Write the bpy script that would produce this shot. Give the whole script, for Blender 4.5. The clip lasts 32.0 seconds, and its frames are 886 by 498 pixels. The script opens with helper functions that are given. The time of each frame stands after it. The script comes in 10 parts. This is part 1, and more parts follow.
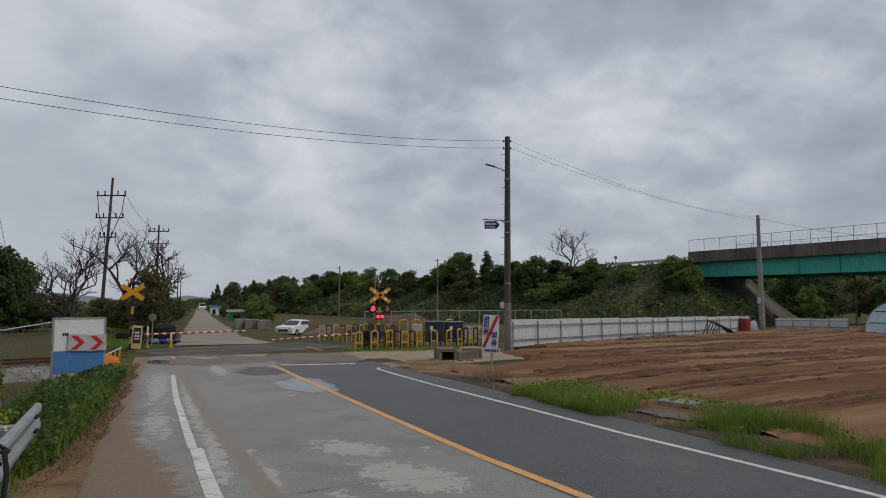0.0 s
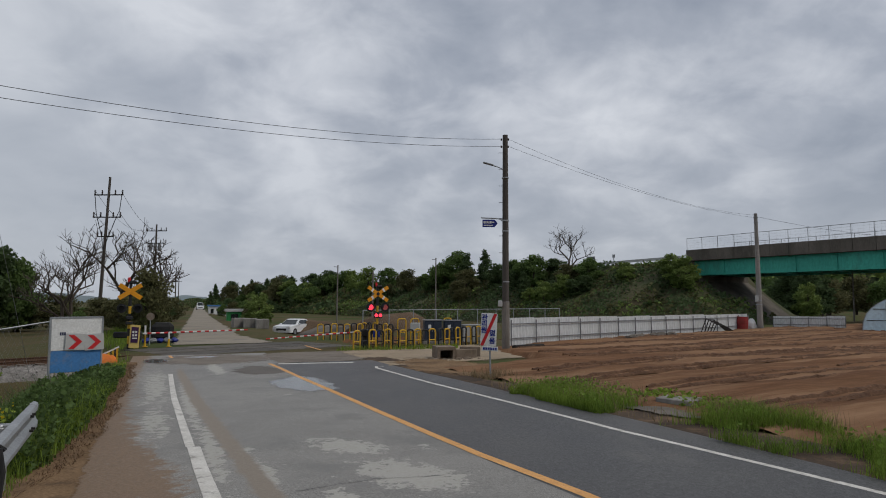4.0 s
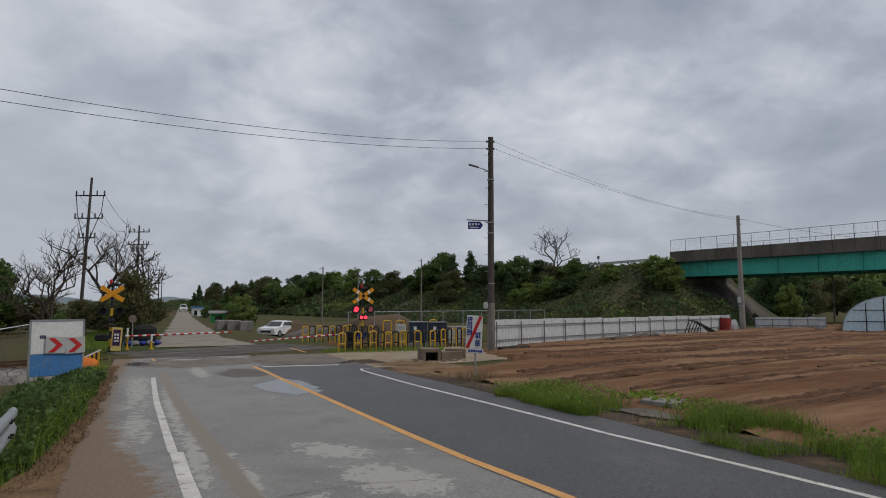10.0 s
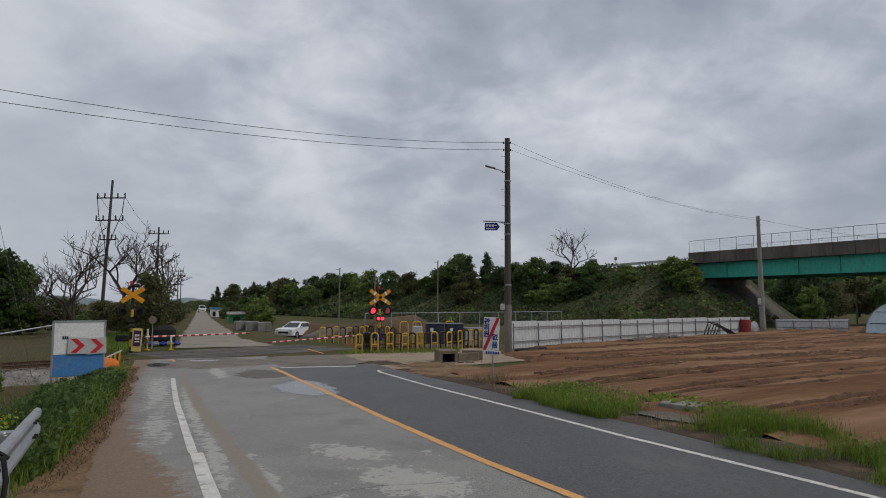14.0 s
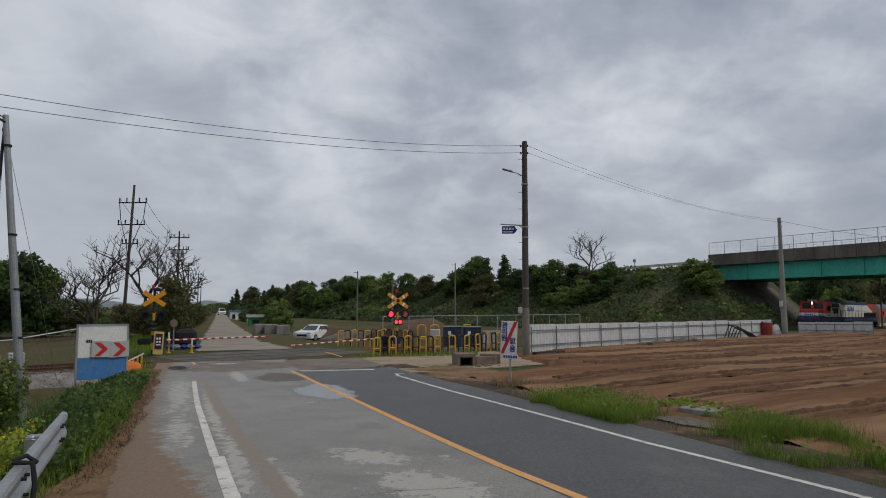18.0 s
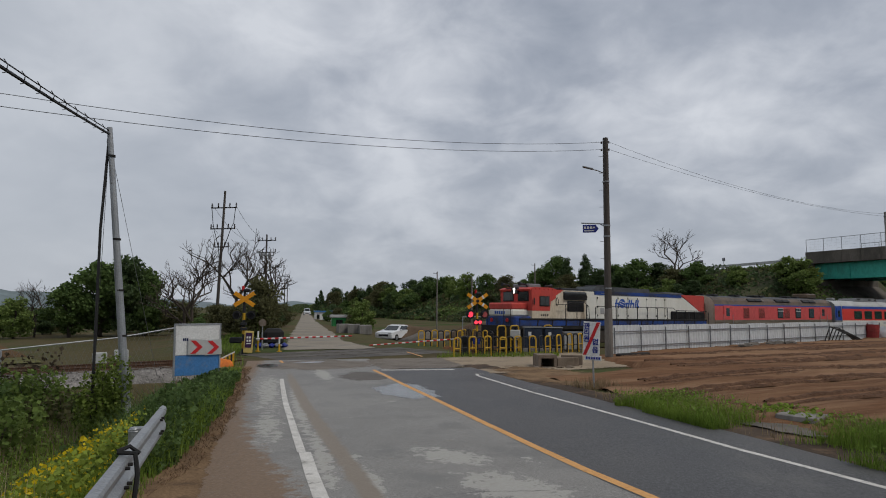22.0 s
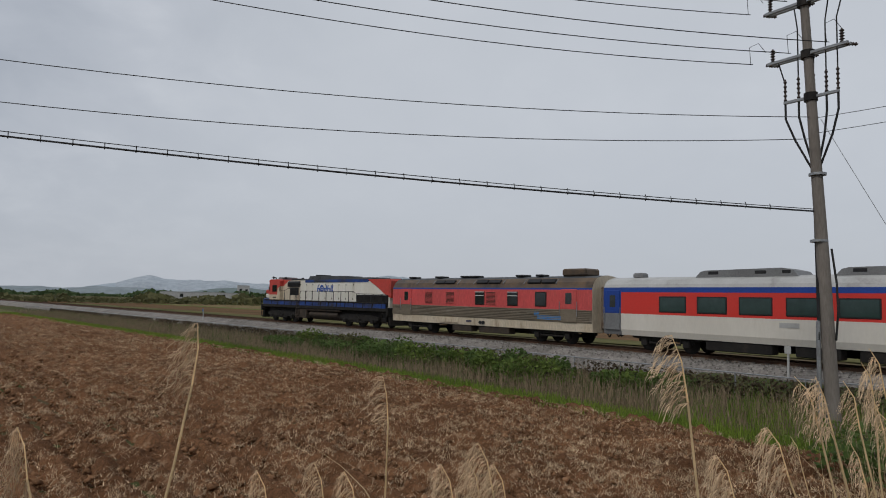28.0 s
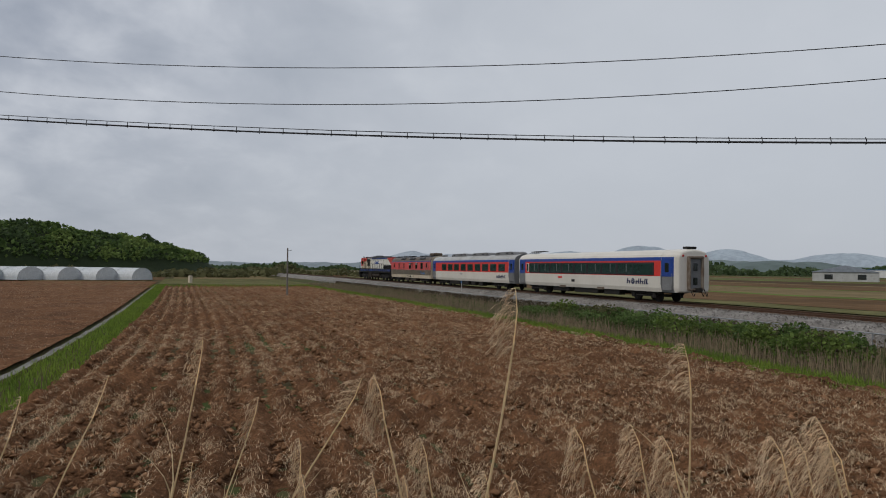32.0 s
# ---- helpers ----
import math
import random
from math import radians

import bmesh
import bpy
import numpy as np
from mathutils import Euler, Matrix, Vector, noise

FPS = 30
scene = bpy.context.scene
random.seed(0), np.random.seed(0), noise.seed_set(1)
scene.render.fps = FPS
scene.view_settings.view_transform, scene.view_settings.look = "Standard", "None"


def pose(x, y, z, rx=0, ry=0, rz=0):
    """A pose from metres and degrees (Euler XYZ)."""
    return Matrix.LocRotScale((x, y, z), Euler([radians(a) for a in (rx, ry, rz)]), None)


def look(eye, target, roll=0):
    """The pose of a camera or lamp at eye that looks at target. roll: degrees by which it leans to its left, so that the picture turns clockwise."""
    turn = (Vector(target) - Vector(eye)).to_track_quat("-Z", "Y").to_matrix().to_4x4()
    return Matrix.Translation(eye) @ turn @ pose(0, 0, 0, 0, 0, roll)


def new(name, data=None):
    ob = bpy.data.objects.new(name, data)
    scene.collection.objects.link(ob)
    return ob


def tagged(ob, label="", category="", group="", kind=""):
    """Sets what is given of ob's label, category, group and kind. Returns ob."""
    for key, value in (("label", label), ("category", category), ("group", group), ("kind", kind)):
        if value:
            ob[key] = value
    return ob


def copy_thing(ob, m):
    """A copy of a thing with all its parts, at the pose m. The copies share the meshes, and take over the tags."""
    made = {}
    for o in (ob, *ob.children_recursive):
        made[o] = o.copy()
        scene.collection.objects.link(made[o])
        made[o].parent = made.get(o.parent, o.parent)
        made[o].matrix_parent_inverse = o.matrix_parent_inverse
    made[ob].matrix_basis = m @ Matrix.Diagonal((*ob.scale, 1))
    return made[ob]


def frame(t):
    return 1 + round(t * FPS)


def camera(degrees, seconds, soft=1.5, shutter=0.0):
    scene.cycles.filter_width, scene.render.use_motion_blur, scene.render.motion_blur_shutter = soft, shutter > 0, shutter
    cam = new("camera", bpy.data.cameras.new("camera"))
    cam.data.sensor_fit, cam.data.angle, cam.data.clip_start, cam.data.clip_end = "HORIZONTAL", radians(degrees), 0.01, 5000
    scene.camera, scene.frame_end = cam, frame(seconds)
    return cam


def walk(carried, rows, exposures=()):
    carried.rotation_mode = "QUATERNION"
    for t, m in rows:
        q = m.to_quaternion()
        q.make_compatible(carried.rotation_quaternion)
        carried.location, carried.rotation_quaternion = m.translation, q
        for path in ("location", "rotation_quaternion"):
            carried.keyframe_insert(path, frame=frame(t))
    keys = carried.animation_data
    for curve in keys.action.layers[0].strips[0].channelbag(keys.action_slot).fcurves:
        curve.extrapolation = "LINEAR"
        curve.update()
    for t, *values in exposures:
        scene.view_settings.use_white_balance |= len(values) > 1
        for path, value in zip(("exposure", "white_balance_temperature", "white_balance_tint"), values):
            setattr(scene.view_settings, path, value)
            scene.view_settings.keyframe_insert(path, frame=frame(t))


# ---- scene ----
# the camera: held at arm's height at the roadside, then turned to follow the train
cam = camera(68.18, 32.0, soft=1.0)
PATH = [
    (0, 0.000, 0.000, 2.000, 94.70, -0.28, 2.36),
    (0.5, 0.008, 0.002, 1.991, 94.68, -0.28, 2.59),
    (1, 0.011, 0.008, 1.983, 94.66, -0.24, 2.76),
    (1.5, 0.008, 0.017, 1.979, 94.67, -0.24, 2.95),
    (2, 0.003, 0.027, 1.976, 94.64, -0.20, 2.88),
    (2.5, 0.001, 0.031, 1.975, 94.60, -0.23, 2.57),
    (3, 0.002, 0.029, 1.975, 94.66, -0.22, 2.33),
    (3.5, 0.004, 0.025, 1.975, 94.63, -0.17, 2.33),
    (5.5, 0.013, 0.005, 2.012, 94.60, -0.12, 1.67),
    (6, 0.013, 0.014, 2.015, 94.60, -0.18, 2.08),
    (6.5, 0.012, 0.024, 2.015, 94.56, -0.16, 1.74),
    (7, 0.012, 0.033, 2.013, 94.57, -0.12, 1.47),
    (7.5, 0.011, 0.037, 2.011, 94.59, -0.13, 1.14),
    (8, 0.011, 0.035, 2.010, 94.63, -0.19, 0.82),
    (8.5, 0.010, 0.032, 2.010, 94.67, -0.12, 0.97),
    (9, 0.010, 0.029, 2.010, 94.73, -0.13, 0.85),
    (9.5, 0.009, 0.025, 2.010, 94.73, -0.13, 0.80),
    (10, 0.010, 0.021, 2.012, 94.72, -0.07, 0.95),
    (10.5, 0.012, 0.016, 2.015, 94.73, -0.12, 1.02),
    (11, 0.014, 0.012, 2.018, 94.68, -0.08, 1.13),
    (11.5, 0.014, 0.009, 2.019, 94.69, -0.10, 1.28),
    (12, 0.010, 0.008, 2.019, 94.70, -0.09, 1.48),
    (12.5, 0.005, 0.010, 2.020, 94.73, -0.08, 1.73),
    (13, -0.001, 0.015, 2.021, 94.76, -0.09, 2.14),
    (13.5, -0.007, 0.021, 2.023, 94.80, -0.09, 2.33),
    (14, -0.011, 0.027, 2.025, 94.82, -0.13, 2.37),
    (14.5, -0.013, 0.033, 2.028, 94.84, -0.07, 2.38),
    (16.5, -0.004, -0.015, 2.054, 94.93, -0.10, 2.99),
    (17, -0.009, -0.018, 2.059, 94.95, -0.13, 3.28),
    (17.5, -0.011, -0.022, 2.063, 94.98, -0.12, 3.62),
    (18, -0.010, -0.028, 2.067, 95.03, -0.08, 3.90),
    (18.5, -0.010, -0.033, 2.070, 95.06, -0.06, 4.35),
    (19, -0.013, -0.034, 2.075, 95.06, -0.11, 5.12),
    (19.5, -0.016, -0.029, 2.081, 95.04, -0.19, 5.73),
    (20, -0.018, -0.022, 2.084, 95.04, -0.16, 6.25),
    (20.5, -0.016, -0.017, 2.083, 95.04, -0.18, 6.85),
    (21, -0.013, -0.011, 2.078, 95.06, -0.13, 7.54),
    (21.5, -0.015, 0.003, 2.068, 95.04, -0.11, 8.88),
    (22, -0.029, 0.020, 2.056, 95.07, -0.12, 10.81),
    (22.5, -0.065, 0.026, 2.047, 95.08, -0.18, 11.64),
    (23, -0.127, 0.013, 2.043, 95.24, -0.23, 16.20),
    (23.5, -0.206, -0.018, 2.046, 95.20, -0.44, 28.06),
    (24, -0.287, -0.051, 2.052, 95.12, -0.56, 39.71),
    (24.5, -0.362, -0.071, 2.044, 95.00, -0.43, 50.01),
    (25, -0.430, -0.066, 2.012, 95.12, -0.57, 60.40),
    (25.5, -0.479, -0.045, 1.973, 95.55, -0.42, 72.60),
    (26, -0.493, -0.025, 1.951, 95.15, -1.02, 81.91),
    (26.5, -0.479, -0.012, 1.947, 94.78, -1.30, 91.14),
    (28.5, -0.252, -0.120, 1.956, 94.44, -1.19, 111.29),
    (29, -0.236, -0.136, 1.960, 94.29, -0.92, 114.48),
    (29.5, -0.221, -0.159, 1.961, 94.21, -0.68, 118.32),
    (30, -0.194, -0.186, 1.959, 94.09, -0.40, 121.55),
    (30.5, -0.156, -0.211, 1.957, 94.05, -0.55, 123.62),
    (31, -0.125, -0.240, 1.951, 93.49, -0.43, 125.41),
    (31.5, -0.106, -0.282, 1.936, 92.34, -0.04, 127.35),
    (32, -0.091, -0.337, 1.913, 91.67, -0.69, 129.45),
]
walk(cam, [(t, pose(*p)) for t, *p in PATH])

# world: overcast sky with broken grey cloud, a weak wide sun
world = bpy.data.worlds.new("world")
scene.world = world
world.use_nodes = True
wn, wl = world.node_tree.nodes, world.node_tree.links
wn.clear()
w_out = wn.new("ShaderNodeOutputWorld")
w_bg = wn.new("ShaderNodeBackground")
w_sky = wn.new("ShaderNodeTexSky")
w_sky.sky_type = "NISHITA"
w_sky.sun_disc = False
w_sky.sun_elevation, w_sky.sun_rotation = radians(50), radians(104)
w_sky.dust_density, w_sky.air_density = 3.0, 1.0
w_co = wn.new("ShaderNodeTexCoord")
w_sep = wn.new("ShaderNodeSeparateXYZ")
wl.new(w_co.outputs["Generated"], w_sep.inputs[0])


def wmath(op, a, b=None, c=None):
    n = wn.new("ShaderNodeMath")
    n.operation = op
    for i, v in enumerate((a, b, c)):
        if v is None:
            continue
        if isinstance(v, (int, float)):
            n.inputs[i].default_value = v
        else:
            wl.new(v, n.inputs[i])
    return n.outputs[0]


w_z = wmath("MAXIMUM", w_sep.outputs[2], 0.0)
w_d = wmath("ADD", w_z, 0.42)
w_u = wmath("DIVIDE", w_sep.outputs[0], w_d)
w_v = wmath("DIVIDE", w_sep.outputs[1], w_d)
w_cmb = wn.new("ShaderNodeCombineXYZ")
wl.new(w_u, w_cmb.inputs[0])
wl.new(w_v, w_cmb.inputs[1])


def wnoise(scale, detail, rough, off, dist=0.0):
    m = wn.new("ShaderNodeMapping")
    m.inputs["Location"].default_value = off
    m.inputs["Scale"].default_value = (1.0, 1.0, 1.0)
    wl.new(w_cmb.outputs[0], m.inputs[0])
    n = wn.new("ShaderNodeTexNoise")
    n.inputs["Scale"].default_value = scale
    n.inputs["Detail"].default_value = detail
    n.inputs["Roughness"].default_value = rough
    n.inputs["Distortion"].default_value = dist
    wl.new(m.outputs[0], n.inputs["Vector"])
    return n.outputs[0]


w_n = wmath("ADD", wmath("MULTIPLY", wnoise(2.1, 4, 0.5, (3.1, 1.7, 0), 0.25), 0.6), wmath("MULTIPLY", wnoise(6.0, 5, 0.55, (0.3, 5.2, 0), 0.3), 0.4))
# the cloud is thinnest where the sun stands behind it
w_dot = wn.new("ShaderNodeVectorMath")
w_dot.operation = "DOT_PRODUCT"
wl.new(w_co.outputs["Generated"], w_dot.inputs[0])
w_dot.inputs[1].default_value = Vector((-0.16, 0.90, 0.40)).normalized()
w_thin = wn.new("ShaderNodeMapRange")
w_thin.inputs["From Min"].default_value, w_thin.inputs["From Max"].default_value = 0.90, 1.0
w_thin.inputs["To Max"].default_value = 0.07
wl.new(w_dot.outputs["Value"], w_thin.inputs["Value"])
w_n = wmath("ADD", w_n, w_thin.outputs[0])
w_ramp = wn.new("ShaderNodeValToRGB")
wl.new(w_n, w_ramp.inputs[0])
e = w_ramp.color_ramp.elements
e[0].position, e[0].color = 0.36, (0.245, 0.28, 0.345, 1)
e[1].position, e[1].color = 0.68, (0.63, 0.655, 0.705, 1)
e1 = w_ramp.color_ramp.elements.new(0.50)
e1.color = (0.365, 0.397, 0.46, 1)
# towards the horizon, and where the cloud thins to the west, an even pale grey
w_haze = wn.new("ShaderNodeMapRange")
w_haze.inputs["From Min"].default_value, w_haze.inputs["From Max"].default_value = 0.30, 0.02
wl.new(w_z, w_haze.inputs["Value"])
w_west = wn.new("ShaderNodeMapRange")
w_west.inputs["From Min"].default_value, w_west.inputs["From Max"].default_value = 0.30, 0.85
wl.new(wmath("MULTIPLY", w_sep.outputs[0], -1.0), w_west.inputs["Value"])
w_even = wmath("MULTIPLY", w_west.outputs[0], 0.9)
w_mix = wn.new("ShaderNodeMix")
w_mix.data_type = "RGBA"
wl.new(w_even, w_mix.inputs["Factor"])
wl.new(w_ramp.outputs[0], w_mix.inputs[6])
w_mix.inputs[7].default_value = (0.53, 0.56, 0.605, 1)
w_low = wn.new("ShaderNodeMix")
w_low.data_type = "RGBA"
wl.new(wmath("MULTIPLY", w_haze.outputs[0], 0.62), w_low.inputs["Factor"])
wl.new(w_mix.outputs[2], w_low.inputs[6])
w_low.inputs[7].default_value = (0.42, 0.45, 0.50, 1)
w_add = wn.new("ShaderNodeMix")
w_add.data_type, w_add.blend_type = "RGBA", "ADD"
w_add.inputs["Factor"].default_value = 1.0
w_skys = wn.new("ShaderNodeMix")
w_skys.data_type, w_skys.blend_type = "RGBA", "MULTIPLY"
w_skys.inputs["Factor"].default_value = 1.0
wl.new(w_sky.outputs[0], w_skys.inputs[6])
w_skys.inputs[7].default_value = (0.006, 0.006, 0.006, 1)
wl.new(w_low.outputs[2], w_add.inputs[6])
wl.new(w_skys.outputs[2], w_add.inputs[7])
wl.new(w_add.outputs[2], w_bg.inputs["Color"])
w_bg.inputs["Strength"].default_value = 1.0
wl.new(w_bg.outputs[0], w_out.inputs["Surface"])

sun = new("sun", bpy.data.lights.new("sun", "SUN"))
sun.data.energy, sun.data.angle, sun.data.color = 1.35, radians(12), (1.0, 0.94, 0.85)
sun.matrix_world = look((40, -10, 50), (0, 0, 0))
scene.view_settings.exposure = 0.0

# ---- mesh tools ----
class Shape:
    """A bag of vertices and faces."""

    def __init__(self):
        self.v, self.f, self.k = [], [], []

    def add(self, verts, faces, k=0):
        n = len(self.v)
        self.v.extend(tuple(p) for p in verts)
        self.f.extend(tuple(i + n for i in f) for f in faces)
        self.k.extend([k] * len(faces))
        return self

    def box(self, c, s, m=None, bev=0.0, k=0):
        x, y, z = (a / 2 for a in s)
        if bev <= 0:
            vs = [Vector((i * x, j * y, h * z)) for i in (-1, 1) for j in (-1, 1) for h in (-1, 1)]
            fs = [(0, 1, 3, 2), (4, 6, 7, 5), (0, 4, 5, 1), (2, 3, 7, 6), (0, 2, 6, 4), (1, 5, 7, 3)]
        else:
            b = min(bev, x * .9, y * .9, z * .9)
            loops = []
            for h, q in ((-z, b), (-z + b, 0), (z - b, 0), (z, b)):
                X, Y = x - q, y - q
                B = b if q == 0 else b * .5
                loops.append([(X - B, -Y, h), (X, -Y + B, h), (X, Y - B, h), (X - B, Y, h), (-X + B, Y, h), (-X, Y - B, h), (-X, -Y + B, h), (-X + B, -Y, h)])
            vs = [Vector(p) for lp in loops for p in lp]
            fs = [tuple(range(7, -1, -1)), tuple(range(24, 32))]
            for a in range(3):
                fs += [(a * 8 + i, a * 8 + (i + 1) % 8, a * 8 + 8 + (i + 1) % 8, a * 8 + 8 + i) for i in range(8)]
        o = Vector(c)
        vs = [(m @ p if m else p) + o for p in vs]
        return self.add(vs, fs, k)

    def tube(self, path, r, n=8, cap=True, k=0):
        """A round bar along a line of points; r is one radius or one a point."""
        path = [Vector(p) for p in path]
        rs = r if isinstance(r, (list, tuple)) else [r] * len(path)
        vs, ref = [], None
        for i, p in enumerate(path):
            d = (path[min(i + 1, len(path) - 1)] - path[max(i - 1, 0)]).normalized()
            if ref is None:
                ref = Vector((0, 0, 1)) if abs(d.z) < .9 else Vector((1, 0, 0))
            a = d.cross(ref).normalized()
            ref = a.cross(d).normalized()
            vs += [p + rs[i] * (math.cos(6.28318 * j / n) * a + math.sin(6.28318 * j / n) * ref) for j in range(n)]
        fs = []
        for i in range(len(path) - 1):
            fs += [(i * n + j, i * n + n + j, i * n + n + (j + 1) % n, i * n + (j + 1) % n) for j in range(n)]
        if cap and n > 2:
            e = (len(path) - 1) * n
            fs += [tuple(range(n)), tuple(e + j for j in range(n - 1, -1, -1))]
        return self.add(vs, fs, k)

    def prism(self, poly, m, depth, k=0):
        """A flat outline (x, y) raised by depth along its own z, placed by m."""
        n = len(poly)
        vs = [m @ Vector((x, y, 0)) for x, y in poly] + [m @ Vector((x, y, depth)) for x, y in poly]
        fs = [tuple(range(n - 1, -1, -1)), tuple(range(n, 2 * n))]
        fs += [(i, (i + 1) % n, n + (i + 1) % n, n + i) for i in range(n)]
        return self.add(vs, fs, k)

    def loft(self, loops, cap=True, k=0, closed=True):
        n = len(loops[0])
        vs = [p for lp in loops for p in lp]
        fs = []
        for i in range(len(loops) - 1):
            fs += [(i * n + j, i * n + (j + 1) % n, i * n + n + (j + 1) % n, i * n + n + j) for j in range(n if closed else n - 1)]
        if cap:
            e = (len(loops) - 1) * n
            fs += [tuple(range(n - 1, -1, -1)), tuple(e + j for j in range(n))]
        return self.add(vs, fs, k)

    def blob(self, c, r, seed=0, rough=.25, n=2, k=0):
        """A lumpy stone or clump."""
        bm = bmesh.new()
        bmesh.ops.create_icosphere(bm, subdivisions=n, radius=1)
        c = Vector(c)
        vs = []
        for q in bm.verts:
            f = 1 + rough * noise.noise(q.co * 1.7 + Vector((seed * 3.1, seed, 0)))
            vs.append(c + Vector((q.co.x * r[0], q.co.y * r[1], q.co.z * r[2])) * f)
        bm.verts.index_update()
        fs = [tuple(p.index for p in f.verts) for f in bm.faces]
        bm.free()
        return self.add(vs, fs, k)

    def mesh(self, name, mats, smooth=False):
        me = bpy.data.meshes.new(name)
        me.from_pydata([tuple(p) for p in self.v], [], self.f)
        for m in (mats if isinstance(mats, (list, tuple)) else [mats]):
            me.materials.append(m)
        if any(self.k):
            me.polygons.foreach_set("material_index", self.k)
        if smooth:
            me.polygons.foreach_set("use_smooth", [True] * len(me.polygons))
        me.update()
        return me


def part(name, shape, material, parent=None, label="", smooth=False):
    me = shape if isinstance(shape, bpy.types.Mesh) else shape.mesh(name, material, smooth)
    ob = new(name, me)
    ob.parent = parent
    if label:
        ob["label"] = label
    return ob


def thing(name, label, category, m=None, group="", kind=""):
    ob = new(name)
    ob.empty_display_size = .2
    if m is not None:
        ob.matrix_basis = m
    return tagged(ob, label, category, group, kind)


def lone(name, shape, material, label, category="", group="", kind="", smooth=False, m=None):
    ob = part(name, shape, material, None, "", smooth)
    if m is not None:
        ob.matrix_basis = m
    return tagged(ob, label, category, group, kind)


# ---- materials ----
def mat(name, a, b=None, rough=.8, metal=0.0, big=1.0, small=18.0, bump=.15, dirt=None, dirt_scale=3.0, dirt_at=(.52, .72), rand=0.0, stretch=(1, 1, 1),
        glow=None, spec=.25, dist=.02, trans=0.0, isl=0.0, coat=0.0, turn=0.0, grain=(.78, 1.2), fine=0.0, fine_scale=150.0):
    """A painted, earthen or grown surface: two colours in patches, fine grain, stains, relief."""
    m = bpy.data.materials.new(name)
    m.use_nodes = True
    N, L = m.node_tree.nodes, m.node_tree.links
    p = N["Principled BSDF"]
    b = b or tuple(c * .8 for c in a)
    co = N.new("ShaderNodeTexCoord")
    mp = N.new("ShaderNodeMapping")
    mp.inputs["Scale"].default_value = stretch
    if turn:
        mp.vector_type = "TEXTURE"
        mp.inputs["Rotation"].default_value = (0, 0, radians(turn))
        mp.inputs["Scale"].default_value = tuple(1 / c for c in stretch)
    L.new(co.outputs["Object"], mp.inputs[0])

    def nz(s, det=5, ro=.55):
        n = N.new("ShaderNodeTexNoise")
        n.inputs["Scale"].default_value, n.inputs["Detail"].default_value, n.inputs["Roughness"].default_value = s, det, ro
        L.new(mp.outputs[0], n.inputs["Vector"])
        return n.outputs[0]

    def rng(v, lo, hi, t0=0.0, t1=1.0):
        r = N.new("ShaderNodeMapRange")
        r.inputs["From Min"].default_value, r.inputs["From Max"].default_value = lo, hi
        r.inputs["To Min"].default_value, r.inputs["To Max"].default_value = t0, t1
        L.new(v, r.inputs["Value"])
        return r.outputs[0]

    def mix(f, x, y, mode="MIX"):
        n = N.new("ShaderNodeMix")
        n.data_type, n.blend_type = "RGBA", mode
        for s, v in ((n.inputs["Factor"], f), (n.inputs[6], x), (n.inputs[7], y)):
            if isinstance(v, bpy.types.NodeSocket):
                L.new(v, s)
            else:
                s.default_value = v if isinstance(v, (int, float)) else (*v, 1)
        return n.outputs[2]

    n1, n2 = nz(big), nz(small, 6, .65)
    col = mix(rng(n1, .35, .65), a, b)
    g = rng(n2, .25, .75, *grain)
    col = mix(1.0, col, g, "MULTIPLY")
    if fine:
        col = mix(1.0, col, rng(nz(fine_scale, 2, .5), .3, .7, 1 - fine, 1 + fine), "MULTIPLY")
    ro = rng(n2, .2, .8, min(1, rough + .1), max(.03, rough - .1))
    if dirt:
        f = rng(nz(dirt_scale, 7, .68), *dirt_at)
        col = mix(f, col, dirt)
    if rand or isl:
        if isl:
            src = N.new("ShaderNodeNewGeometry").outputs["Random Per Island"]
        else:
            src = N.new("ShaderNodeObjectInfo").outputs["Random"]
        q = isl or rand
        col = mix(1.0, col, rng(src, 0, 1, 1 - q, 1 + q), "MULTIPLY")
    L.new(col, p.inputs["Base Color"])
    L.new(ro, p.inputs["Roughness"])
    p.inputs["Metallic"].default_value = metal
    p.inputs["Specular IOR Level"].default_value = spec
    p.inputs["Coat Weight"].default_value = coat
    if trans:
        p.inputs["Transmission Weight"].default_value = trans
    if glow:
        p.inputs["Emission Color"].default_value = (*glow[:3], 1)
        p.inputs["Emission Strength"].default_value = glow[3]
    if bump:
        bu = N.new("ShaderNodeBump")
        bu.inputs["Strength"].default_value, bu.inputs["Distance"].default_value = bump, dist
        L.new(n2, bu.inputs["Height"])
        L.new(bu.outputs[0], p.inputs["Normal"])
    return m


def leafy(name, a, b, isl=.35):
    """Leaves: thin, a little light comes through."""
    m = mat(name, a, b, rough=.7, big=.35, small=6, bump=0, isl=isl, spec=.12)
    N, L = m.node_tree.nodes, m.node_tree.links
    p = N["Principled BSDF"]
    tr = N.new("ShaderNodeBsdfTranslucent")
    src = p.inputs["Base Color"].links[0].from_socket
    L.new(src, tr.inputs["Color"])
    ms = N.new("ShaderNodeMixShader")
    ms.inputs[0].default_value = .42
    L.new(p.outputs[0], ms.inputs[1])
    L.new(tr.outputs[0], ms.inputs[2])
    L.new(ms.outputs[0], N["Material Output"].inputs["Surface"])
    return m

# ---- plan ----
# the road runs along U; a is the way along it, b the way across it to its right
UX, UY = -0.43, 0.9028
RAIL_Z = -0.27


def ab(x, y):
    return x * UX + y * UY, x * UY - y * UX


def xy(a, b):
    return a * UX + b * UY, a * UY - b * UX


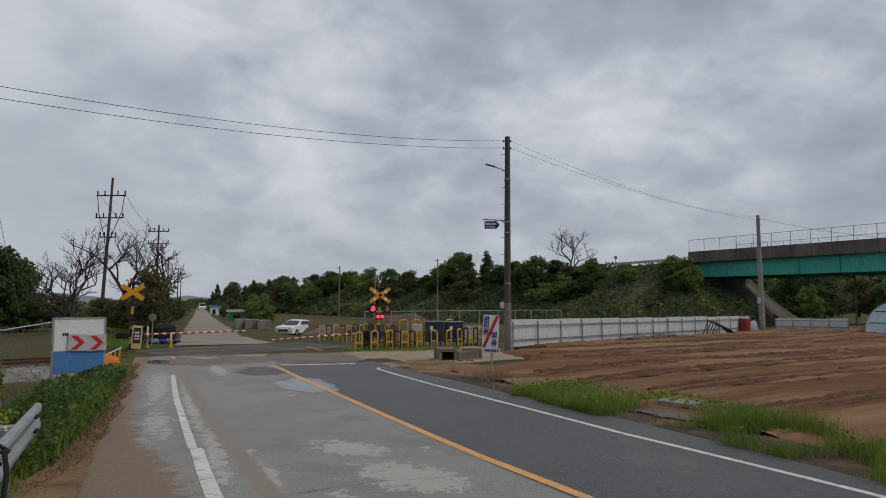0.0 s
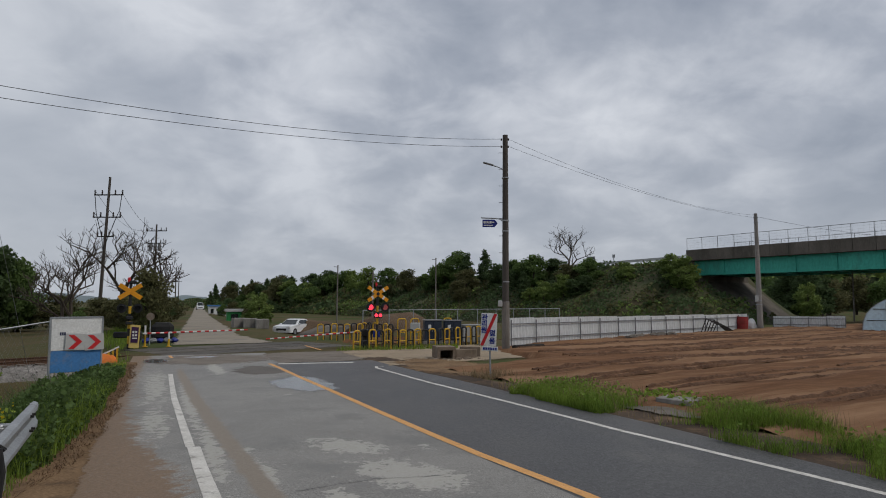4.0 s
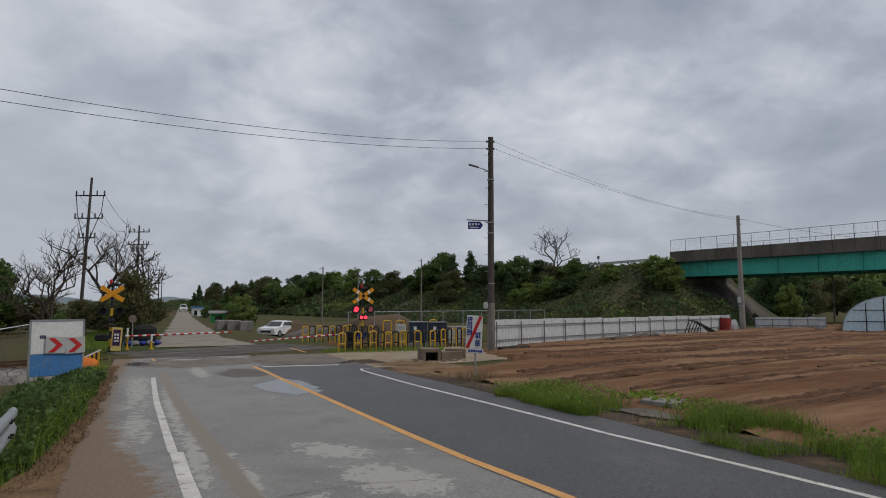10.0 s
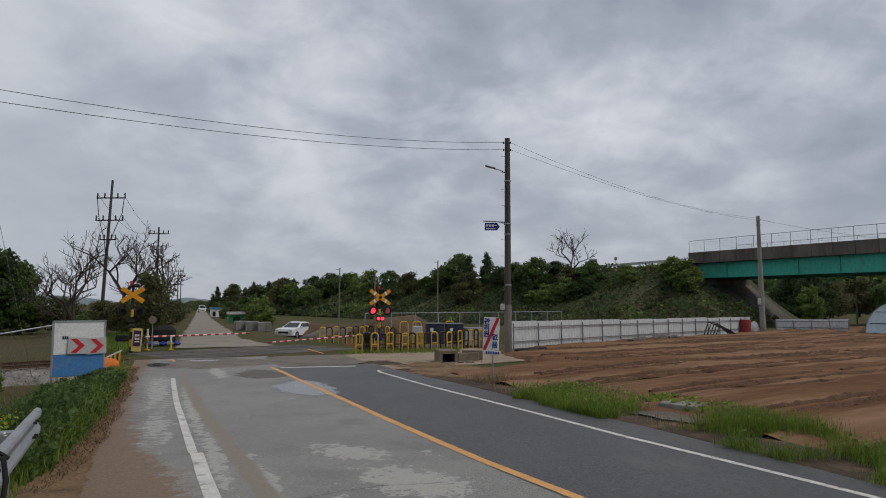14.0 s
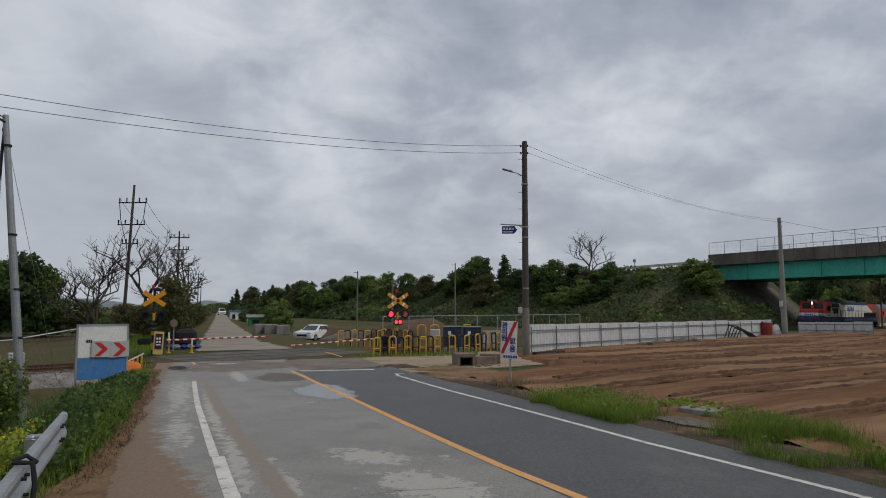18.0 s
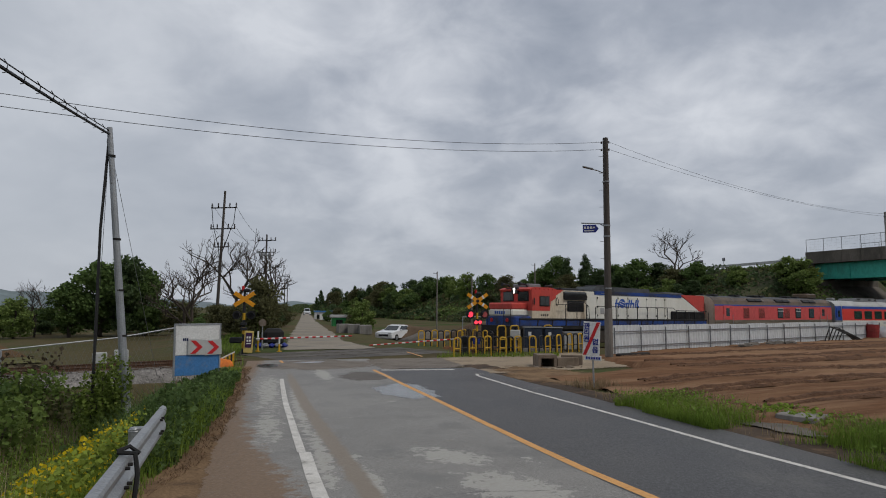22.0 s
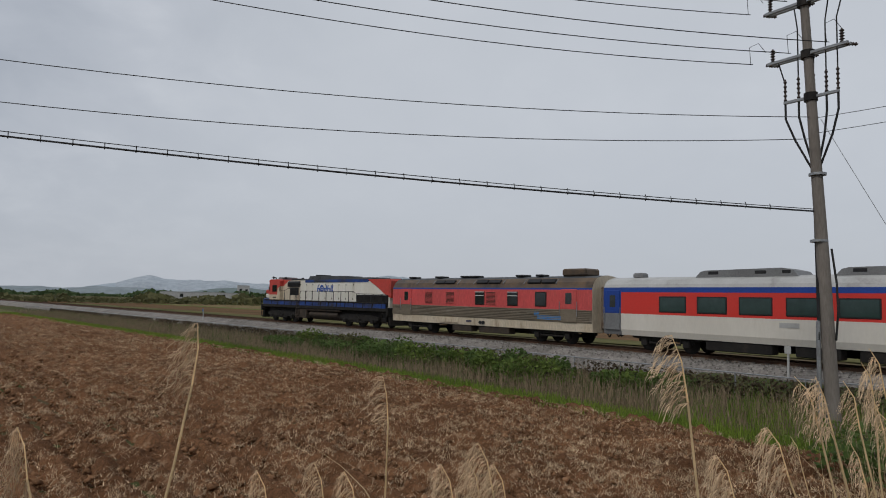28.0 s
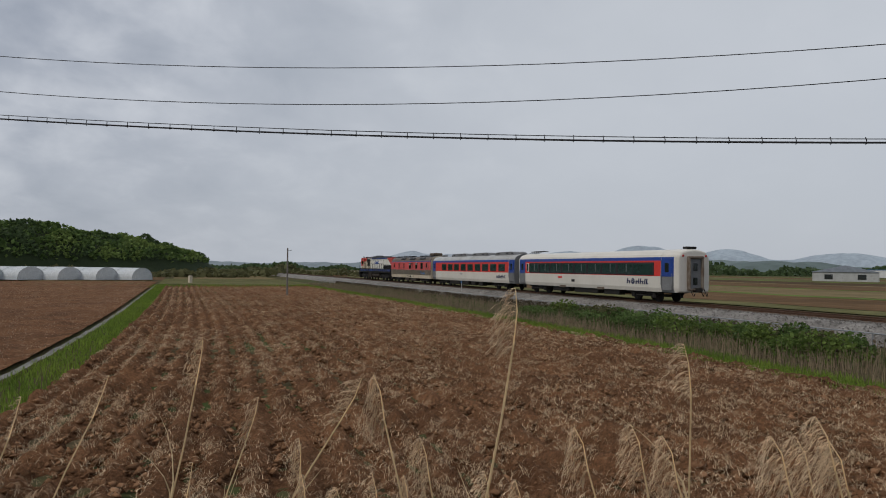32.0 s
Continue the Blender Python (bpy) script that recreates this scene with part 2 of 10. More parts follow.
def step(v, lo, hi):
    t = np.clip((v - lo) / (hi - lo), 0, 1)
    return t * t * (3 - 2 * t)


# the railway line: a gentle left-hand curve, s in metres from a point left of the crossing, the way the train goes
_S = np.arange(-520.0, 521.0, 1.0)
_K = np.interp(_S, [-520, -220, -130, -90, -60, -35, -15, 0, 40, 80, 120, 520], [0, 0, -0.0016, -0.00034, 0.00095, 0.00197, 0.00204, 0.00516, 0.00163, -0.00018, 0.00011, 0.0])
_H = np.concatenate([[0], np.cumsum(_K[:-1])])
_H += radians(141.63) - _H[520]
_X = np.concatenate([[0], np.cumsum(-(np.sin(_H[1:]) + np.sin(_H[:-1])) / 2)])
_Y = np.concatenate([[0], np.cumsum((np.cos(_H[1:]) + np.cos(_H[:-1])) / 2)])
_X += -21.71 - _X[520]
_Y += 19.38 - _Y[520]


def line(s, d=0.0):
    """A point s along the railway and d to its right, away from the road's near side, and its heading in degrees."""
    h = float(np.interp(s, _S, _H))
    return float(np.interp(s, _S, _X)) + d * math.cos(h), float(np.interp(s, _S, _Y)) + d * math.sin(h), math.degrees(h)


def rail_z(s):
    """The rail's top: level at the crossing, falling gently towards the bridge."""
    return RAIL_Z + np.interp(s, [-520, -110, -70, -40, -10], [-1.3, -1.03, -.66, -.48, 0])


def off_line(x, y):
    """Signed distance from the railway (+ beyond it) and the s nearest to it."""
    x, y = np.asarray(x, float), np.asarray(y, float)
    best = np.full(x.shape, 1e9)
    bs, bd = np.zeros(x.shape), np.zeros(x.shape)
    for i in range(0, len(_S), 8):
        dx, dy = x - _X[i], y - _Y[i]
        c, s = math.cos(_H[i]), math.sin(_H[i])
        along, d = -s * dx + c * dy, c * dx + s * dy
        r = dx * dx + dy * dy
        m = r < best
        best = np.where(m, r, best)
        bs, bd = np.where(m, _S[i] + along, bs), np.where(m, d, bd)
    return bd, bs


def far_road(a):
    """Left and right edge of the road beyond the line, where it bears slightly to the right."""
    a = np.asarray(a, float)
    lo = np.interp(a, [36, 114, 330], [.45, 4.6, 15.0])
    return lo, np.maximum(np.interp(a, [36, 45, 114], [6.0, 5.0, 7.3]), lo + 2.8)


def road_z(a):
    return RAIL_Z * step(a, 5, 26)


def ground_z(x, y):
    x, y = np.asarray(x, float), np.asarray(y, float)
    a, b = ab(x, y)
    d, s = off_line(x, y)
    z = road_z(a)
    low = -1.5 + 0.5 * step(d, 0, 8)
    z = z + (low - z) * step(-b, 1.3, 4.5) * np.where(d > 3, step(-b, 3, 12), 1)
    z = z - 0.8 * step(d, 6, 18) * step(b, 7.5, 11)
    # ballast bed of the line, but not under the road
    clear = step(-b, 1.5, 3) + step(b, 9.5, 11)
    bed = step(np.abs(d), 4.2, 3.1) * np.clip(clear, 0, 1)
    sunk = .95 - .42 * step(s, -12, -6) * step(-s, -25, -19)
    z = z + (rail_z(s) - sunk - z) * bed
    return z

# ---- the surfaces ----
M_GROUND = mat("field_ground", (.075, .068, .032), (.105, .078, .045), rough=.95, big=.05, small=2.5, bump=.4, dirt=(.05, .072, .022), dirt_scale=.07, dirt_at=(.48, .6), spec=.04)
M_STEEL_DK = mat("dark_steel", (.014, .013, .0125), (.024, .022, .02), rough=.75, metal=.1, big=2, small=25, dirt=(.05, .04, .032), dirt_scale=2.5, dirt_at=(.55, .8))
M_STEEL = mat("galvanised_steel", (.33, .345, .355), (.26, .27, .28), rough=.5, metal=.55, big=1.5, small=30, bump=.05)
M_BLACK = mat("black_paint", (.016, .016, .018), (.026, .026, .027), rough=.55, big=2, small=20, bump=.05)
M_RUBBER = mat("black_rubber", (.014, .014, .014), (.022, .022, .022), rough=.85, bump=.1)
M_GLASS = mat("dark_window_glass", (.012, .016, .015), (.018, .023, .022), rough=.08, big=.6, small=4, bump=0, spec=.7)
M_PANE_GREEN = mat("green_tinted_glass", (.012, .035, .03), (.02, .045, .04), rough=.08, big=.5, small=3, bump=0, spec=.7)
M_ORANGE = mat("faded_red_orange_paint", (.52, .06, .046), (.44, .063, .05), rough=.5, big=1.2, small=14, bump=.04, dirt=(.16, .045, .03), dirt_scale=2.2, dirt_at=(.56, .8), stretch=(1, 1, .35))
M_LWHITE = mat("grimy_cream_white_paint", (.70, .685, .63), (.62, .60, .53), rough=.5, big=.8, small=14, bump=.04, dirt=(.27, .22, .16), dirt_scale=1.6, dirt_at=(.6, .85), stretch=(1, 1, .22), grain=(.9, 1.08))
M_CREAM = mat("dirty_cream_paint", (.60, .53, .42), (.50, .42, .31), rough=.55, big=1, small=12, bump=.05, dirt=(.2, .12, .07), dirt_scale=1.7, dirt_at=(.54, .78), stretch=(1, 1, .3))
M_LBLUE = mat("dirty_blue_paint", (.018, .06, .27), (.02, .05, .18), rough=.5, big=1, small=14, bump=.04, dirt=(.03, .03, .038), dirt_scale=1.2, dirt_at=(.42, .62), stretch=(1, .5, 1))
M_LOGO = mat("blue_lettering_paint", (.02, .085, .36), (.025, .075, .30), rough=.5, bump=0)
M_ROOF = mat("sooty_grey_roof", (.055, .06, .065), (.08, .085, .09), rough=.7, big=1, small=16, bump=.1, dirt=(.03, .028, .026), dirt_scale=1.2)
M_VRED = mat("weathered_salmon_red_paint", (.58, .085, .085), (.50, .085, .082), rough=.55, big=.7, small=12, bump=.04, dirt=(.28, .09, .07), dirt_scale=2, dirt_at=(.56, .8), stretch=(1, 1, .3))
M_CORR = mat("stained_steel_corrugation", (.21, .175, .13), (.155, .13, .095), rough=.5, metal=.25, big=1.2, small=14, bump=.05, dirt=(.30, .27, .22), dirt_scale=2, dirt_at=(.55, .75), stretch=(1, .3, 1))
M_VROOF = mat("rusty_tan_metal_roof", (.16, .11, .07), (.10, .075, .055), rough=.42, metal=.35, big=.9, small=12, bump=.06, dirt=(.05, .045, .04), dirt_scale=1.2, dirt_at=(.5, .68))
M_CWHITE = mat("off_white_coach_paint", (.66, .63, .57), (.60, .57, .51), rough=.4, big=.5, small=12, bump=.02, dirt=(.50, .46, .39), dirt_scale=.8, dirt_at=(.6, .9), stretch=(1, 1, .3), grain=(.95, 1.04))
M_CRED = mat("bright_red_coach_paint", (.62, .045, .035), (.58, .05, .04), rough=.38, big=.8, small=12, bump=.02, grain=(.94, 1.05))
M_CBLUE = mat("deep_blue_coach_paint", (.018, .06, .30), (.02, .055, .25), rough=.42, big=.8, small=12, bump=.02)
M_CGREY = mat("light_grey_coach_roof", (.44, .445, .44), (.37, .37, .36), rough=.5, grain=(.9, 1.08), big=.8, small=12, bump=.05, dirt=(.2, .19, .18), dirt_scale=1.1, dirt_at=(.55, .8))
M_DGREY = mat("mid_grey_paint", (.19, .195, .20), (.15, .152, .155), rough=.55, big=1, small=14, bump=.04)
M_UNDER = mat("brown_underframe", (.06, .045, .034), (.035, .03, .026), rough=.85, big=2, small=16, bump=.2)
M_LAMP = mat("lit_headlight", (.9, .9, .85), rough=.3, bump=0, glow=(1, .96, .85, 3))
M_LOGO_DK = mat("navy_lettering_paint", (.02, .028, .08), (.018, .024, .07), rough=.5, bump=0)
M_GANG = mat("worn_brown_gangway", (.12, .085, .06), (.20, .17, .14), rough=.7, big=3, small=14)
M_TEAL = mat("turquoise_bridge_paint", (.055, .37, .29), (.045, .31, .245), rough=.55, big=.3, small=5, bump=.03, dirt=(.05, .17, .13), dirt_scale=.5, dirt_at=(.55, .8), stretch=(1, 1, .4))
M_CONC = mat("weathered_concrete", (.27, .255, .235), (.20, .19, .175), rough=.88, big=.6, small=14, bump=.2, dirt=(.11, .10, .09), dirt_scale=.8, dirt_at=(.5, .72), stretch=(1, 1, .4))
M_CONC_DK = mat("stained_dark_concrete", (.15, .13, .11), (.10, .088, .075), rough=.9, big=.5, small=10, bump=.2, dirt=(.055, .05, .042), dirt_scale=.4, dirt_at=(.45, .7), stretch=(1, 1, .3))
M_YELLOW = mat("safety_yellow_paint", (.56, .34, .025), (.48, .28, .025), rough=.5, big=3, small=20, bump=.05, dirt=(.2, .14, .06), dirt_scale=4, dirt_at=(.58, .8))
M_AMBER = mat("amber_sign_paint", (.68, .28, .012), (.60, .25, .015), rough=.5, big=3, small=20, bump=.03)
M_WPAINT = mat("white_sign_paint", (.66, .66, .65), (.60, .60, .58), rough=.5, big=2, small=18, bump=.03, dirt=(.4, .37, .32), dirt_scale=2.5, dirt_at=(.58, .8))
M_SIGNRED = mat("sign_red_paint", (.50, .02, .022), (.44, .022, .025), rough=.5, bump=.02)
M_SIGNBLUE = mat("sign_blue_paint", (.02, .035, .22), (.02, .03, .18), rough=.5, bump=.02)
M_SKYBLUE = mat("faded_blue_paint", (.05, .18, .42), (.06, .17, .36), rough=.6, big=2, small=14, bump=.05, dirt=(.16, .2, .26), dirt_scale=3)
M_LENS_ON = mat("lit_red_lens", (.8, .05, .06), rough=.3, bump=0, glow=(1, .05, .09, 1.3))
M_LENS_DIM = mat("dim_red_lens", (.30, .07, .07), (.24, .06, .06), rough=.25, bump=0, glow=(1, .25, .25, .12))
M_POLE_CONC = mat("grey_brown_concrete_pole", (.20, .18, .16), (.15, .135, .12), rough=.85, big=1.5, small=22, bump=.12, dirt=(.10, .085, .07), dirt_scale=1.2, stretch=(1, 1, .2))
M_POLE_DK = mat("dark_weathered_pole", (.085, .075, .066), (.06, .052, .046), rough=.85, big=1.5, small=22, bump=.12, stretch=(1, 1, .2))
M_CABLE = mat("black_cable", (.018, .018, .019), (.025, .025, .026), rough=.7, bump=0)
M_PORC = mat("brown_porcelain", (.05, .035, .03), (.07, .055, .05), rough=.3, bump=0)
M_PANEL = mat("white_ribbed_steel_panel", (.56, .575, .58), (.48, .49, .495), rough=.5, metal=.1, big=.4, small=8, bump=.03, dirt=(.34, .32, .30), dirt_scale=.9, dirt_at=(.55, .8), stretch=(1, 1, .35))
M_ORANGE_TARP = mat("orange_tarpaulin", (.62, .17, .02), (.5, .13, .02), rough=.6, big=2, small=9, bump=.3, dist=.05)
M_CARWHITE = mat("white_car_paint", (.72, .73, .74), (.70, .71, .72), rough=.25, bump=0, coat=.6)
M_NAVY = mat("dark_navy_cabinet_paint", (.022, .03, .05), (.03, .04, .06), rough=.5, big=1.5, small=15, bump=.04)
M_FILM = mat("pale_blue_greenhouse_film", (.50, .64, .72), (.56, .69, .75), rough=.35, big=.6, small=4, bump=.12, dist=.08, dirt=(.55, .62, .66), dirt_scale=.7, dirt_at=(.55, .75))
M_BARK = mat("grey_brown_bark", (.075, .06, .048), (.055, .045, .036), rough=.95, big=3, small=22, bump=.5, stretch=(1, 1, .25))
M_LEAF_A = leafy("mid_green_leaves", (.112, .168, .052), (.082, .13, .04))
M_LEAF_B = leafy("dark_green_leaves", (.086, .126, .054), (.065, .098, .042))
M_LEAF_C = leafy("fresh_yellow_green_leaves", (.19, .25, .075), (.14, .20, .055))
M_LEAF_D = leafy("olive_scrub_leaves", (.13, .13, .06), (.10, .098, .045))
M_GRASS = leafy("green_grass", (.205, .285, .045), (.135, .21, .036), isl=.4)
M_GRASS_DRY = leafy("dry_straw_grass", (.27, .205, .12), (.20, .15, .085), isl=.4)
M_REED = leafy("pale_straw_reed", (.70, .555, .34), (.52, .40, .24), isl=.45)
M_PLUME = leafy("buff_reed_plume", (.76, .60, .415), (.585, .445, .30), isl=.35)
M_FLOWER = leafy("yellow_flowers", (.62, .48, .02), (.55, .40, .02), isl=.2)

# ---- land, road and line ----
GRID = {}


def sheet(name, X, Y, Z, material, label, kind="structure", category="", parent=None):
    n, m = X.shape
    me = Shape()
    me.v = list(zip(X.ravel().tolist(), Y.ravel().tolist(), Z.ravel().tolist()))
    me.f = [(i * m + j, i * m + j + 1, i * m + m + j + 1, i * m + m + j) for i in range(n - 1) for j in range(m - 1)]
    me.k = [0] * len(me.f)
    if parent:
        return part(name, me, material, parent, label, smooth=True)
    ob = lone(name, me, material, label, category, kind=kind, smooth=True)
    GRID[ob.name] = (n, m)
    return ob


def fuzz(X, Y, scale, seed=0.0):
    """Cheap layered value noise over a grid, about -1 to 1."""
    rng = np.random.RandomState(int(seed * 10) + 7)
    T = rng.rand(64, 64) * 2 - 1
    out, amp, tot = 0, 1.0, 0.0
    for o in range(4):
        u, v = X * scale * 2 ** o + 11.3 * o, Y * scale * 2 ** o + 5.7 * o
        i, j = np.floor(u).astype(int), np.floor(v).astype(int)
        fu, fv = u - i, v - j
        fu, fv = fu * fu * (3 - 2 * fu), fv * fv * (3 - 2 * fv)
        g = lambda a, b: T[a % 64, b % 64]
        out = out + amp * ((g(i, j) * (1 - fu) + g(i + 1, j) * fu) * (1 - fv) + (g(i, j + 1) * (1 - fu) + g(i + 1, j + 1) * fu) * fv)
        tot += amp
        amp *= .55
    return out / tot * 1.6


g_ = np.sinh(np.linspace(-6.2, 6.2, 301)) / np.sinh(6.2)
X_, Y_ = np.meshgrid(g_ * 2600 - 6, g_ * 2600 + 8)
sheet("ground", X_, Y_, ground_z(X_, Y_) - .02, M_GROUND, "open farmland of brown soil and grass")

M_ASPH_OLD = mat("old_grey_asphalt", (.185, .178, .164), (.228, .218, .20), rough=.6, big=.45, small=30, bump=.45, dirt=(.165, .16, .15), dirt_scale=.7, dirt_at=(.5, .64), grain=(.78, 1.25), dist=.012, spec=.3, fine=.42, fine_scale=85)
M_ASPH_NEW = mat("dark_newer_asphalt", (.066, .066, .068), (.084, .082, .08), rough=.58, big=.5, small=30, bump=.45, dirt=(.13, .125, .115), dirt_scale=.6, dirt_at=(.56, .78), grain=(.75, 1.3), dist=.012, spec=.28, fine=.5, fine_scale=85, stretch=(1, .6, 1))
M_ASPH_FAR = mat("dusty_beige_asphalt", (.27, .235, .185), (.21, .18, .14), rough=.8, big=.25, small=20, bump=.25, dirt=(.15, .14, .125), dirt_scale=.4)
M_SAND = mat("brown_sandy_dirt", (.22, .145, .085), (.15, .098, .058), rough=.92, big=1.1, small=26, bump=.5, grain=(.6, 1.4), dirt=(.095, .066, .045), dirt_scale=2.2, dirt_at=(.52, .7), spec=.04)
M_WET = mat("wet_asphalt", (.055, .055, .055), (.045, .045, .045), rough=.16, big=1.5, small=30, bump=.04, spec=.6)
M_LINE_W = mat("worn_white_marking", (.62, .60, .56), (.50, .48, .44), rough=.7, big=3, small=40, bump=.15, dirt=(.22, .21, .19), dirt_scale=5, dirt_at=(.55, .66))
M_LINE_O = mat("worn_orange_marking", (.64, .34, .12), (.56, .29, .10), rough=.7, big=3, small=40, bump=.15, dirt=(.26, .17, .1), dirt_scale=5, dirt_at=(.6, .75))
# shade between clods is put into the colour: soil darker, M_CLOD lighter
M_SOIL = mat("dark_red_brown_ploughed_soil", (.19, .096, .049), (.105, .053, .028), rough=.95, big=.5, small=9, bump=1.0, dirt=(.36, .24, .15), dirt_scale=3.2, dirt_at=(.56, .7), dist=.1, grain=(.5, 1.5), spec=.04, fine=.35, fine_scale=40)
M_CLOD = mat("crumbled_red_brown_earth", (.28, .155, .085), (.165, .088, .048), rough=.95, big=.6, small=30, bump=.9, dist=.03, isl=.35, spec=.04)
M_SOIL_R = mat("harrowed_brown_soil", (.165, .088, .048), (.115, .06, .034), rough=.95, big=.5, small=9, bump=.6, dirt=(.27, .165, .098), dirt_scale=.75, dirt_at=(.44, .66), dist=.05, stretch=(.14, 1, 1), turn=25.5, grain=(.7, 1.3), spec=.04)
M_BALLAST = mat("grey_ballast_stone", (.19, .178, .165), (.125, .117, .108), rough=.9, big=.8, small=7, bump=.8, isl=.35, grain=(.45, 1.55), dist=.04, spec=.04)
M_SLEEPER = mat("rust_stained_concrete_sleeper", (.15, .115, .09), (.11, .085, .068), rough=.9, big=2, small=20, bump=.2, rand=.15)
M_RAIL = mat("rusty_rail_steel", (.085, .045, .028), (.12, .07, .045), rough=.7, metal=.3, big=3, small=20, bump=.1)
M_RAILTOP = mat("polished_rail_head", (.42, .40, .38), (.32, .30, .28), rough=.3, metal=.9, bump=0)
M_PLATE = mat("dark_crossing_plate", (.07, .062, .055), (.10, .088, .075), rough=.75, big=1.5, small=25, bump=.3, rand=.2)


def road_sheet(name, a0, a1, b0, b1, dz, material, label, na=None, nb=6, ragged=.0, seed=1.0, parent=None):
    A = np.linspace(a0, a1, na or max(2, int((a1 - a0) / .7)))
    B = np.linspace(0, 1, nb)
    AA, BB = np.meshgrid(A, B, indexing="ij")
    lo = b0(AA) if callable(b0) else b0
    hi = b1(AA) if callable(b1) else b1
    n1 = fuzz(AA, AA * 0 + seed, .8, seed) * ragged
    n2 = fuzz(AA, AA * 0 + seed + 9, .8, seed + 1) * ragged
    Bv = lo + n1 + (hi + n2 - lo - n1) * BB
    X, Y = xy(AA, Bv)
    return sheet(name, X, Y, road_z(AA) + dz, material, label, parent=parent)


def worn_road():
    """The near carriageway: asphalt, with dirt drifting in from the shoulder, a line of silt and pale worn patches."""
    A, B = np.meshgrid(np.arange(2.0, 29.65, .09), np.arange(-.95, 4.32, .06), indexing="ij")
    X, Y = xy(A, B)
    ob = sheet("road", X, Y, road_z(A) + .012, M_ASPH_OLD, "worn grey asphalt road with dirt and pale patches")
    edge = np.interp(A, [2, 7, 8.2, 9.4, 10.7, 12.4, 15.5, 22, 27, 29.6], [.45, .42, .34, .12, -.14, -.3, -.42, -.45, -.3, -.2])
    dirt = np.clip((edge - .08 - B) / .55 + .5, 0, 1) * step(A, 2.2, 4.5)
    c = np.interp(A, [2, 7, 9.8, 10.7, 14.9, 21.7], [1.2, 1.11, .98, .93, .78, .66])
    silt = np.exp(-((B - c) / .12) ** 2) * step(A, 2, 5) * step(-A, -26, -20)
    pale = np.zeros(A.shape)
    for a, b, ra, rb, lean, k in ((9.05, 2.45, .6, .52, -.6, 1), (7.25, 2.7, .85, .62, -.5, 1), (7.9, 1.2, .8, .12, .12, .9), (9.3, 1.16, .25, .1, 0, .8), (6.6, 1.75, .5, .22, 0, .7), (15.2, 2.7, .16, .16, 0, .7), (23.0, 1.75, 2.6, .3, -.1, .9),
                                  (18.5, -.02, 5.5, .38, 0, .68), (12.5, -.02, 2.4, .32, 0, .68), (15.0, .62, 6, .17, -.02, .75), (9.6, .72, 2.4, .16, -.04, .8), (8.5, 3.45, .3, .1, 0, .6), (26.5, 1.0, 1.5, 1.0, 0, .6)):
        db = B - b
        da = A - a - lean * db
        pale = np.maximum(pale, k * np.clip(1.25 - np.sqrt((da / ra) ** 2 + (db / rb) ** 2), 0, 1))
    for nm, v in (("dirt", dirt), ("silt", silt), ("pale", pale)):
        at_ = ob.data.attributes.new(nm, "FLOAT", "POINT")
        at_.data.foreach_set("value", v.ravel())
    m = M_ASPH_OLD.copy()
    ob.data.materials[0] = m
    N, L = m.node_tree.nodes, m.node_tree.links
    bsdf = N["Principled BSDF"]
    col = bsdf.inputs["Base Color"].links[0].from_socket
    co = N.new("ShaderNodeTexCoord")

    def wear(attr, scale, amp, lo, hi, c0, c1, col):
        at = N.new("ShaderNodeAttribute")
        at.attribute_name = attr
        nz = N.new("ShaderNodeTexNoise")
        nz.inputs["Scale"].default_value, nz.inputs["Detail"].default_value, nz.inputs["Roughness"].default_value = scale, 9, .72
        L.new(co.outputs["Object"], nz.inputs["Vector"])
        ma = N.new("ShaderNodeMath")
        ma.operation = "MULTIPLY_ADD"
        L.new(nz.outputs[0], ma.inputs[0])
        ma.inputs[1].default_value = amp
        L.new(at.outputs["Fac"], ma.inputs[2])
        mr = N.new("ShaderNodeMapRange")
        mr.inputs["From Min"].default_value, mr.inputs["From Max"].default_value = lo + amp * .5, hi + amp * .5
        L.new(ma.outputs[0], mr.inputs["Value"])
        n2 = N.new("ShaderNodeTexNoise")
        n2.inputs["Scale"].default_value, n2.inputs["Detail"].default_value = 22, 6
        L.new(co.outputs["Object"], n2.inputs["Vector"])
        cm = N.new("ShaderNodeMix")
        cm.data_type = "RGBA"
        L.new(n2.outputs[0], cm.inputs["Factor"])
        cm.inputs[6].default_value, cm.inputs[7].default_value = (*c0, 1), (*c1, 1)
        mx = N.new("ShaderNodeMix")
        mx.data_type = "RGBA"
        L.new(mr.outputs[0], mx.inputs["Factor"])
        L.new(col, mx.inputs[6])
        L.new(cm.outputs[2], mx.inputs[7])
        return mx.outputs[2]

    col = wear("pale", 5.5, 3.0, .40, .50, (.27, .26, .235), (.40, .385, .345), col)
    col = wear("silt", 5.0, 1.6, .15, .55, (.17, .142, .112), (.25, .208, .162), col)
    col = wear("dirt", 5.0, 2.6, .38, .7, (.10, .067, .043), (.25, .165, .098), col)
    L.new(col, bsdf.inputs["Base Color"])


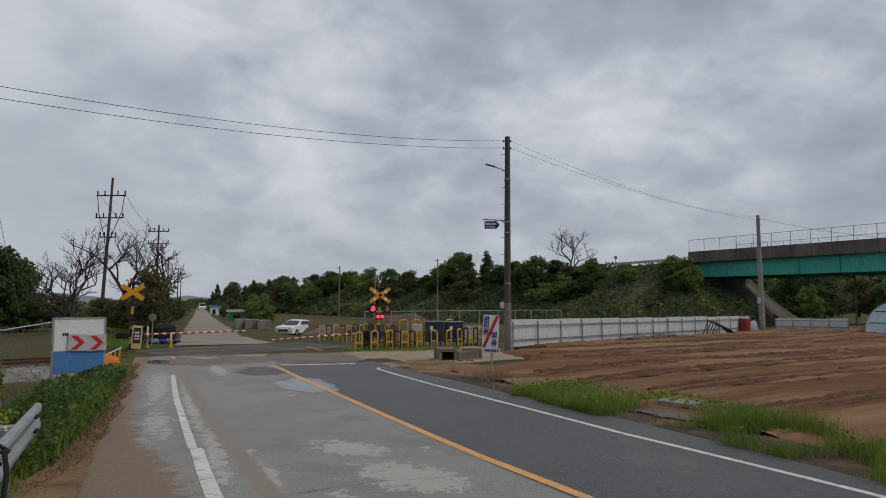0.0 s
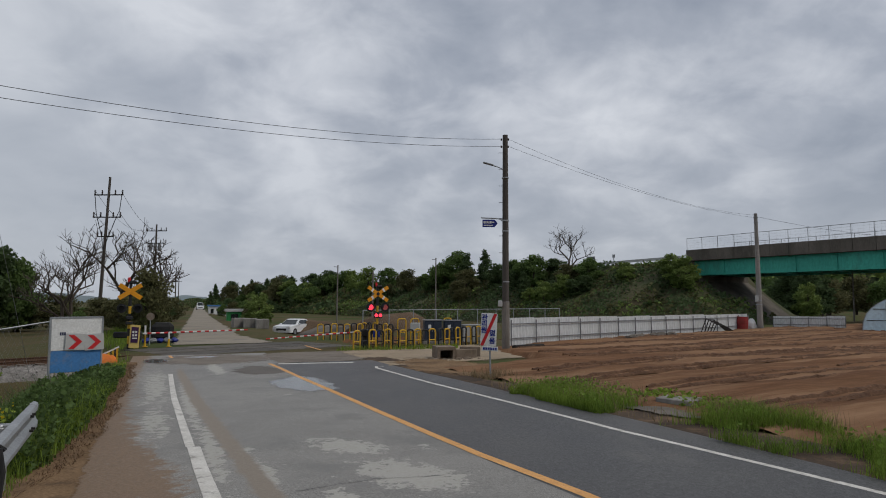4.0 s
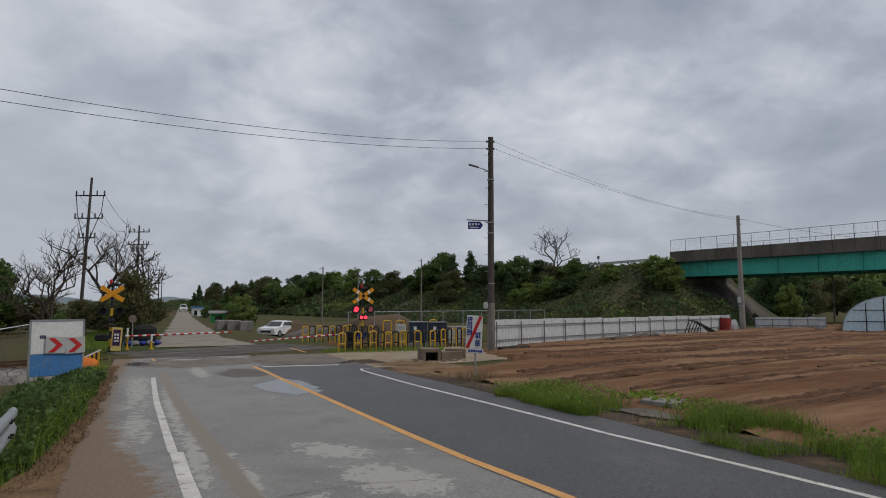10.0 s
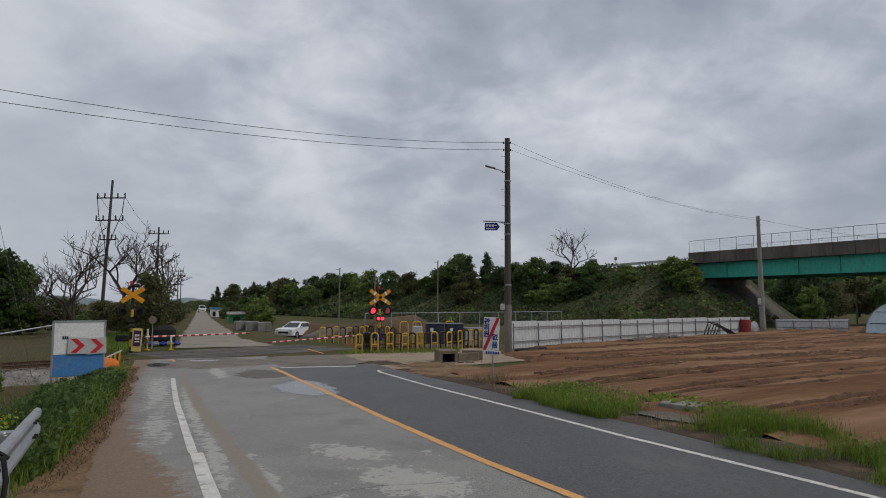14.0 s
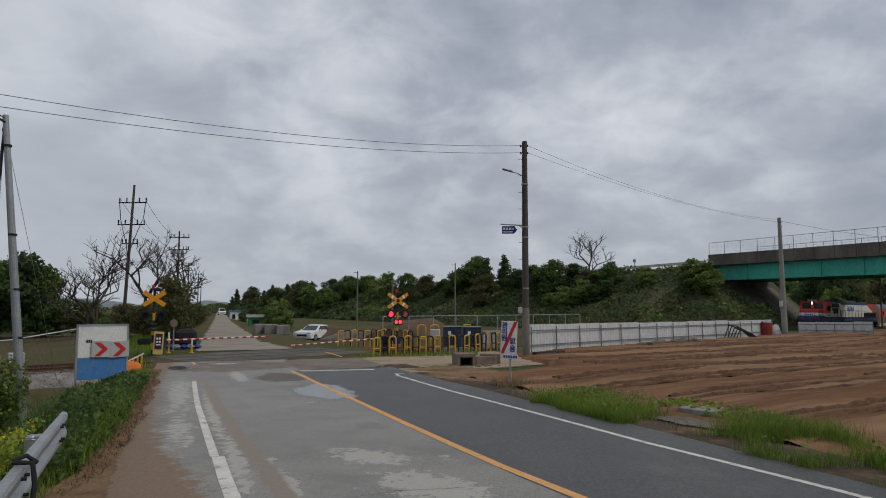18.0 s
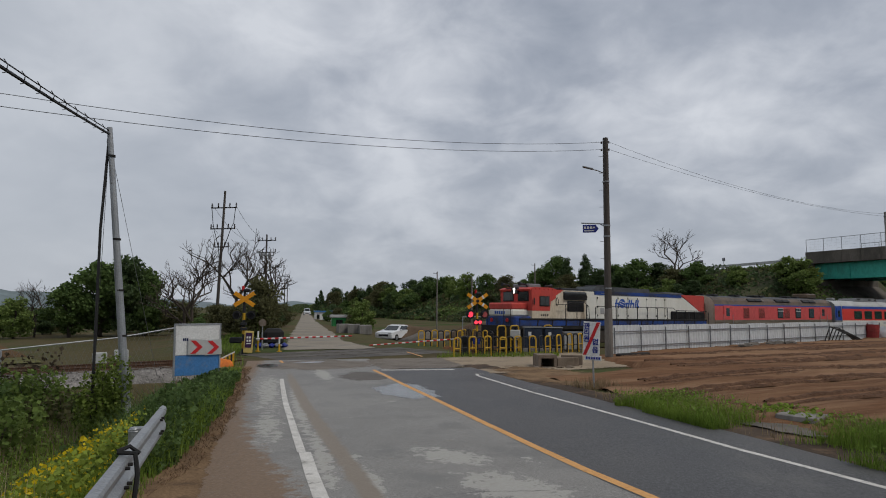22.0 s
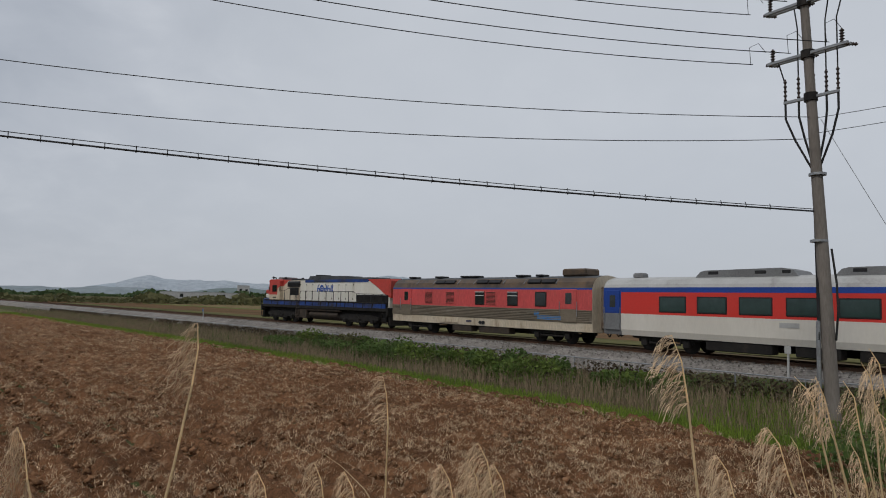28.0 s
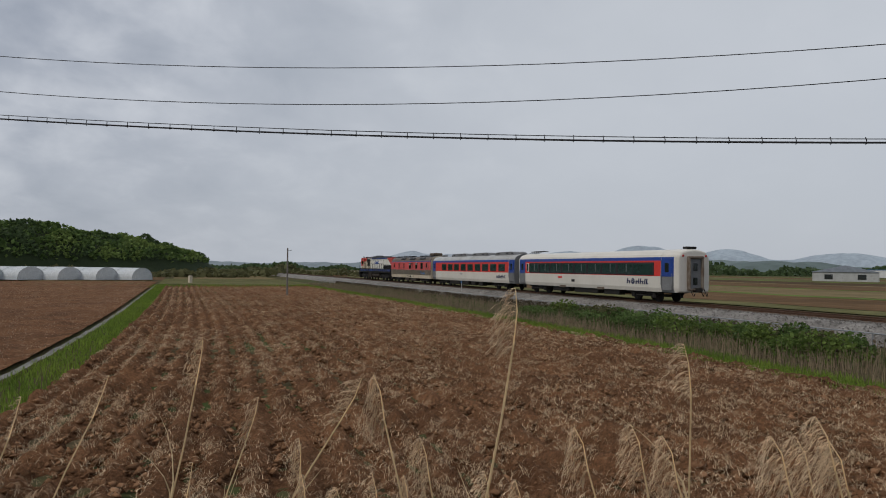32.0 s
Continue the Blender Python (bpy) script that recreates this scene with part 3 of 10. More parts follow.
worn_road()
road_sheet("road_behind", -30, 2.0, -.9, 4.3, .012, M_ASPH_OLD, "worn grey asphalt road with pale patches", nb=8)
road_sheet("road_new_lane", -30, 24.4, lambda a: 3.84 + .3 * step(-a, -8, -3), 7.5, .0135, M_ASPH_NEW, "darker newer asphalt lane", ragged=.04, seed=2)
M_APRON = mat("brown_grimy_asphalt", (.19, .162, .132), (.145, .122, .10), rough=.75, big=.7, small=35, bump=.35, dirt=(.10, .085, .07), dirt_scale=1.0, dirt_at=(.52, .68), grain=(.65, 1.35), spec=.2)
road_sheet("road_crossing_apron", 24.4, 29.6, 3.9, 7.6, .014, M_APRON, "grey asphalt in front of the level crossing", ragged=.1, seed=4)
road_sheet("road_far", 36.6, 330, lambda a: far_road(a)[0], lambda a: far_road(a)[1], .012, M_ASPH_FAR, "dusty pale road running on beyond the crossing", ragged=.15, seed=5)
road_sheet("shoulder", -6, 27, -1.95, -.72, .016, M_SAND, "trodden brown dirt shoulder reaching over the asphalt", ragged=.06, nb=12, na=90, seed=6)
road_sheet("shoulder_right", 2, 26, 7.2, 8.6, .004, mat("dark_muddy_earth", (.085, .062, .045), (.05, .038, .03), rough=.9, big=1.2, small=20, bump=.6, dirt=(.16, .105, .065), dirt_scale=1.6, dirt_at=(.5, .66), spec=.1), "dark muddy edge of the road", ragged=.25, seed=7, nb=10)
# sandy lane that leaves to the right before the line
A_, B_ = np.meshgrid(np.linspace(21.5, 29.8, 14), np.linspace(7.0, 15.5, 14), indexing="ij")
A2_ = A_ + (B_ - 7) * .22
X_, Y_ = xy(A2_, B_)
sheet("side_lane", X_, Y_, road_z(A2_) + .01 + .015 * fuzz(X_, Y_, .5, 8), mat("pale_sandy_lane", (.32, .255, .18), (.26, .205, .14), rough=.9, big=.5, small=16, bump=.3, dirt=(.16, .12, .085), dirt_scale=.8), "pale sandy lane turning off beside the line")


RAGGED = {}


def ragged(m):
    """The same surface, crumbling away towards its rim."""
    if m.name in RAGGED:
        return RAGGED[m.name]
    c = m.copy()
    N, L = c.node_tree.nodes, c.node_tree.links
    p = N["Principled BSDF"]
    att = N.new("ShaderNodeAttribute")
    att.attribute_name = "inner"
    co = N.new("ShaderNodeTexCoord")
    nz = N.new("ShaderNodeTexNoise")
    nz.inputs["Scale"].default_value, nz.inputs["Detail"].default_value, nz.inputs["Roughness"].default_value = 3.6, 12, .8
    L.new(co.outputs["Object"], nz.inputs["Vector"])
    ad = N.new("ShaderNodeMath")
    ad.operation = "MULTIPLY_ADD"
    L.new(nz.outputs[0], ad.inputs[0])
    ad.inputs[1].default_value = 1.75
    L.new(att.outputs["Fac"], ad.inputs[2])
    mr = N.new("ShaderNodeMapRange")
    mr.inputs["From Min"].default_value, mr.inputs["From Max"].default_value = 1.0, 1.03
    L.new(ad.outputs[0], mr.inputs["Value"])
    L.new(mr.outputs[0], p.inputs["Alpha"])
    RAGGED[m.name] = c
    return c


def patch(a, b, ra, rb, material, label, dz=.015, seed=0.0, name="road_patch", lean=0.0, n=34):
    """An irregular thin patch on the road."""
    s = Shape()
    vs = []
    for i in range(n):
        t = 6.28318 * i / n
        r = 1 + .28 * noise.noise(Vector((math.cos(t) * 1.3 + seed, math.sin(t) * 1.3, seed))) + .2 * noise.noise(Vector((math.cos(t) * 4 + seed, math.sin(t) * 4, 2)))
        da, db = ra * r * math.cos(t), rb * r * math.sin(t)
        aa, bb = a + da + lean * db, b + db
        vs.append((*xy(aa, bb), float(road_z(aa)) + dz))
    vs.append((*xy(a, b), float(road_z(a)) + dz))
    s.add(vs, [(i, (i + 1) % n, n) for i in range(n)])
    ob = lone(name, s, ragged(material), label, kind="structure")
    at_ = ob.data.attributes.new("inner", "FLOAT", "POINT")
    at_.data.foreach_set("value", [0.0] * n + [1.0])
    return ob


patch(17.4, 3.5, 2.3, .8, M_WET, "shallow wet patch on the asphalt", seed=13.3, lean=.3, name="puddle")
patch(27.0, -.1, .9, .5, M_WET, "shallow puddle before the crossing", seed=14.3, name="puddle")
patch(28.3, 1.6, .4, .7, M_WET, "shallow puddle before the crossing", seed=15.3, name="puddle")
patch(27.0, 2.0, 2.6, 2.3, M_APRON, "brown grimy asphalt before the crossing", seed=18.3, dz=.0142)
patch(20.3, 9.3, 4.6, 2.0, M_SAND, "trampled brown earth at the lane's corner", seed=19.3, dz=.012)
patch(20.5, 5.6, 1.0, 1.0, M_ASPH_NEW, "dark repair patch", seed=16.1, dz=.0148)
patch(22.0, 3.0, 1.7, .85, mat("brown_grey_asphalt", (.13, .115, .10), (.11, .098, .088), rough=.75, big=.6, small=35, bump=.3), "brownish repaired asphalt", seed=17.5, dz=.0146)


def feather(name, rows, cols):
    """Lets a sheet crumble away along its edges."""
    ob = bpy.data.objects[name]
    n, m = GRID[name]
    i, j = np.meshgrid(np.arange(n), np.arange(m), indexing="ij")
    w = np.clip(np.minimum(np.minimum(i, n - 1 - i) / rows, np.minimum(j, m - 1 - j) / cols), 0, 1)
    ob.data.materials[0] = ragged(ob.data.materials[0])
    at_ = ob.data.attributes.new("inner", "FLOAT", "POINT")
    at_.data.foreach_set("value", w.ravel())


for nm_, r_, c_ in (("shoulder", 3, 2), ("shoulder_right", 3, 4), ("side_lane", 3, 3), ("road_crossing_apron", 1, 1), ("road_far", 1, 1)):
    feather(nm_, r_, c_)



def marking(name, pts, w, material, label, dz=.0165):
    s = Shape()
    loops = []
    for i, (a, b) in enumerate(pts):
        p, q = pts[max(i - 1, 0)], pts[min(i + 1, len(pts) - 1)]
        d = Vector((q[0] - p[0], q[1] - p[1])).normalized()
        z = float(road_z(a)) + dz
        loops.append([Vector((*xy(a - d.y * w, b + d.x * w), z)), Vector((*xy(a + d.y * w, b - d.x * w), z))])
    n = len(loops)
    fine = []
    for i in range(n - 1):
        m = max(1, int((loops[i + 1][0] - loops[i][0]).length / .35))
        fine += [(loops[i][0].lerp(loops[i + 1][0], j / m), loops[i][1].lerp(loops[i + 1][1], j / m)) for j in range(m)]
    fine.append(loops[-1])
    fine = [[Vector((q.x, q.y, float(road_z(ab(q.x, q.y)[0])) + dz)) for q in pq] for pq in fine]
    cols = (0, .12, .3, .5, .7, .88, 1)
    s.loft([[p.lerp(q, f) for f in cols] for p, q in fine], cap=False, closed=False)
    ob = lone(name, s, ragged(material), label, kind="structure")
    at_ = ob.data.attributes.new("inner", "FLOAT", "POINT")
    at_.data.foreach_set("value", [.22 if f in (0, 1) else .72 if f in (.12, .88) else .5 for _ in fine for f in cols])
    return ob


marking("marking_edge_left", [(21.7, .36), (18, .35), (15.4, .355), (11.65, .42), (9.85, .455)], .062, M_LINE_W, "worn white edge line")
marking("marking_edge_left", [(9.83, .50), (8.46, .52), (7.5, .55), (5, .62), (0, .75)], .085, M_LINE_W, "worn white edge line")
marking("marking_centre", [(24.3, 3.68), (22.4, 3.74), (15.6, 3.79), (11.8, 3.80), (9.45, 3.84), (7.8, 3.9), (5.8, 4.08), (0, 4.3), (-10, 4.4)], .07, M_LINE_O, "worn orange centre line")
marking("marking_edge_right", [(21.6, 7.1), (21.75, 6.86), (21.1, 6.70), (16.1, 6.57), (12.2, 6.60), (8.4, 6.64), (6.1, 6.83), (4.7, 6.95), (0, 7.2), (-10, 7.4)], .055, M_LINE_W, "white edge line hooking at its end")
marking("marking_stop", [(24.1, 3.95), (23.65, 6.6)], .15, M_LINE_W, "white stop line before the crossing")
marking("marking_crossing_edge", [(30.3, 6.9), (33.6, 6.83)], .06, M_LINE_O, "yellow line at the crossing's edge")
marking("marking_crossing_edge", [(28.2, .5), (29.4, .42)], .06, M_LINE_O, "yellow line at the crossing's edge")

# ---- the railway line ----
for d_ in (-.7525, .7525):
    s_ = Shape()
    prof = [(-.065, -.17), (.065, -.17), (.06, -.15), (.012, -.13), (.012, -.04), (.036, -.03), (.036, 0), (-.036, 0), (-.036, -.03), (-.012, -.04), (-.012, -.13), (-.06, -.15)]
    loops_ = []
    for s in list(range(-330, -60, 10)) + list(range(-60, 161, 2)) + list(range(165, 420, 10)):
        x, y, h = line(s, d_)
        c, n_ = math.cos(radians(h)), math.sin(radians(h))
        loops_.append([Vector((x + u * c, y + u * n_, float(rail_z(s)) + v)) for u, v in prof])
    s_.loft(loops_)
    me_ = s_.mesh("rail", [M_RAIL, M_RAILTOP])
    for p_ in me_.polygons:
        if p_.normal.z > .9 and len(p_.vertices) == 4 and p_.index % 12 == 6:
            p_.material_index = 1
    tagged(part("rail", me_, None), "rusty steel rail with a polished head", kind="structure")

# ballast shoulder, lumpy, with loose stones near the camera
S_ = np.concatenate([np.arange(-330, -40, 3.0), np.arange(-40, 120, .5), np.arange(120, 420, 4.0)])
D_ = np.array([-3.4, -3.0, -2.6, -2.2, -1.9, -1.6, -1.2, -.9, -.6, -.3, 0, .3, .6, .9, 1.2, 1.6, 1.9, 2.3, 2.8, 3.4])
SS_, DD_ = np.meshgrid(S_, D_, indexing="ij")
H_ = np.interp(SS_, _S, _H)
X_, Y_ = np.interp(SS_, _S, _X) + DD_ * np.cos(H_), np.interp(SS_, _S, _Y) + DD_ * np.sin(H_)
a_, b_ = ab(X_, Y_)
Z_ = np.interp(np.abs(DD_), [0, 1.8, 2.9, 3.4], [-.43, -.45, -.85, -1.35]) + rail_z(SS_) - RAIL_Z + .045 * fuzz(X_, Y_, 2.2, 4)
Z_ = np.where((b_ > -.9) & (b_ < 8.6), np.minimum(Z_, -.5), Z_)
sheet("ballast", X_, Y_, Z_, M_BALLAST, "grey crushed-stone ballast shoulder")
s_ = Shape()
rb_ = random.Random(5)
for i in range(5200):
    s = rb_.uniform(-9, 75) if i % 3 else rb_.uniform(2, 45)
    d = -abs(rb_.gauss(0, 1)) * 1.0 - .9 if i % 4 else rb_.uniform(-.6, 1.6)
    if d < -3.3:
        continue
    x, y, h = line(s, d)
    a, b = ab(x, y)
    if -.8 < b < 8.5:
        continue
    z = np.interp(abs(d), [0, 1.8, 3.4], [-.43, -.45, -.95]) + .02
    r = rb_.uniform(.03, .065)
    t = rb_.uniform(0, 6.28)
    vs = [(x + r * math.cos(t + k * 2.09) * rb_.uniform(.7, 1.3), y + r * math.sin(t + k * 2.09), z - .01) for k in range(3)] + [(x + rb_.uniform(-.02, .02), y, z + r * rb_.uniform(.7, 1.3))]
    s_.add(vs, [(0, 1, 3), (1, 2, 3), (2, 0, 3)])
lone("ballast_stones", s_, M_BALLAST, "loose grey ballast stones", kind="stuff")

# sleepers: single pieces where the camera looks across the line, joined further off
s_ = Shape()
s_.box((0, 0, -.22), (2.45, .26, .2), bev=.03)
ME_SL = s_.mesh("sleeper", M_SLEEPER)
line_bed = thing("line_bed", "concrete sleepers bedded in grey ballast", "railway track", kind="structure")
far_ = Shape()
for i in range(-300, 420):
    s = i * .62
    x, y, h = line(s)
    a, b = ab(x, y)
    if -.6 < b < 8.2:
        continue
    if -5 < s < 95:
        o = part("sleeper", ME_SL, None, line_bed)
        o.matrix_basis = pose(x, y, float(rail_z(s)), 0, 0, h)
    else:
        far_.box((x, y, float(rail_z(s)) - .22), (2.45, .26, .2), Matrix.Rotation(radians(h), 3, "Z"))
tagged(part("sleepers_far", far_, M_SLEEPER, line_bed), kind="stuff")

# crossing plates between and beside the rails
for d0, d1 in ((-2.6, -.86), (-.66, .66), (.86, 2.6)):
    for i in range(7):
        s0 = -21.4 + i * 1.36
        s_ = Shape()
        q = []
        for s in (s0 + .02, s0 + 1.33):
            for d in (d0, d1):
                q.append(line(s, d)[:2])
        zt = RAIL_Z - .012
        top = [(*q[0], zt), (*q[1], zt), (*q[3], zt), (*q[2], zt)]
        low = [(p[0], p[1], zt - .12) for p in top]
        s_.add(top + low, [(3, 2, 1, 0), (4, 5, 6, 7), (0, 1, 5, 4), (1, 2, 6, 5), (2, 3, 7, 6), (3, 0, 4, 7)])
        part("crossing_plate", s_, M_PLATE, line_bed)
road_sheet("road_crossing_gap", 29.4, 36.9, -.5, 7.9, -.16, M_ASPH_OLD, "dark grimy asphalt under the crossing plates", nb=4)

# ---- fields ----
sf_ = np.concatenate([np.arange(5, 34, .085), np.arange(34, 60, .16), np.arange(60, 119, .32)])
df_ = np.arange(-34.5, -12.4, .11)
SS_, DD_ = np.meshgrid(sf_, df_, indexing="ij")
edge_ = fuzz(SS_, SS_ * 0, .25, 2)
DD_ = np.where(DD_ > -12.9, DD_ + .35 * edge_, DD_)
H_ = np.interp(SS_, _S, _H)
X_, Y_ = np.interp(SS_, _S, _X) + DD_ * np.cos(H_), np.interp(SS_, _S, _Y) + DD_ * np.sin(H_)
a_, b_ = ab(X_, Y_)
rough_ = np.clip(fuzz(X_, Y_, 2.1, 5), -1, 1)
Z_ = -1.46 + .11 * np.sin(DD_ * 6.28 / .72 + .5 * fuzz(X_, Y_, .3, 6)) + .12 * rough_ + .10 * np.abs(fuzz(X_, Y_, 4.5, 7)) + .05 * fuzz(X_, Y_, .12, 8)
Z_ = np.where(b_ > -4.6, np.minimum(Z_, ground_z(X_, Y_) - .05), Z_)
sheet("ploughed_field", X_, Y_, Z_, M_SOIL, "freshly ploughed red-brown field with clods and furrows")
SS_, DD_ = np.meshgrid(np.arange(20, 150, .8), np.arange(-95, -36.2, .8), indexing="ij")
H_ = np.interp(SS_, _S, _H)
X_, Y_ = np.interp(SS_, _S, _X) + DD_ * np.cos(H_), np.interp(SS_, _S, _Y) + DD_ * np.sin(H_)
a_, b_ = ab(X_, Y_)
Z_ = -1.42 + .05 * np.sin(DD_ * 6.28 / 1.6) + .05 * fuzz(X_, Y_, .8, 3)
Z_ = np.where(b_ > -4.6, np.minimum(Z_, ground_z(X_, Y_) - .1), Z_)
sheet("ploughed_field_far", X_, Y_, Z_, M_SOIL, "second ploughed brown field beyond the grass ridge")
# the harrowed plot on the right of the road
A_, B_ = np.meshgrid(np.arange(-6, 44, .3), np.concatenate([np.arange(8.6, 30, .3), np.arange(30, 80, .8)]), indexing="ij")
X_, Y_ = xy(A_, B_)
dl_, sl_ = off_line(X_, Y_)
tr_ = np.sin((A_ * .96 + B_ * -.10 + 1.2 * fuzz(X_, Y_, .06, 2)) * 6.28 / 2.9)
Z_ = road_z(A_) + .03 + .13 * np.maximum(tr_ - .45, 0) - .07 * np.maximum(-tr_ - .7, 0) + .045 * fuzz(X_, Y_, .8, 4) + .10 * fuzz(X_, Y_, .09, 5) * step(B_, 8.6, 9.6) + .12 * step(B_, 9, 13) - .05 * step(-B_, -9, -8.6)
cut_ = (dl_ > -9.0) | ((A_ > 20.5) & (B_ < 13 + (A_ - 20) * .2))
Z_ = np.where(cut_, ground_z(X_, Y_) - .15, Z_)
sheet("harrowed_field", X_, Y_, Z_, M_SOIL_R, "smoothly harrowed brown plot with wheel ruts")

# strips of farmland beyond the line
STRIP = {}
for k_, c_ in (("tilled", (.135, .082, .042)), ("stubble", (.19, .145, .075)), ("green", (.12, .18, .04)), ("olive", (.125, .12, .05)), ("dark", (.085, .055, .032))):
    STRIP[k_] = mat(k_ + "_field_strip", c_, tuple(v * .72 for v in c_), rough=.95, big=.15, small=1.6, bump=.5, dist=.15, dirt=tuple(v * 1.35 for v in c_), dirt_scale=.5, dirt_at=(.52, .7), stretch=(1, .35, 1), spec=.04)
for s0, s1, d0, d1, k_ in ((-5, 200, 12, 17, "olive"), (-5, 200, 17.4, 36, "tilled"), (0, 210, 36.4, 40, "green"), (0, 210, 40.5, 66, "stubble"), (0, 220, 66.5, 70, "green"), (0, 240, 70.5, 100, "tilled"), (0, 260, 100.5, 106, "stubble"),
                           (0, 270, 107, 140, "dark"), (0, 280, 141, 150, "green"), (0, 300, 151, 200, "olive"), (0, 320, 202, 214, "stubble"), (0, 340, 216, 270, "tilled"), (0, 340, 273, 290, "green"),
                           (205, 330, 12, 60, "tilled"), (214, 330, 61, 66, "green"), (222, 330, 67, 104, "stubble"), (122, 160, -60, -39, "stubble"), (128, 175, -36, -9, "olive"), (162, 215, -70, -36, "tilled"), (178, 230, -34, -9, "stubble"), (218, 260, -110, -36, "green"), (154, 214, -130, -72, "dark")):
    SS_, DD_ = np.meshgrid(np.linspace(s0, s1, 40), np.linspace(d0, d1, 8), indexing="ij")
    H_ = np.interp(SS_, _S, _H)
    X_, Y_ = np.interp(SS_, _S, _X) + DD_ * np.cos(H_), np.interp(SS_, _S, _Y) + DD_ * np.sin(H_)
    sheet("field_strip", X_, Y_, ground_z(X_, Y_) + .05 + .04 * fuzz(X_, Y_, .3, 4), STRIP[k_], "strip of " + {"tilled": "brown tilled soil", "stubble": "pale stubble", "green": "green crop", "olive": "olive rough grass", "dark": "dark damp soil"}[k_])


def crack(pts, w=.012):
    """A wandering crack in the asphalt."""
    s = Shape()
    rg = random.Random(int(pts[0][0] * 100))
    loops = []
    for (a0, b0), (a1, b1) in zip(pts, pts[1:]):
        for i in range(9):
            f = i / 9
            a, b = a0 + (a1 - a0) * f + rg.uniform(-.03, .03), b0 + (b1 - b0) * f + rg.uniform(-.03, .03)
            k = w * rg.uniform(.3, 1.2)
            z = float(road_z(a)) + .0165
            loops.append([Vector((*xy(a - k, b - k * .3), z)), Vector((*xy(a + k, b + k * .3), z))])
    s.loft(loops, cap=False, closed=False)
    lone("road_crack", s, M_ASPH_NEW, "thin dark crack in the asphalt", kind="structure")


crack([(7.05, 1.4), (7.2, 2.2), (7.0, 3.2)], .006)

# ---- the train: y is forward, z from the rail's top ----
SIDE = Matrix(((0, 0, 1, 0), (1, 0, 0, 0), (0, 1, 0, 0), (0, 0, 0, 1)))


def slab(sh, poly, x0, x1, k=0):
    """An outline in (y, z) raised across from x0 to x1."""
    return sh.prism(poly, Matrix.Translation((x0, 0, 0)) @ SIDE, x1 - x0, k)


def wheel_mesh(r):
    s = Shape()
    s.tube([(-.065, 0, 0), (-.05, 0, 0), (-.05, 0, 0), (.02, 0, 0), (.02, 0, 0), (.06, 0, 0)], [r * .9, r * .93, r, r, r * 1.05, r * 1.05], 20)
    s.tube([(-.09, 0, 0), (-.06, 0, 0)], [r * .25, r * .3], 10)
    return s.mesh("wheel", M_STEEL_DK)


WHEEL_BIG, WHEEL_SMALL = wheel_mesh(.5), wheel_mesh(.43)


def bogie(parent, y, axles, r, wide=1.05):
    """A dark bogie: side frames, axle boxes, springs, wheels."""
    half = max(axles) + .75
    s = Shape()
    for e in (-1, 1):
        top = [(y - half, .62), (y - half, .82), (y - half * .55, .98), (y + half * .55, .98), (y + half, .82), (y + half, .62), (y + half * .5, .52), (y - half * .5, .52)]
        slab(s, top, e * wide - .07, e * wide + .07)
        for a in axles:
            s.box((e * (wide + .08), y + a, r), (.2, .34, .32), bev=.03)
            for q in (-.3, .3):
                s.tube([(e * (wide + .02), y + a + q, .45), (e * (wide + .02), y + a + q, .8)], .075, 8)
        s.box((e * (wide + .12), y, .42), (.12, half * .9, .1), bev=.02)
        s.tube([(e * (wide + .12), y - .35, .62), (e * (wide + .12), y + .4, .98)], .04, 6)
    s.box((0, y, .75), (wide * 2, .5, .3))
    b = part("bogie", s, M_STEEL_DK, parent, "grimy dark bogie")
    for a in axles:
        for e in (-1, 1):
            w = part("wheel", WHEEL_BIG if r > .45 else WHEEL_SMALL, None, b)
            w.matrix_basis = pose(e * .76, y + a, r, 0, 0, 0 if e < 0 else 180)
        ax = Shape()
        ax.tube([(-.75, y + a, r), (.75, y + a, r)], .09, 8)
        part("axle", ax, M_STEEL_DK, b)
    return b


def coupler(parent, y, e):
    s = Shape()
    s.box((0, y, .92), (.26, .5, .3), bev=.04)
    s.box((.05, y + e * .28, .92), (.3, .2, .34), bev=.05)
    part("coupler", s, M_STEEL_DK, parent)
    for x in (-.45, .4, .7):
        h = Shape()
        h.tube([(x, y - e * .1, 1.0), (x, y + e * .1, .62), (x * .95, y + e * .22, .5), (x * .9, y + e * .3, .7)], .028, 6)
        part("hose", h, M_RUBBER, parent)


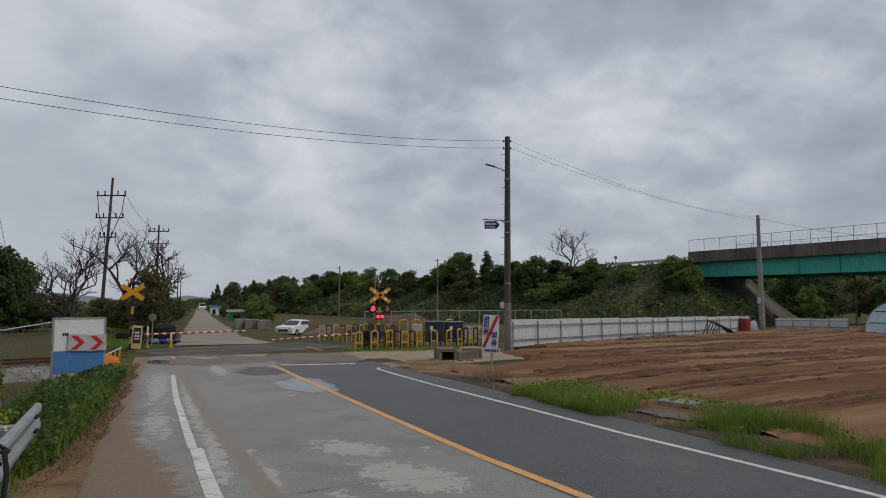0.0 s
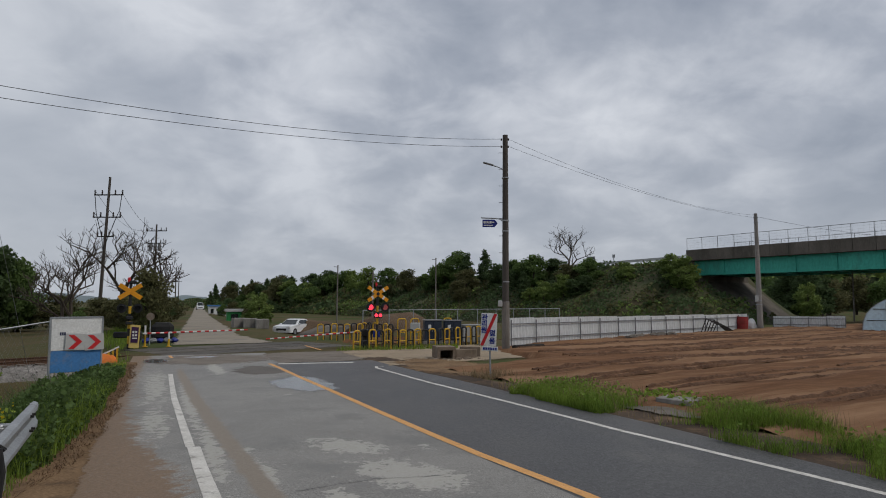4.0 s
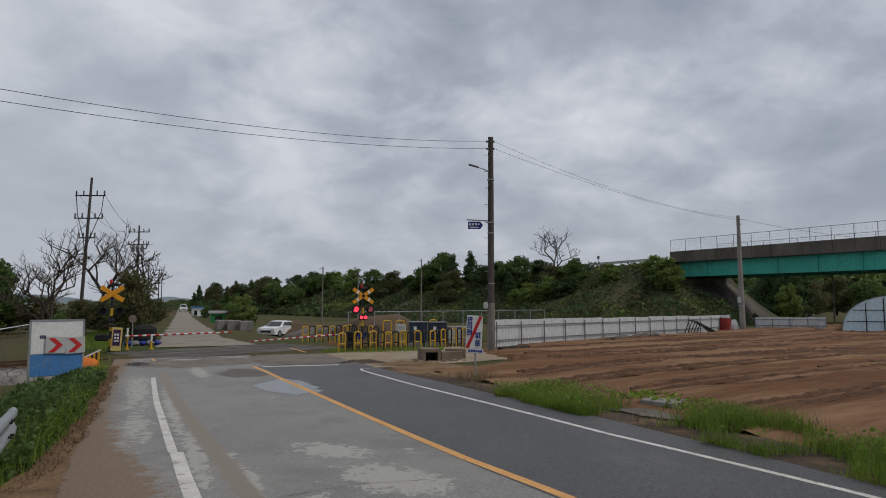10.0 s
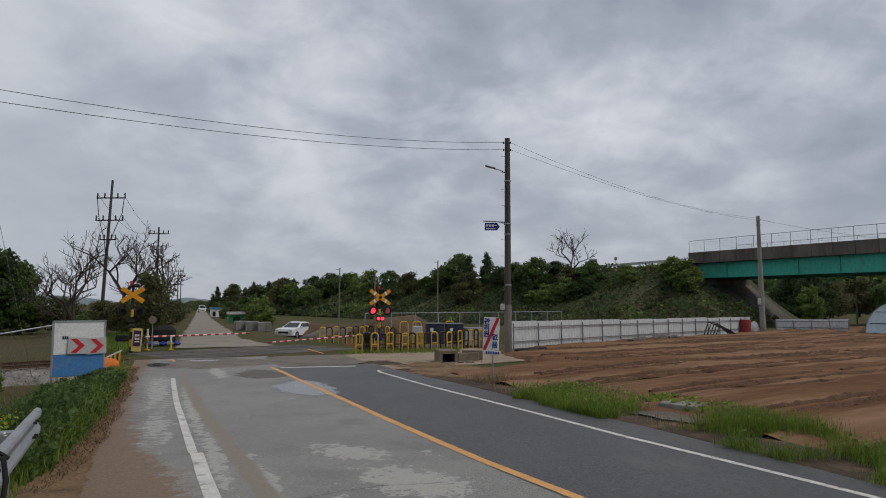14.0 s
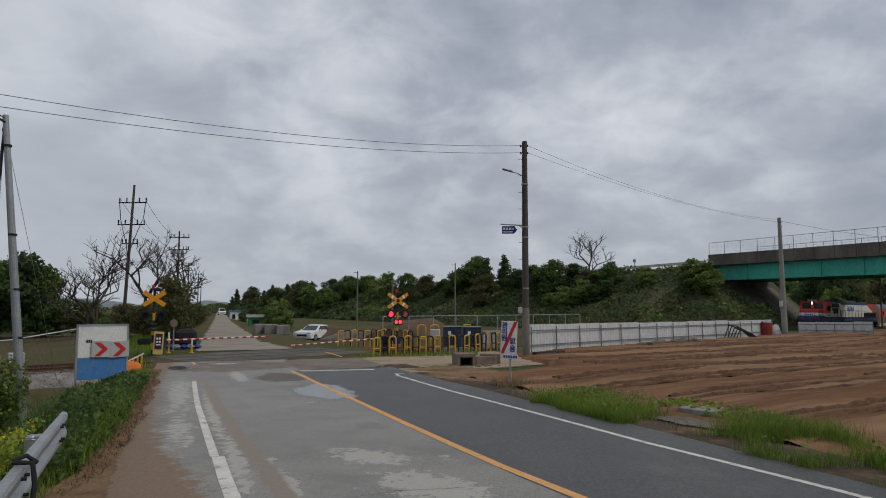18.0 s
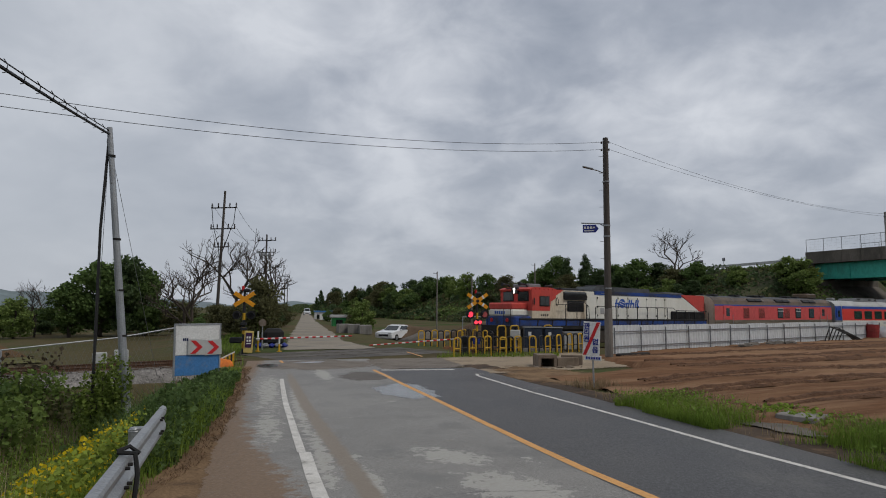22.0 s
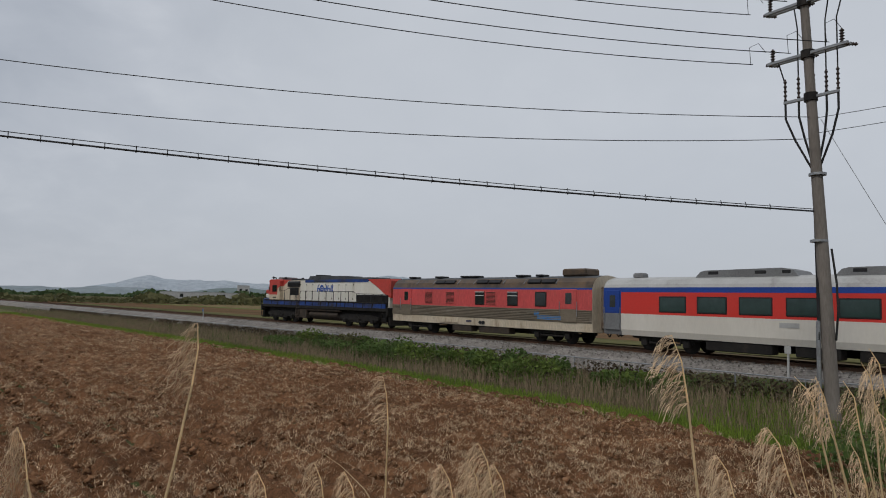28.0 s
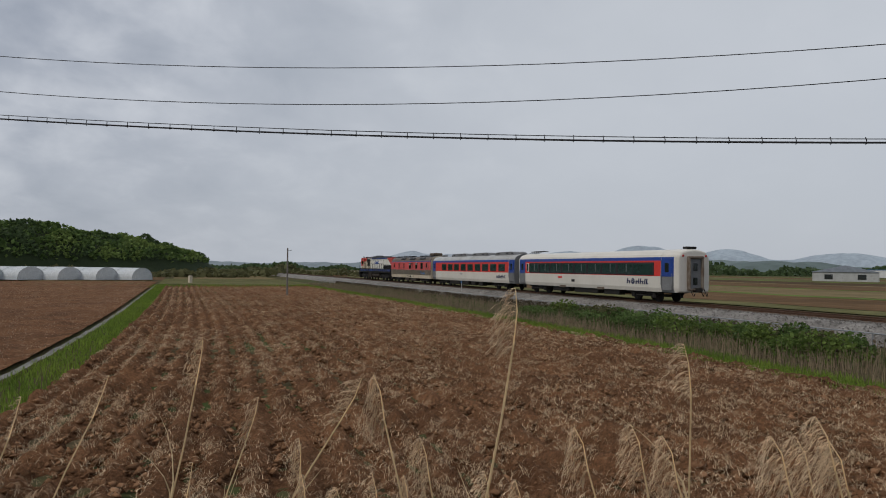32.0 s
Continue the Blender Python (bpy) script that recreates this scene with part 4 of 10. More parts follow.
def bar_logo(parent, y0, y1, z0, z1, x, material):
    """The operator's mark on one side, as plain slanted blocks and a ball."""
    e = 1 if x > 0 else -1
    w = (y0 - y1) / 5.9
    cur = y0
    for i, wd in enumerate((.95, 1.1, .9, .95, .3, .6)):
        a, b = cur, cur - w * wd
        s = Shape()
        h = z1 - z0
        if i == 1:
            c, r = ((a + b) / 2, (z0 + z1) / 2), h * .56
            s.tube([(x - .006, c[0], c[1]), (x + .006, c[0], c[1])], r, 20)
            q = Shape()
            for j in (0, 1):
                q.box((x + e * .009, c[0] - .02 + j * .05, c[1] + r * (.3 - .5 * j)), (.006, r * 1.5, r * .12), Matrix.Rotation(.25, 3, "X"))
            part("emblem_stripe", q, M_LWHITE, parent)
        else:
            lean, st = h * .22, w * .27
            for u, v, f in ((a, a - st, 1.0), (b + st + .03, b + .03, .62 if i < 4 else .25)):
                if i == 4 and f < 1:
                    continue
                if i == 2:
                    f = 1.62 - f
                poly = [(u, z0), (v, z0), (v - lean * f, z0 + h * f), (u - lean * f, z0 + h * f)]
                slab(s, poly[::-1], x - .006, x + .006)
            if i not in (4,):
                zb = z0 + h * (.4 if i < 4 else 0)
                poly = [(a, zb), (b + .03, zb), (b + .03 - lean * .3, zb + h * .2), (a - lean * .3, zb + h * .2)]
                slab(s, poly[::-1], x - .005, x + .005)
        part("emblem_disc" if i == 1 else "logo_block", s, material, parent, "plain blue block of the operator's mark")
        cur = b - .1 * w - .02


def locomotive():
    th = thing("locomotive", "weathered red, cream and blue diesel locomotive hauling the train", "locomotive")
    H = 1.06
    s = Shape()
    s.box((0, -.35, 1.42), (2.85, 19.4, .26), bev=.03)
    part("underframe", s, M_STEEL_DK, th, "soot-black underframe")
    for e in (-1, 1):
        s = Shape()
        s.box((e * 1.36, -.4, 1.70), (.1, 18.9, .34), bev=.02)
        part("side_sill", s, M_LBLUE, th, "grimy blue side sill")
        s = Shape()
        s.box((e * 1.30, -.4, 1.925), (.28, 18.9, .11), bev=.02)
        part("walkway", s, M_STEEL_DK, th, "soot-black walkway plate")
        for i in range(14):
            s = Shape()
            s.box((e * 1.415, 7.6 - i * 1.22, 1.72), (.03, .09, .42), Matrix.Rotation(.18, 3, "X"))
            part("bracket", s, M_STEEL_DK, th)
    # long hood, white, cut slantwise to the red rear and to the cream cab
    s = Shape()
    slab(s, [(3.06, 1.6), (3.06, 3.74), (-6.9, 3.74), (-7.5, 3.54), (-9.95, 2.35), (-9.95, 1.6)], -H, H)
    hood = part("long_hood", s, M_LWHITE, th, "stained off-white engine hood")
    s = Shape()
    slab(s, [(-7.1, 3.77), (-10.0, 3.77), (-10.1, 3.64), (-10.1, 2.35), (-9.7, 2.46), (-9.2, 2.7), (-8.5, 3.12), (-7.8, 3.44)], -H - .012, H + .012)
    part("rear_hood", s, M_ORANGE, th, "faded orange-red rear hood")
    for e in (-1, 1):
        for i in range(9):
            y = 2.5 - i * 1.02
            d = Shape()
            d.box((e * (H + .014), y, 2.72), (.03, .97, 1.46), bev=.012)
            part("hood_door", d, M_LWHITE, hood)
            for zz in (2.2, 2.75, 3.35):
                h = Shape()
                h.box((e * (H + .04), y + .44, zz), (.03, .06, .12))
                part("hinge", h, M_STEEL_DK, hood)
        g = Shape()
        g.box((e * (H + .1), -7.85, 2.06), (.22, 3.9, .98), bev=.03)
        rad = part("radiator_box", g, M_BLACK, th, "sooty black radiator grille")
        for y0 in (-5.98, -7.92):
            b = Shape()
            b.box((e * (H + .215), y0 - .9, 2.06), (.03, 1.78, .84), bev=.01)
            part("grille_panel", b, M_STEEL_DK, rad)
            for i in range(12):
                b = Shape()
                b.box((e * (H + .235), y0 - .09 - i * .148, 2.06), (.03, .035, .78))
                part("slat", b, M_BLACK, rad)
    # roof: blue edge, grey top, the tall raised middle
    s = Shape()
    slab(s, [(2.2, 3.55), (2.2, 3.78), (-7.2, 3.78), (-7.2, 3.55)], -H - .035, H + .035)
    part("roof_edge", s, M_LBLUE, th, "blue roof edge")
    s = Shape()
    slab(s, [(2.25, 3.74), (1.75, 4.13), (-3.75, 4.08), (-3.85, 3.74)], -.86, .86)
    part("raised_roof", s, M_ROOF, th, "sooty raised roof hatch")
    s = Shape()
    slab(s, [(3.06, 3.7), (3.06, 3.86), (-7.6, 3.86), (-7.6, 3.7)], -.98, .98)
    part("roof", s, M_ROOF, th)
    s = Shape()
    s.box((0, -6.35, 3.8), (2.0, 2.3, .26), bev=.08)
    part("rear_roof_hatch", s, M_ROOF, th)
    s = Shape()
    s.box((0, .95, 4.17), (1.1, .9, .14), bev=.04)
    part("exhaust_stack", s, M_BLACK, th)
    for i in range(3):
        b = Shape()
        b.tube([(0, -8.0 - i * .75, 3.74), (0, -8.0 - i * .75, 3.83)], [.36, .33], 18)
        part("fan_housing", b, M_ROOF, th)
    # the equipment bay behind the cab: cream, a red corner, black louvres
    s = Shape()
    slab(s, [(6.1, 1.62), (6.1, 3.74), (3.05, 3.74), (3.05, 1.62)], -H - .03, H + .03)
    part("equipment_bay", s, M_CREAM, th, "dirty cream panel behind the cab")
    s = Shape()
    slab(s, [(6.11, 3.22), (6.11, 3.77), (5.1, 3.77), (5.35, 3.6)], -H - .045, H + .045)
    part("bay_corner", s, M_ORANGE, th)
    for e in (-1, 1):
        s = Shape()
        s.box((e * (H + .05), 4.0, 2.76), (.05, 1.5, .68), bev=.02)
        iv = part("air_intake", s, M_BLACK, th, "soot-black air intake")
        for i in range(7):
            q = Shape()
            q.box((e * (H + .085), 4.0, 2.5 + i * .09), (.03, 1.4, .03))
            part("slat", q, M_STEEL_DK, iv)
        s = Shape()
        slab(s, [(5.08, 3.16), (5.08, 3.5), (3.06, 3.5), (3.06, 3.16)], e * (H + .08) - .07, e * (H + .08) + .07)
        lv = part("roof_louvre", s, M_BLACK, th)
        for i in range(5):
            q = Shape()
            q.box((e * (H + .16), 4.07, 3.2 + i * .066), (.03, 1.96, .02))
            part("slat", q, M_STEEL_DK, lv)
        s = Shape()
        s.box((e * (H - .06), 4.07, 3.62), (.42, 2.04, .2), Matrix.Rotation(e * .5, 3, "Y"), bev=.04)
        part("roof_slope", s, M_ROOF, th)
        s = Shape()
        s.tube([(e * 1.43, 6.02, 3.02 + .26 * math.cos(t)) if i < 0 else (e * 1.46, 6.0 + .1 * math.sin(t), 3.0 + .26 * math.cos(t)) for i, t in enumerate(np.linspace(0, 6.28, 13))], .02, 6)
        part("mirror_frame", s, M_BLACK, th)
    s = Shape()
    s.box((0, 4.2, 3.84), (1.6, 1.7, .16), bev=.05)
    part("roof_box", s, M_BLACK, th)
    # cab
    C = 1.42
    s = Shape()
    slab(s, [(6.1, 1.985), (6.1, 3.7), (8.06, 3.7), (8.06, 1.985)], -C, C)
    part("cab", s, M_CREAM, th, "dirty cream lower cab")
    s = Shape()
    slab(s, [(6.09, 3.22), (6.09, 3.72), (8.12, 3.72), (8.08, 2.44), (6.6, 2.44), (6.52, 3.0)], -C - .014, C + .014)
    part("cab_top", s, M_ORANGE, th, "faded orange-red cab")
    s = Shape()
    slab(s, [(6.02, 3.66), (6.06, 3.78), (6.5, 3.86), (7.9, 3.86), (8.24, 3.74), (8.22, 3.66)], -1.4, 1.4)
    part("cab_roof", s, M_ORANGE, th)
    for i in range(5):
        s = Shape()
        s.box((0, 6.35 + i * .36, 3.74), (2.88, .05, .16), bev=.02)
        part("roof_rib", s, M_ORANGE, th)
    # short nose: red over white over blue
    for nm, z0, z1, w, mt in (("nose_top", 2.5, 2.9, 1.08, M_ORANGE), ("nose_band", 2.1, 2.5, 1.1, M_LWHITE), ("nose_base", 1.35, 2.1, 1.36, M_LBLUE)):
        s = Shape()
        s.box((0, 8.73, (z0 + z1) / 2), (w * 2, 1.36, z1 - z0), bev=.08)
        part(nm, s, mt, th)
    # plain dark box added to block the view through under the deck
    s = Shape()
    s.box((0, -.3, .9), (1.9, 18.4, .84), bev=.05)
    part("underframe_gear", s, M_STEEL_DK, th)
    for i in range(5):
        s = Shape()
        s.box((-.42 + i * .2, 9.42, 2.3), (.14, .012, .18))
        part("logo_block", s, M_LOGO, th)
    for e in (-1, 1):
        f = Shape()
        f.box((e * (C + .025), 7.06, 3.02), (.05, .84, .62), bev=.03)
        w = part("window", f, M_STEEL_DK, th, "cab side window")
        for q in (-.2, .2):
            p = Shape()
            p.box((e * (C + .045), 7.06 + q, 3.02), (.03, .35, .5))
            part("pane", p, M_GLASS, w)
        f = Shape()
        f.box((e * .68, 8.1, 3.3), (1.0, .06, .62), bev=.02)
        w = part("windscreen", f, M_STEEL_DK, th, "cab windscreen")
        p = Shape()
        p.box((e * .68, 8.13, 3.31), (.86, .04, .5))
        part("pane", p, M_GLASS, w)
        n = Shape()
        for i in range(4):
            n.box((e * (C + .012), 7.3 - i * .17, 2.18), (.02, .1, .13))
        part("number_bars", n, M_POLE_DK, th)
        h, h2 = Shape(), Shape()
        h.tube([(e * .8, 7.85, 3.84), (e * .8, 8.0, 4.02), (e * .8, 8.3, 4.05), (e * .8, 8.55, 4.05)], [.04, .05, .06, .13], 10)
        h2.tube([(e * .9, 6.6, 3.8), (e * .9, 6.5, 3.96), (e * .9, 6.2, 3.98), (e * .9, 5.95, 3.98)], [.04, .05, .06, .13], 10)
        part("horn", h, M_BLACK, th)
        part("horn", h2, M_BLACK, th)
        mr = Shape()
        mr.box((e * (C + .1), 7.98, 3.0), (.05, .1, .4), bev=.02)
        part("mirror", mr, M_BLACK, th)
    s = Shape()
    s.box((0, 7.2, 3.97), (1.5, 1.05, .24), bev=.05)
    part("air_conditioner", s, M_DGREY, th)
    s = Shape()
    s.box((0, 8.16, 3.66), (.62, .16, .4), bev=.04)
    hl = part("headlight_box", s, M_BLACK, th)
    for z in (3.57, 3.75):
        q = Shape()
        q.tube([(0, 8.23, z), (0, 8.27, z)], .08, 14)
        part("lens", q, M_LAMP, hl, "lit white headlight")
    nb = Shape()
    nb.box((.62, 8.14, 3.72), (.5, .1, .2))
    part("number_box", nb, M_BLACK, th)
    for e in (-1, 1):
        q = Shape()
        q.tube([(e * .72, 9.38, 1.85), (e * .72, 9.46, 1.85)], .12, 12)
        part("marker_lamp", q, M_SIGNRED, th)
    # front beam, pilot and buffers
    for y, e in ((9.6, 1), (-10.05, -1)):
        s = Shape()
        s.box((0, y, 1.25), (2.8, .22, .6), bev=.03)
        part("end_beam", s, M_STEEL_DK, th)
        s = Shape()
        slab(s, [(y - .1, .95), (y + .1, .95), (y + e * .12 + .1, .28), (y + e * .12 - .1, .28)], -1.15, 1.15)
        part("snow_plough", s, M_STEEL_DK, th)
        coupler(th, y + e * .45, e)
        for x in (-1.36, 1.36):
            st = Shape()
            for zz in (.45, .8, 1.15):
                st.box((x, y - e * .3, zz), (.16, .55, .04))
            for q in (-.26, .26):
                st.box((x, y - e * .3 + q, .85), (.05, .03, .95))
            part("steps", st, M_STEEL_DK, th)
            r = Shape()
            r.tube([(x, y + e * .12, 1.5), (x, y + e * .12, 2.5), (x * .55, y + e * .12, 2.5), (x * .55, y + e * .12, 1.5)], .02, 6)
            part("grab_rail", r, M_STEEL_DK, th)
    # walkway railings
    for e in (-1, 1):
        rl = Shape()
        rl.tube([(e * 1.4, 2.5, 1.95), (e * 1.4, 2.48, 2.7), (e * 1.4, 2.3, 2.79), (e * 1.4, -5.7, 2.79), (e * 1.4, -6.1, 2.62), (e * 1.4, -9.9, 2.6)], .022, 6)
        rail = part("handrail", rl, M_BLACK, th)
        for i in range(11):
            y = 1.55 - i * 1.1
            pz = Shape()
            pz.tube([(e * 1.4, y, 1.6), (e * 1.4, y, 2.79 if y > -5.7 else 2.6)], .027, 6)
            part("stanchion", pz, M_BLACK, rail)
        rl = Shape()
        rl.tube([(e * 1.4, 6.0, 2.84), (e * 1.4, 5.2, 2.84), (e * 1.4, 4.7, 3.0), (e * 1.4, 3.5, 3.0), (e * 1.4, 3.1, 2.76), (e * 1.4, 3.05, 1.95)], .022, 6)
        rail = part("handrail", rl, M_BLACK, th)
        for y in (5.2, 4.2, 3.3):
            pz = Shape()
            pz.tube([(e * 1.4, y, 1.6), (e * 1.4, y, 2.85)], .027, 6)
            part("stanchion", pz, M_BLACK, rail)
        ld = Shape()
        for q in (-.22, .22):
            ld.box((e * 1.42, 2.75 + q, 1.05), (.04, .04, 1.6))
        for i in range(5):
            ld.box((e * 1.42, 2.75, .4 + i * .3), (.14, .44, .04))
        part("ladder", ld, M_UNDER, th)
    # fuel tank, reservoirs, bogies
    s = Shape()
    s.tube([(0, 1.2, .82), (0, 1.1, .82), (0, -3.3, .82), (0, -3.4, .82)], [.5, 1.0, 1.0, .5], 24)
    for i, p in enumerate(s.v):
        s.v[i] = (p[0] * 1.28, p[1], .82 + (p[2] - .82) * .48)
    part("fuel_tank", s, M_UNDER, th, "rust-brown fuel tank")
    for e in (-1, 1):
        s = Shape()
        s.box((e * 1.1, 2.35, .85), (.5, 1.9, .8), bev=.04)
        part("battery_box", s, M_UNDER, th)
        s = Shape()
        s.tube([(e * 1.25, 2.9, 1.2), (e * 1.25, -3.8, 1.2)], .1, 8)
        part("air_pipe", s, M_UNDER, th)
    bogie(th, 6.0, (-1.85, 0, 1.85), .5, 1.1)
    bogie(th, -6.2, (-1.85, 0, 1.85), .5, 1.1)
    bar_logo(th, .2, -2.5, 2.74, 3.3, -H - .036, M_LOGO)
    bar_logo(th, .2, -2.5, 2.74, 3.3, H + .036, M_LOGO)
    return th


def shell(parent, name, y0, y1, ring, kinds, mats, ends=True, taper=0.0, label=""):
    """A coach body: ring is one half of the cross-section (x, z) from the skirt up, kinds the paint of each strip."""
    full = [(x, z) for x, z in ring] + [(-x, z) for x, z in ring[::-1][1 if ring[-1][0] == 0 else 0:]]
    ks = list(kinds) + list(kinds[::-1])
    s = Shape()
    n = len(full)
    for j in range(n - 1):
        (xa, za), (xb, zb) = full[j], full[j + 1]
        s.add([(xa, y0, za), (xa, y1, za), (xb, y1, zb), (xb, y0, zb)], [(0, 1, 2, 3)], ks[j])
    if ends:
        s.add([(x, y1, z) for x, z in full], [tuple(range(n))], ks[0])
        s.add([(x, y0, z) for x, z in full], [tuple(range(n - 1, -1, -1))], ks[0])
    s.add([(full[0][0], y0, full[0][1]), (full[-1][0], y0, full[-1][1]), (full[-1][0], y1, full[-1][1]), (full[0][0], y1, full[0][1])], [(0, 1, 2, 3)], ks[0])
    return part(name, s, mats, parent, label)


def side_window(parent, y, z, w, h, x, frame_mat, pane_mat, name="window", top_bar=False):
    e = 1 if x > 0 else -1
    f = Shape()
    f.box((x, y, z), (.05, w, h), bev=.05)
    wn_ = part(name, f, frame_mat, parent)
    p = Shape()
    p.box((x + e * .012, y, z - (.12 if top_bar else 0)), (.04, w - .1, h - (.34 if top_bar else .1)), bev=.02)
    part("pane", p, pane_mat, wn_)
    if top_bar:
        q = Shape()
        q.box((x + e * .014, y, z + h / 2 - .14), (.044, w - .1, .16))
        part("vent_pane", q, pane_mat, wn_)
        b = Shape()
        b.box((x + e * .02, y, z + h / 2 - .03), (.05, w - .04, .04))
        b.box((x + e * .02, y, z + h / 2 - .25), (.05, w - .04, .04))
        part("vent_frame", b, M_WPAINT, wn_)
    return wn_


def side_door(parent, y, x, z0, z1, w, top, low, split):
    e = 1 if x > 0 else -1
    s = Shape()
    s.box((x, y, (split + z1) / 2), (.05, w, z1 - split), bev=.02)
    d = part("side_door", s, top, parent)
    s = Shape()
    s.box((x, y, (z0 + split) / 2), (.05, w, split - z0), bev=.02)
    part("lower_panel", s, low, d)
    p = Shape()
    p.box((x + e * .02, y, z0 + (z1 - z0) * .72), (.03, w * .42, .62), bev=.08)
    part("pane", p, M_GLASS, d)
    h = Shape()
    for q in (-1, 1):
        h.tube([(x + e * .06, y + q * (w / 2 + .07), z0 + .35), (x + e * .06, y + q * (w / 2 + .07), z0 + 1.15)], .018, 6)
    part("grab_rail", h, M_STEEL, d)
    return d


def gangway(parent, y, e):
    s = Shape()
    for x in (-.55, .55):
        s.box((x, y, 2.0), (.16, .3, 2.15), bev=.05)
    s.box((0, y, 3.1), (1.26, .3, .18), bev=.05)
    s.box((0, y, .95), (1.2, .3, .12), bev=.03)
    g = part("gangway", s, M_GANG, parent, "worn brown gangway frame")
    s = Shape()
    s.box((0, y - e * .06, 2.0), (.95, .06, 2.05))
    part("end_door", s, M_DGREY, g)
    for zz in (2.45, 1.5):
        p = Shape()
        p.box((0, y - e * .02, zz), (.36, .04, .5), bev=.03)
        part("pane", p, M_GLASS, g)


def generator_van():
    th = thing("generator_van", "faded red generator van with corrugated grey sides behind the locomotive", "railway car")
    L = 8.85
    ring = [(1.36, .72), (1.42, 1.2), (1.45, 1.22), (1.45, 1.9), (1.45, 3.0), (1.44, 3.1), (1.40, 3.16), (1.28, 3.42), (1.0, 3.66), (.5, 3.78), (0, 3.82)]
    shell(th, "body", -L, L, ring, [0, 1, 1, 2, 3, 4, 4, 4, 5, 5], [M_CREAM, M_CORR, M_VRED, M_CBLUE, M_VROOF, M_ROOF], label="salmon-red body with a cream skirt")
    for e in (-1, 1):
        x = e * 1.46
        for i in range(7):
            r = Shape()
            r.tube([(x, -L + .05, 1.29 + i * .095), (x, L - .05, 1.29 + i * .095)], .022, 6)
            part("corrugation_rib", r, M_CORR, th)
        for y in (7.2, -7.3):
            side_door(th, y, x + e * .005, 1.2, 3.02, 1.06, M_VRED, M_CORR, 1.92)
        for y in (4.7, 2.5, -1.3):
            f = Shape()
            f.box((x, y, 2.45), (.04, .86, .84), bev=.03)
            lv = part("louvre", f, M_VRED, th, "red louvred vent")
            for i in range(10):
                q = Shape()
                q.box((x + e * .022, y, 2.1 + i * .078), (.03, .78, .03), Matrix.Rotation(.5 * e, 3, "Y"))
                part("slat", q, M_UNDER, lv)
        for y, tb in ((-.3, True), (-3.1, True), (-5.3, False)):
            side_window(th, y, 2.45, .86, .84, x + e * .004, M_STEEL_DK, M_GLASS, top_bar=tb)
        for y, wd in ((3.2, 1.4), (-.9, 1.5), (-5.2, 1.5)):
            for q in (-.36, .36):
                f = Shape()
                f.box((e * 1.21, y + q * wd, 3.43), (.3, wd * .66, .26), Matrix.Rotation(e * .75, 3, "Y"), bev=.02)
                part("roof_louvre", f, M_BLACK, th)
        for y in (6.2, 4.4, 1.9, .4, -2.2, -3.9, -6.3):
            f = Shape()
            f.box((e * 1.2, y, 3.46), (.42, .06, .08), Matrix.Rotation(e * .75, 3, "Y"))
            part("roof_rib", f, M_DGREY, th)
        s = Shape()
        for i in range(3):
            s.box((e * 1.43, 2.0 + i * .62, .98), (.02, .56, .3), bev=.005)
        part("skirt_hatch", s, M_CREAM, th)
        s = Shape()
        for i in range(5):
            s.box((e * 1.425, .9 - i * .1, .98), (.016, .07, .1))
        part("number_bars", s, M_LOGO_DK, th)
        for y in (-.35, -.62):
            s = Shape()
            s.tube([(e * 1.4, y, .93), (e * 1.47, y, .93)], .11, 12)
            part("exhaust_port", s, M_BLACK, th)
        s = Shape()
        s.box((e * 1.467, -6.0, 1.42), (.012, 1.9, .22))
        s.box((e * 1.467, -5.0, 1.62), (.012, .4, .2))
        part("emblem_panel", s, M_SKYBLUE, th, "faded blue panel")
    for y, w in ((7.6, .6), (4.6, .75), (2.0, .7), (1.1, .7), (-3.0, .7), (-4.5, .5)):
        s = Shape()
        s.box((-.4, y, 3.85), (.7, w, .12), bev=.03)
        part("roof_vent", s, M_BLACK, th)
    s = Shape()
    s.box((0, -7.0, 4.0), (1.3, 1.7, .42), bev=.08)
    part("roof_fan_box", s, M_VROOF, th, "rusty roof fan box")
    s = Shape()
    s.tube([(0, 8.3, 3.78), (0, 8.3, 3.95)], .13, 10)
    part("exhaust", s, M_BLACK, th)
    bogie(th, 5.9, (-1.1, 1.1), .43)
    bogie(th, -5.9, (-1.1, 1.1), .43)
    for y, ln in ((1.5, 1.8), (-1.4, 2.6)):
        for e in (-1, 1):
            s = Shape()
            s.box((e * 1.0, y, .52), (.6, ln, .42), bev=.03)
            part("equipment_box", s, M_UNDER, th)
    for e in (1, -1):
        gangway(th, e * 8.95, e)
        coupler(th, e * 9.05, e)
    return th


def coach_ends(th, L, taper_from):
    for e in (1, -1):
        gangway(th, e * (L + .1), e)
        coupler(th, e * (L + .2), e)


COACH_RING = [(1.36, .72), (1.45, 1.0), (1.46, 1.8), (1.45, 2.88), (1.43, 3.12), (1.36, 3.28), (1.12, 3.5), (.6, 3.64), (0, 3.68)]


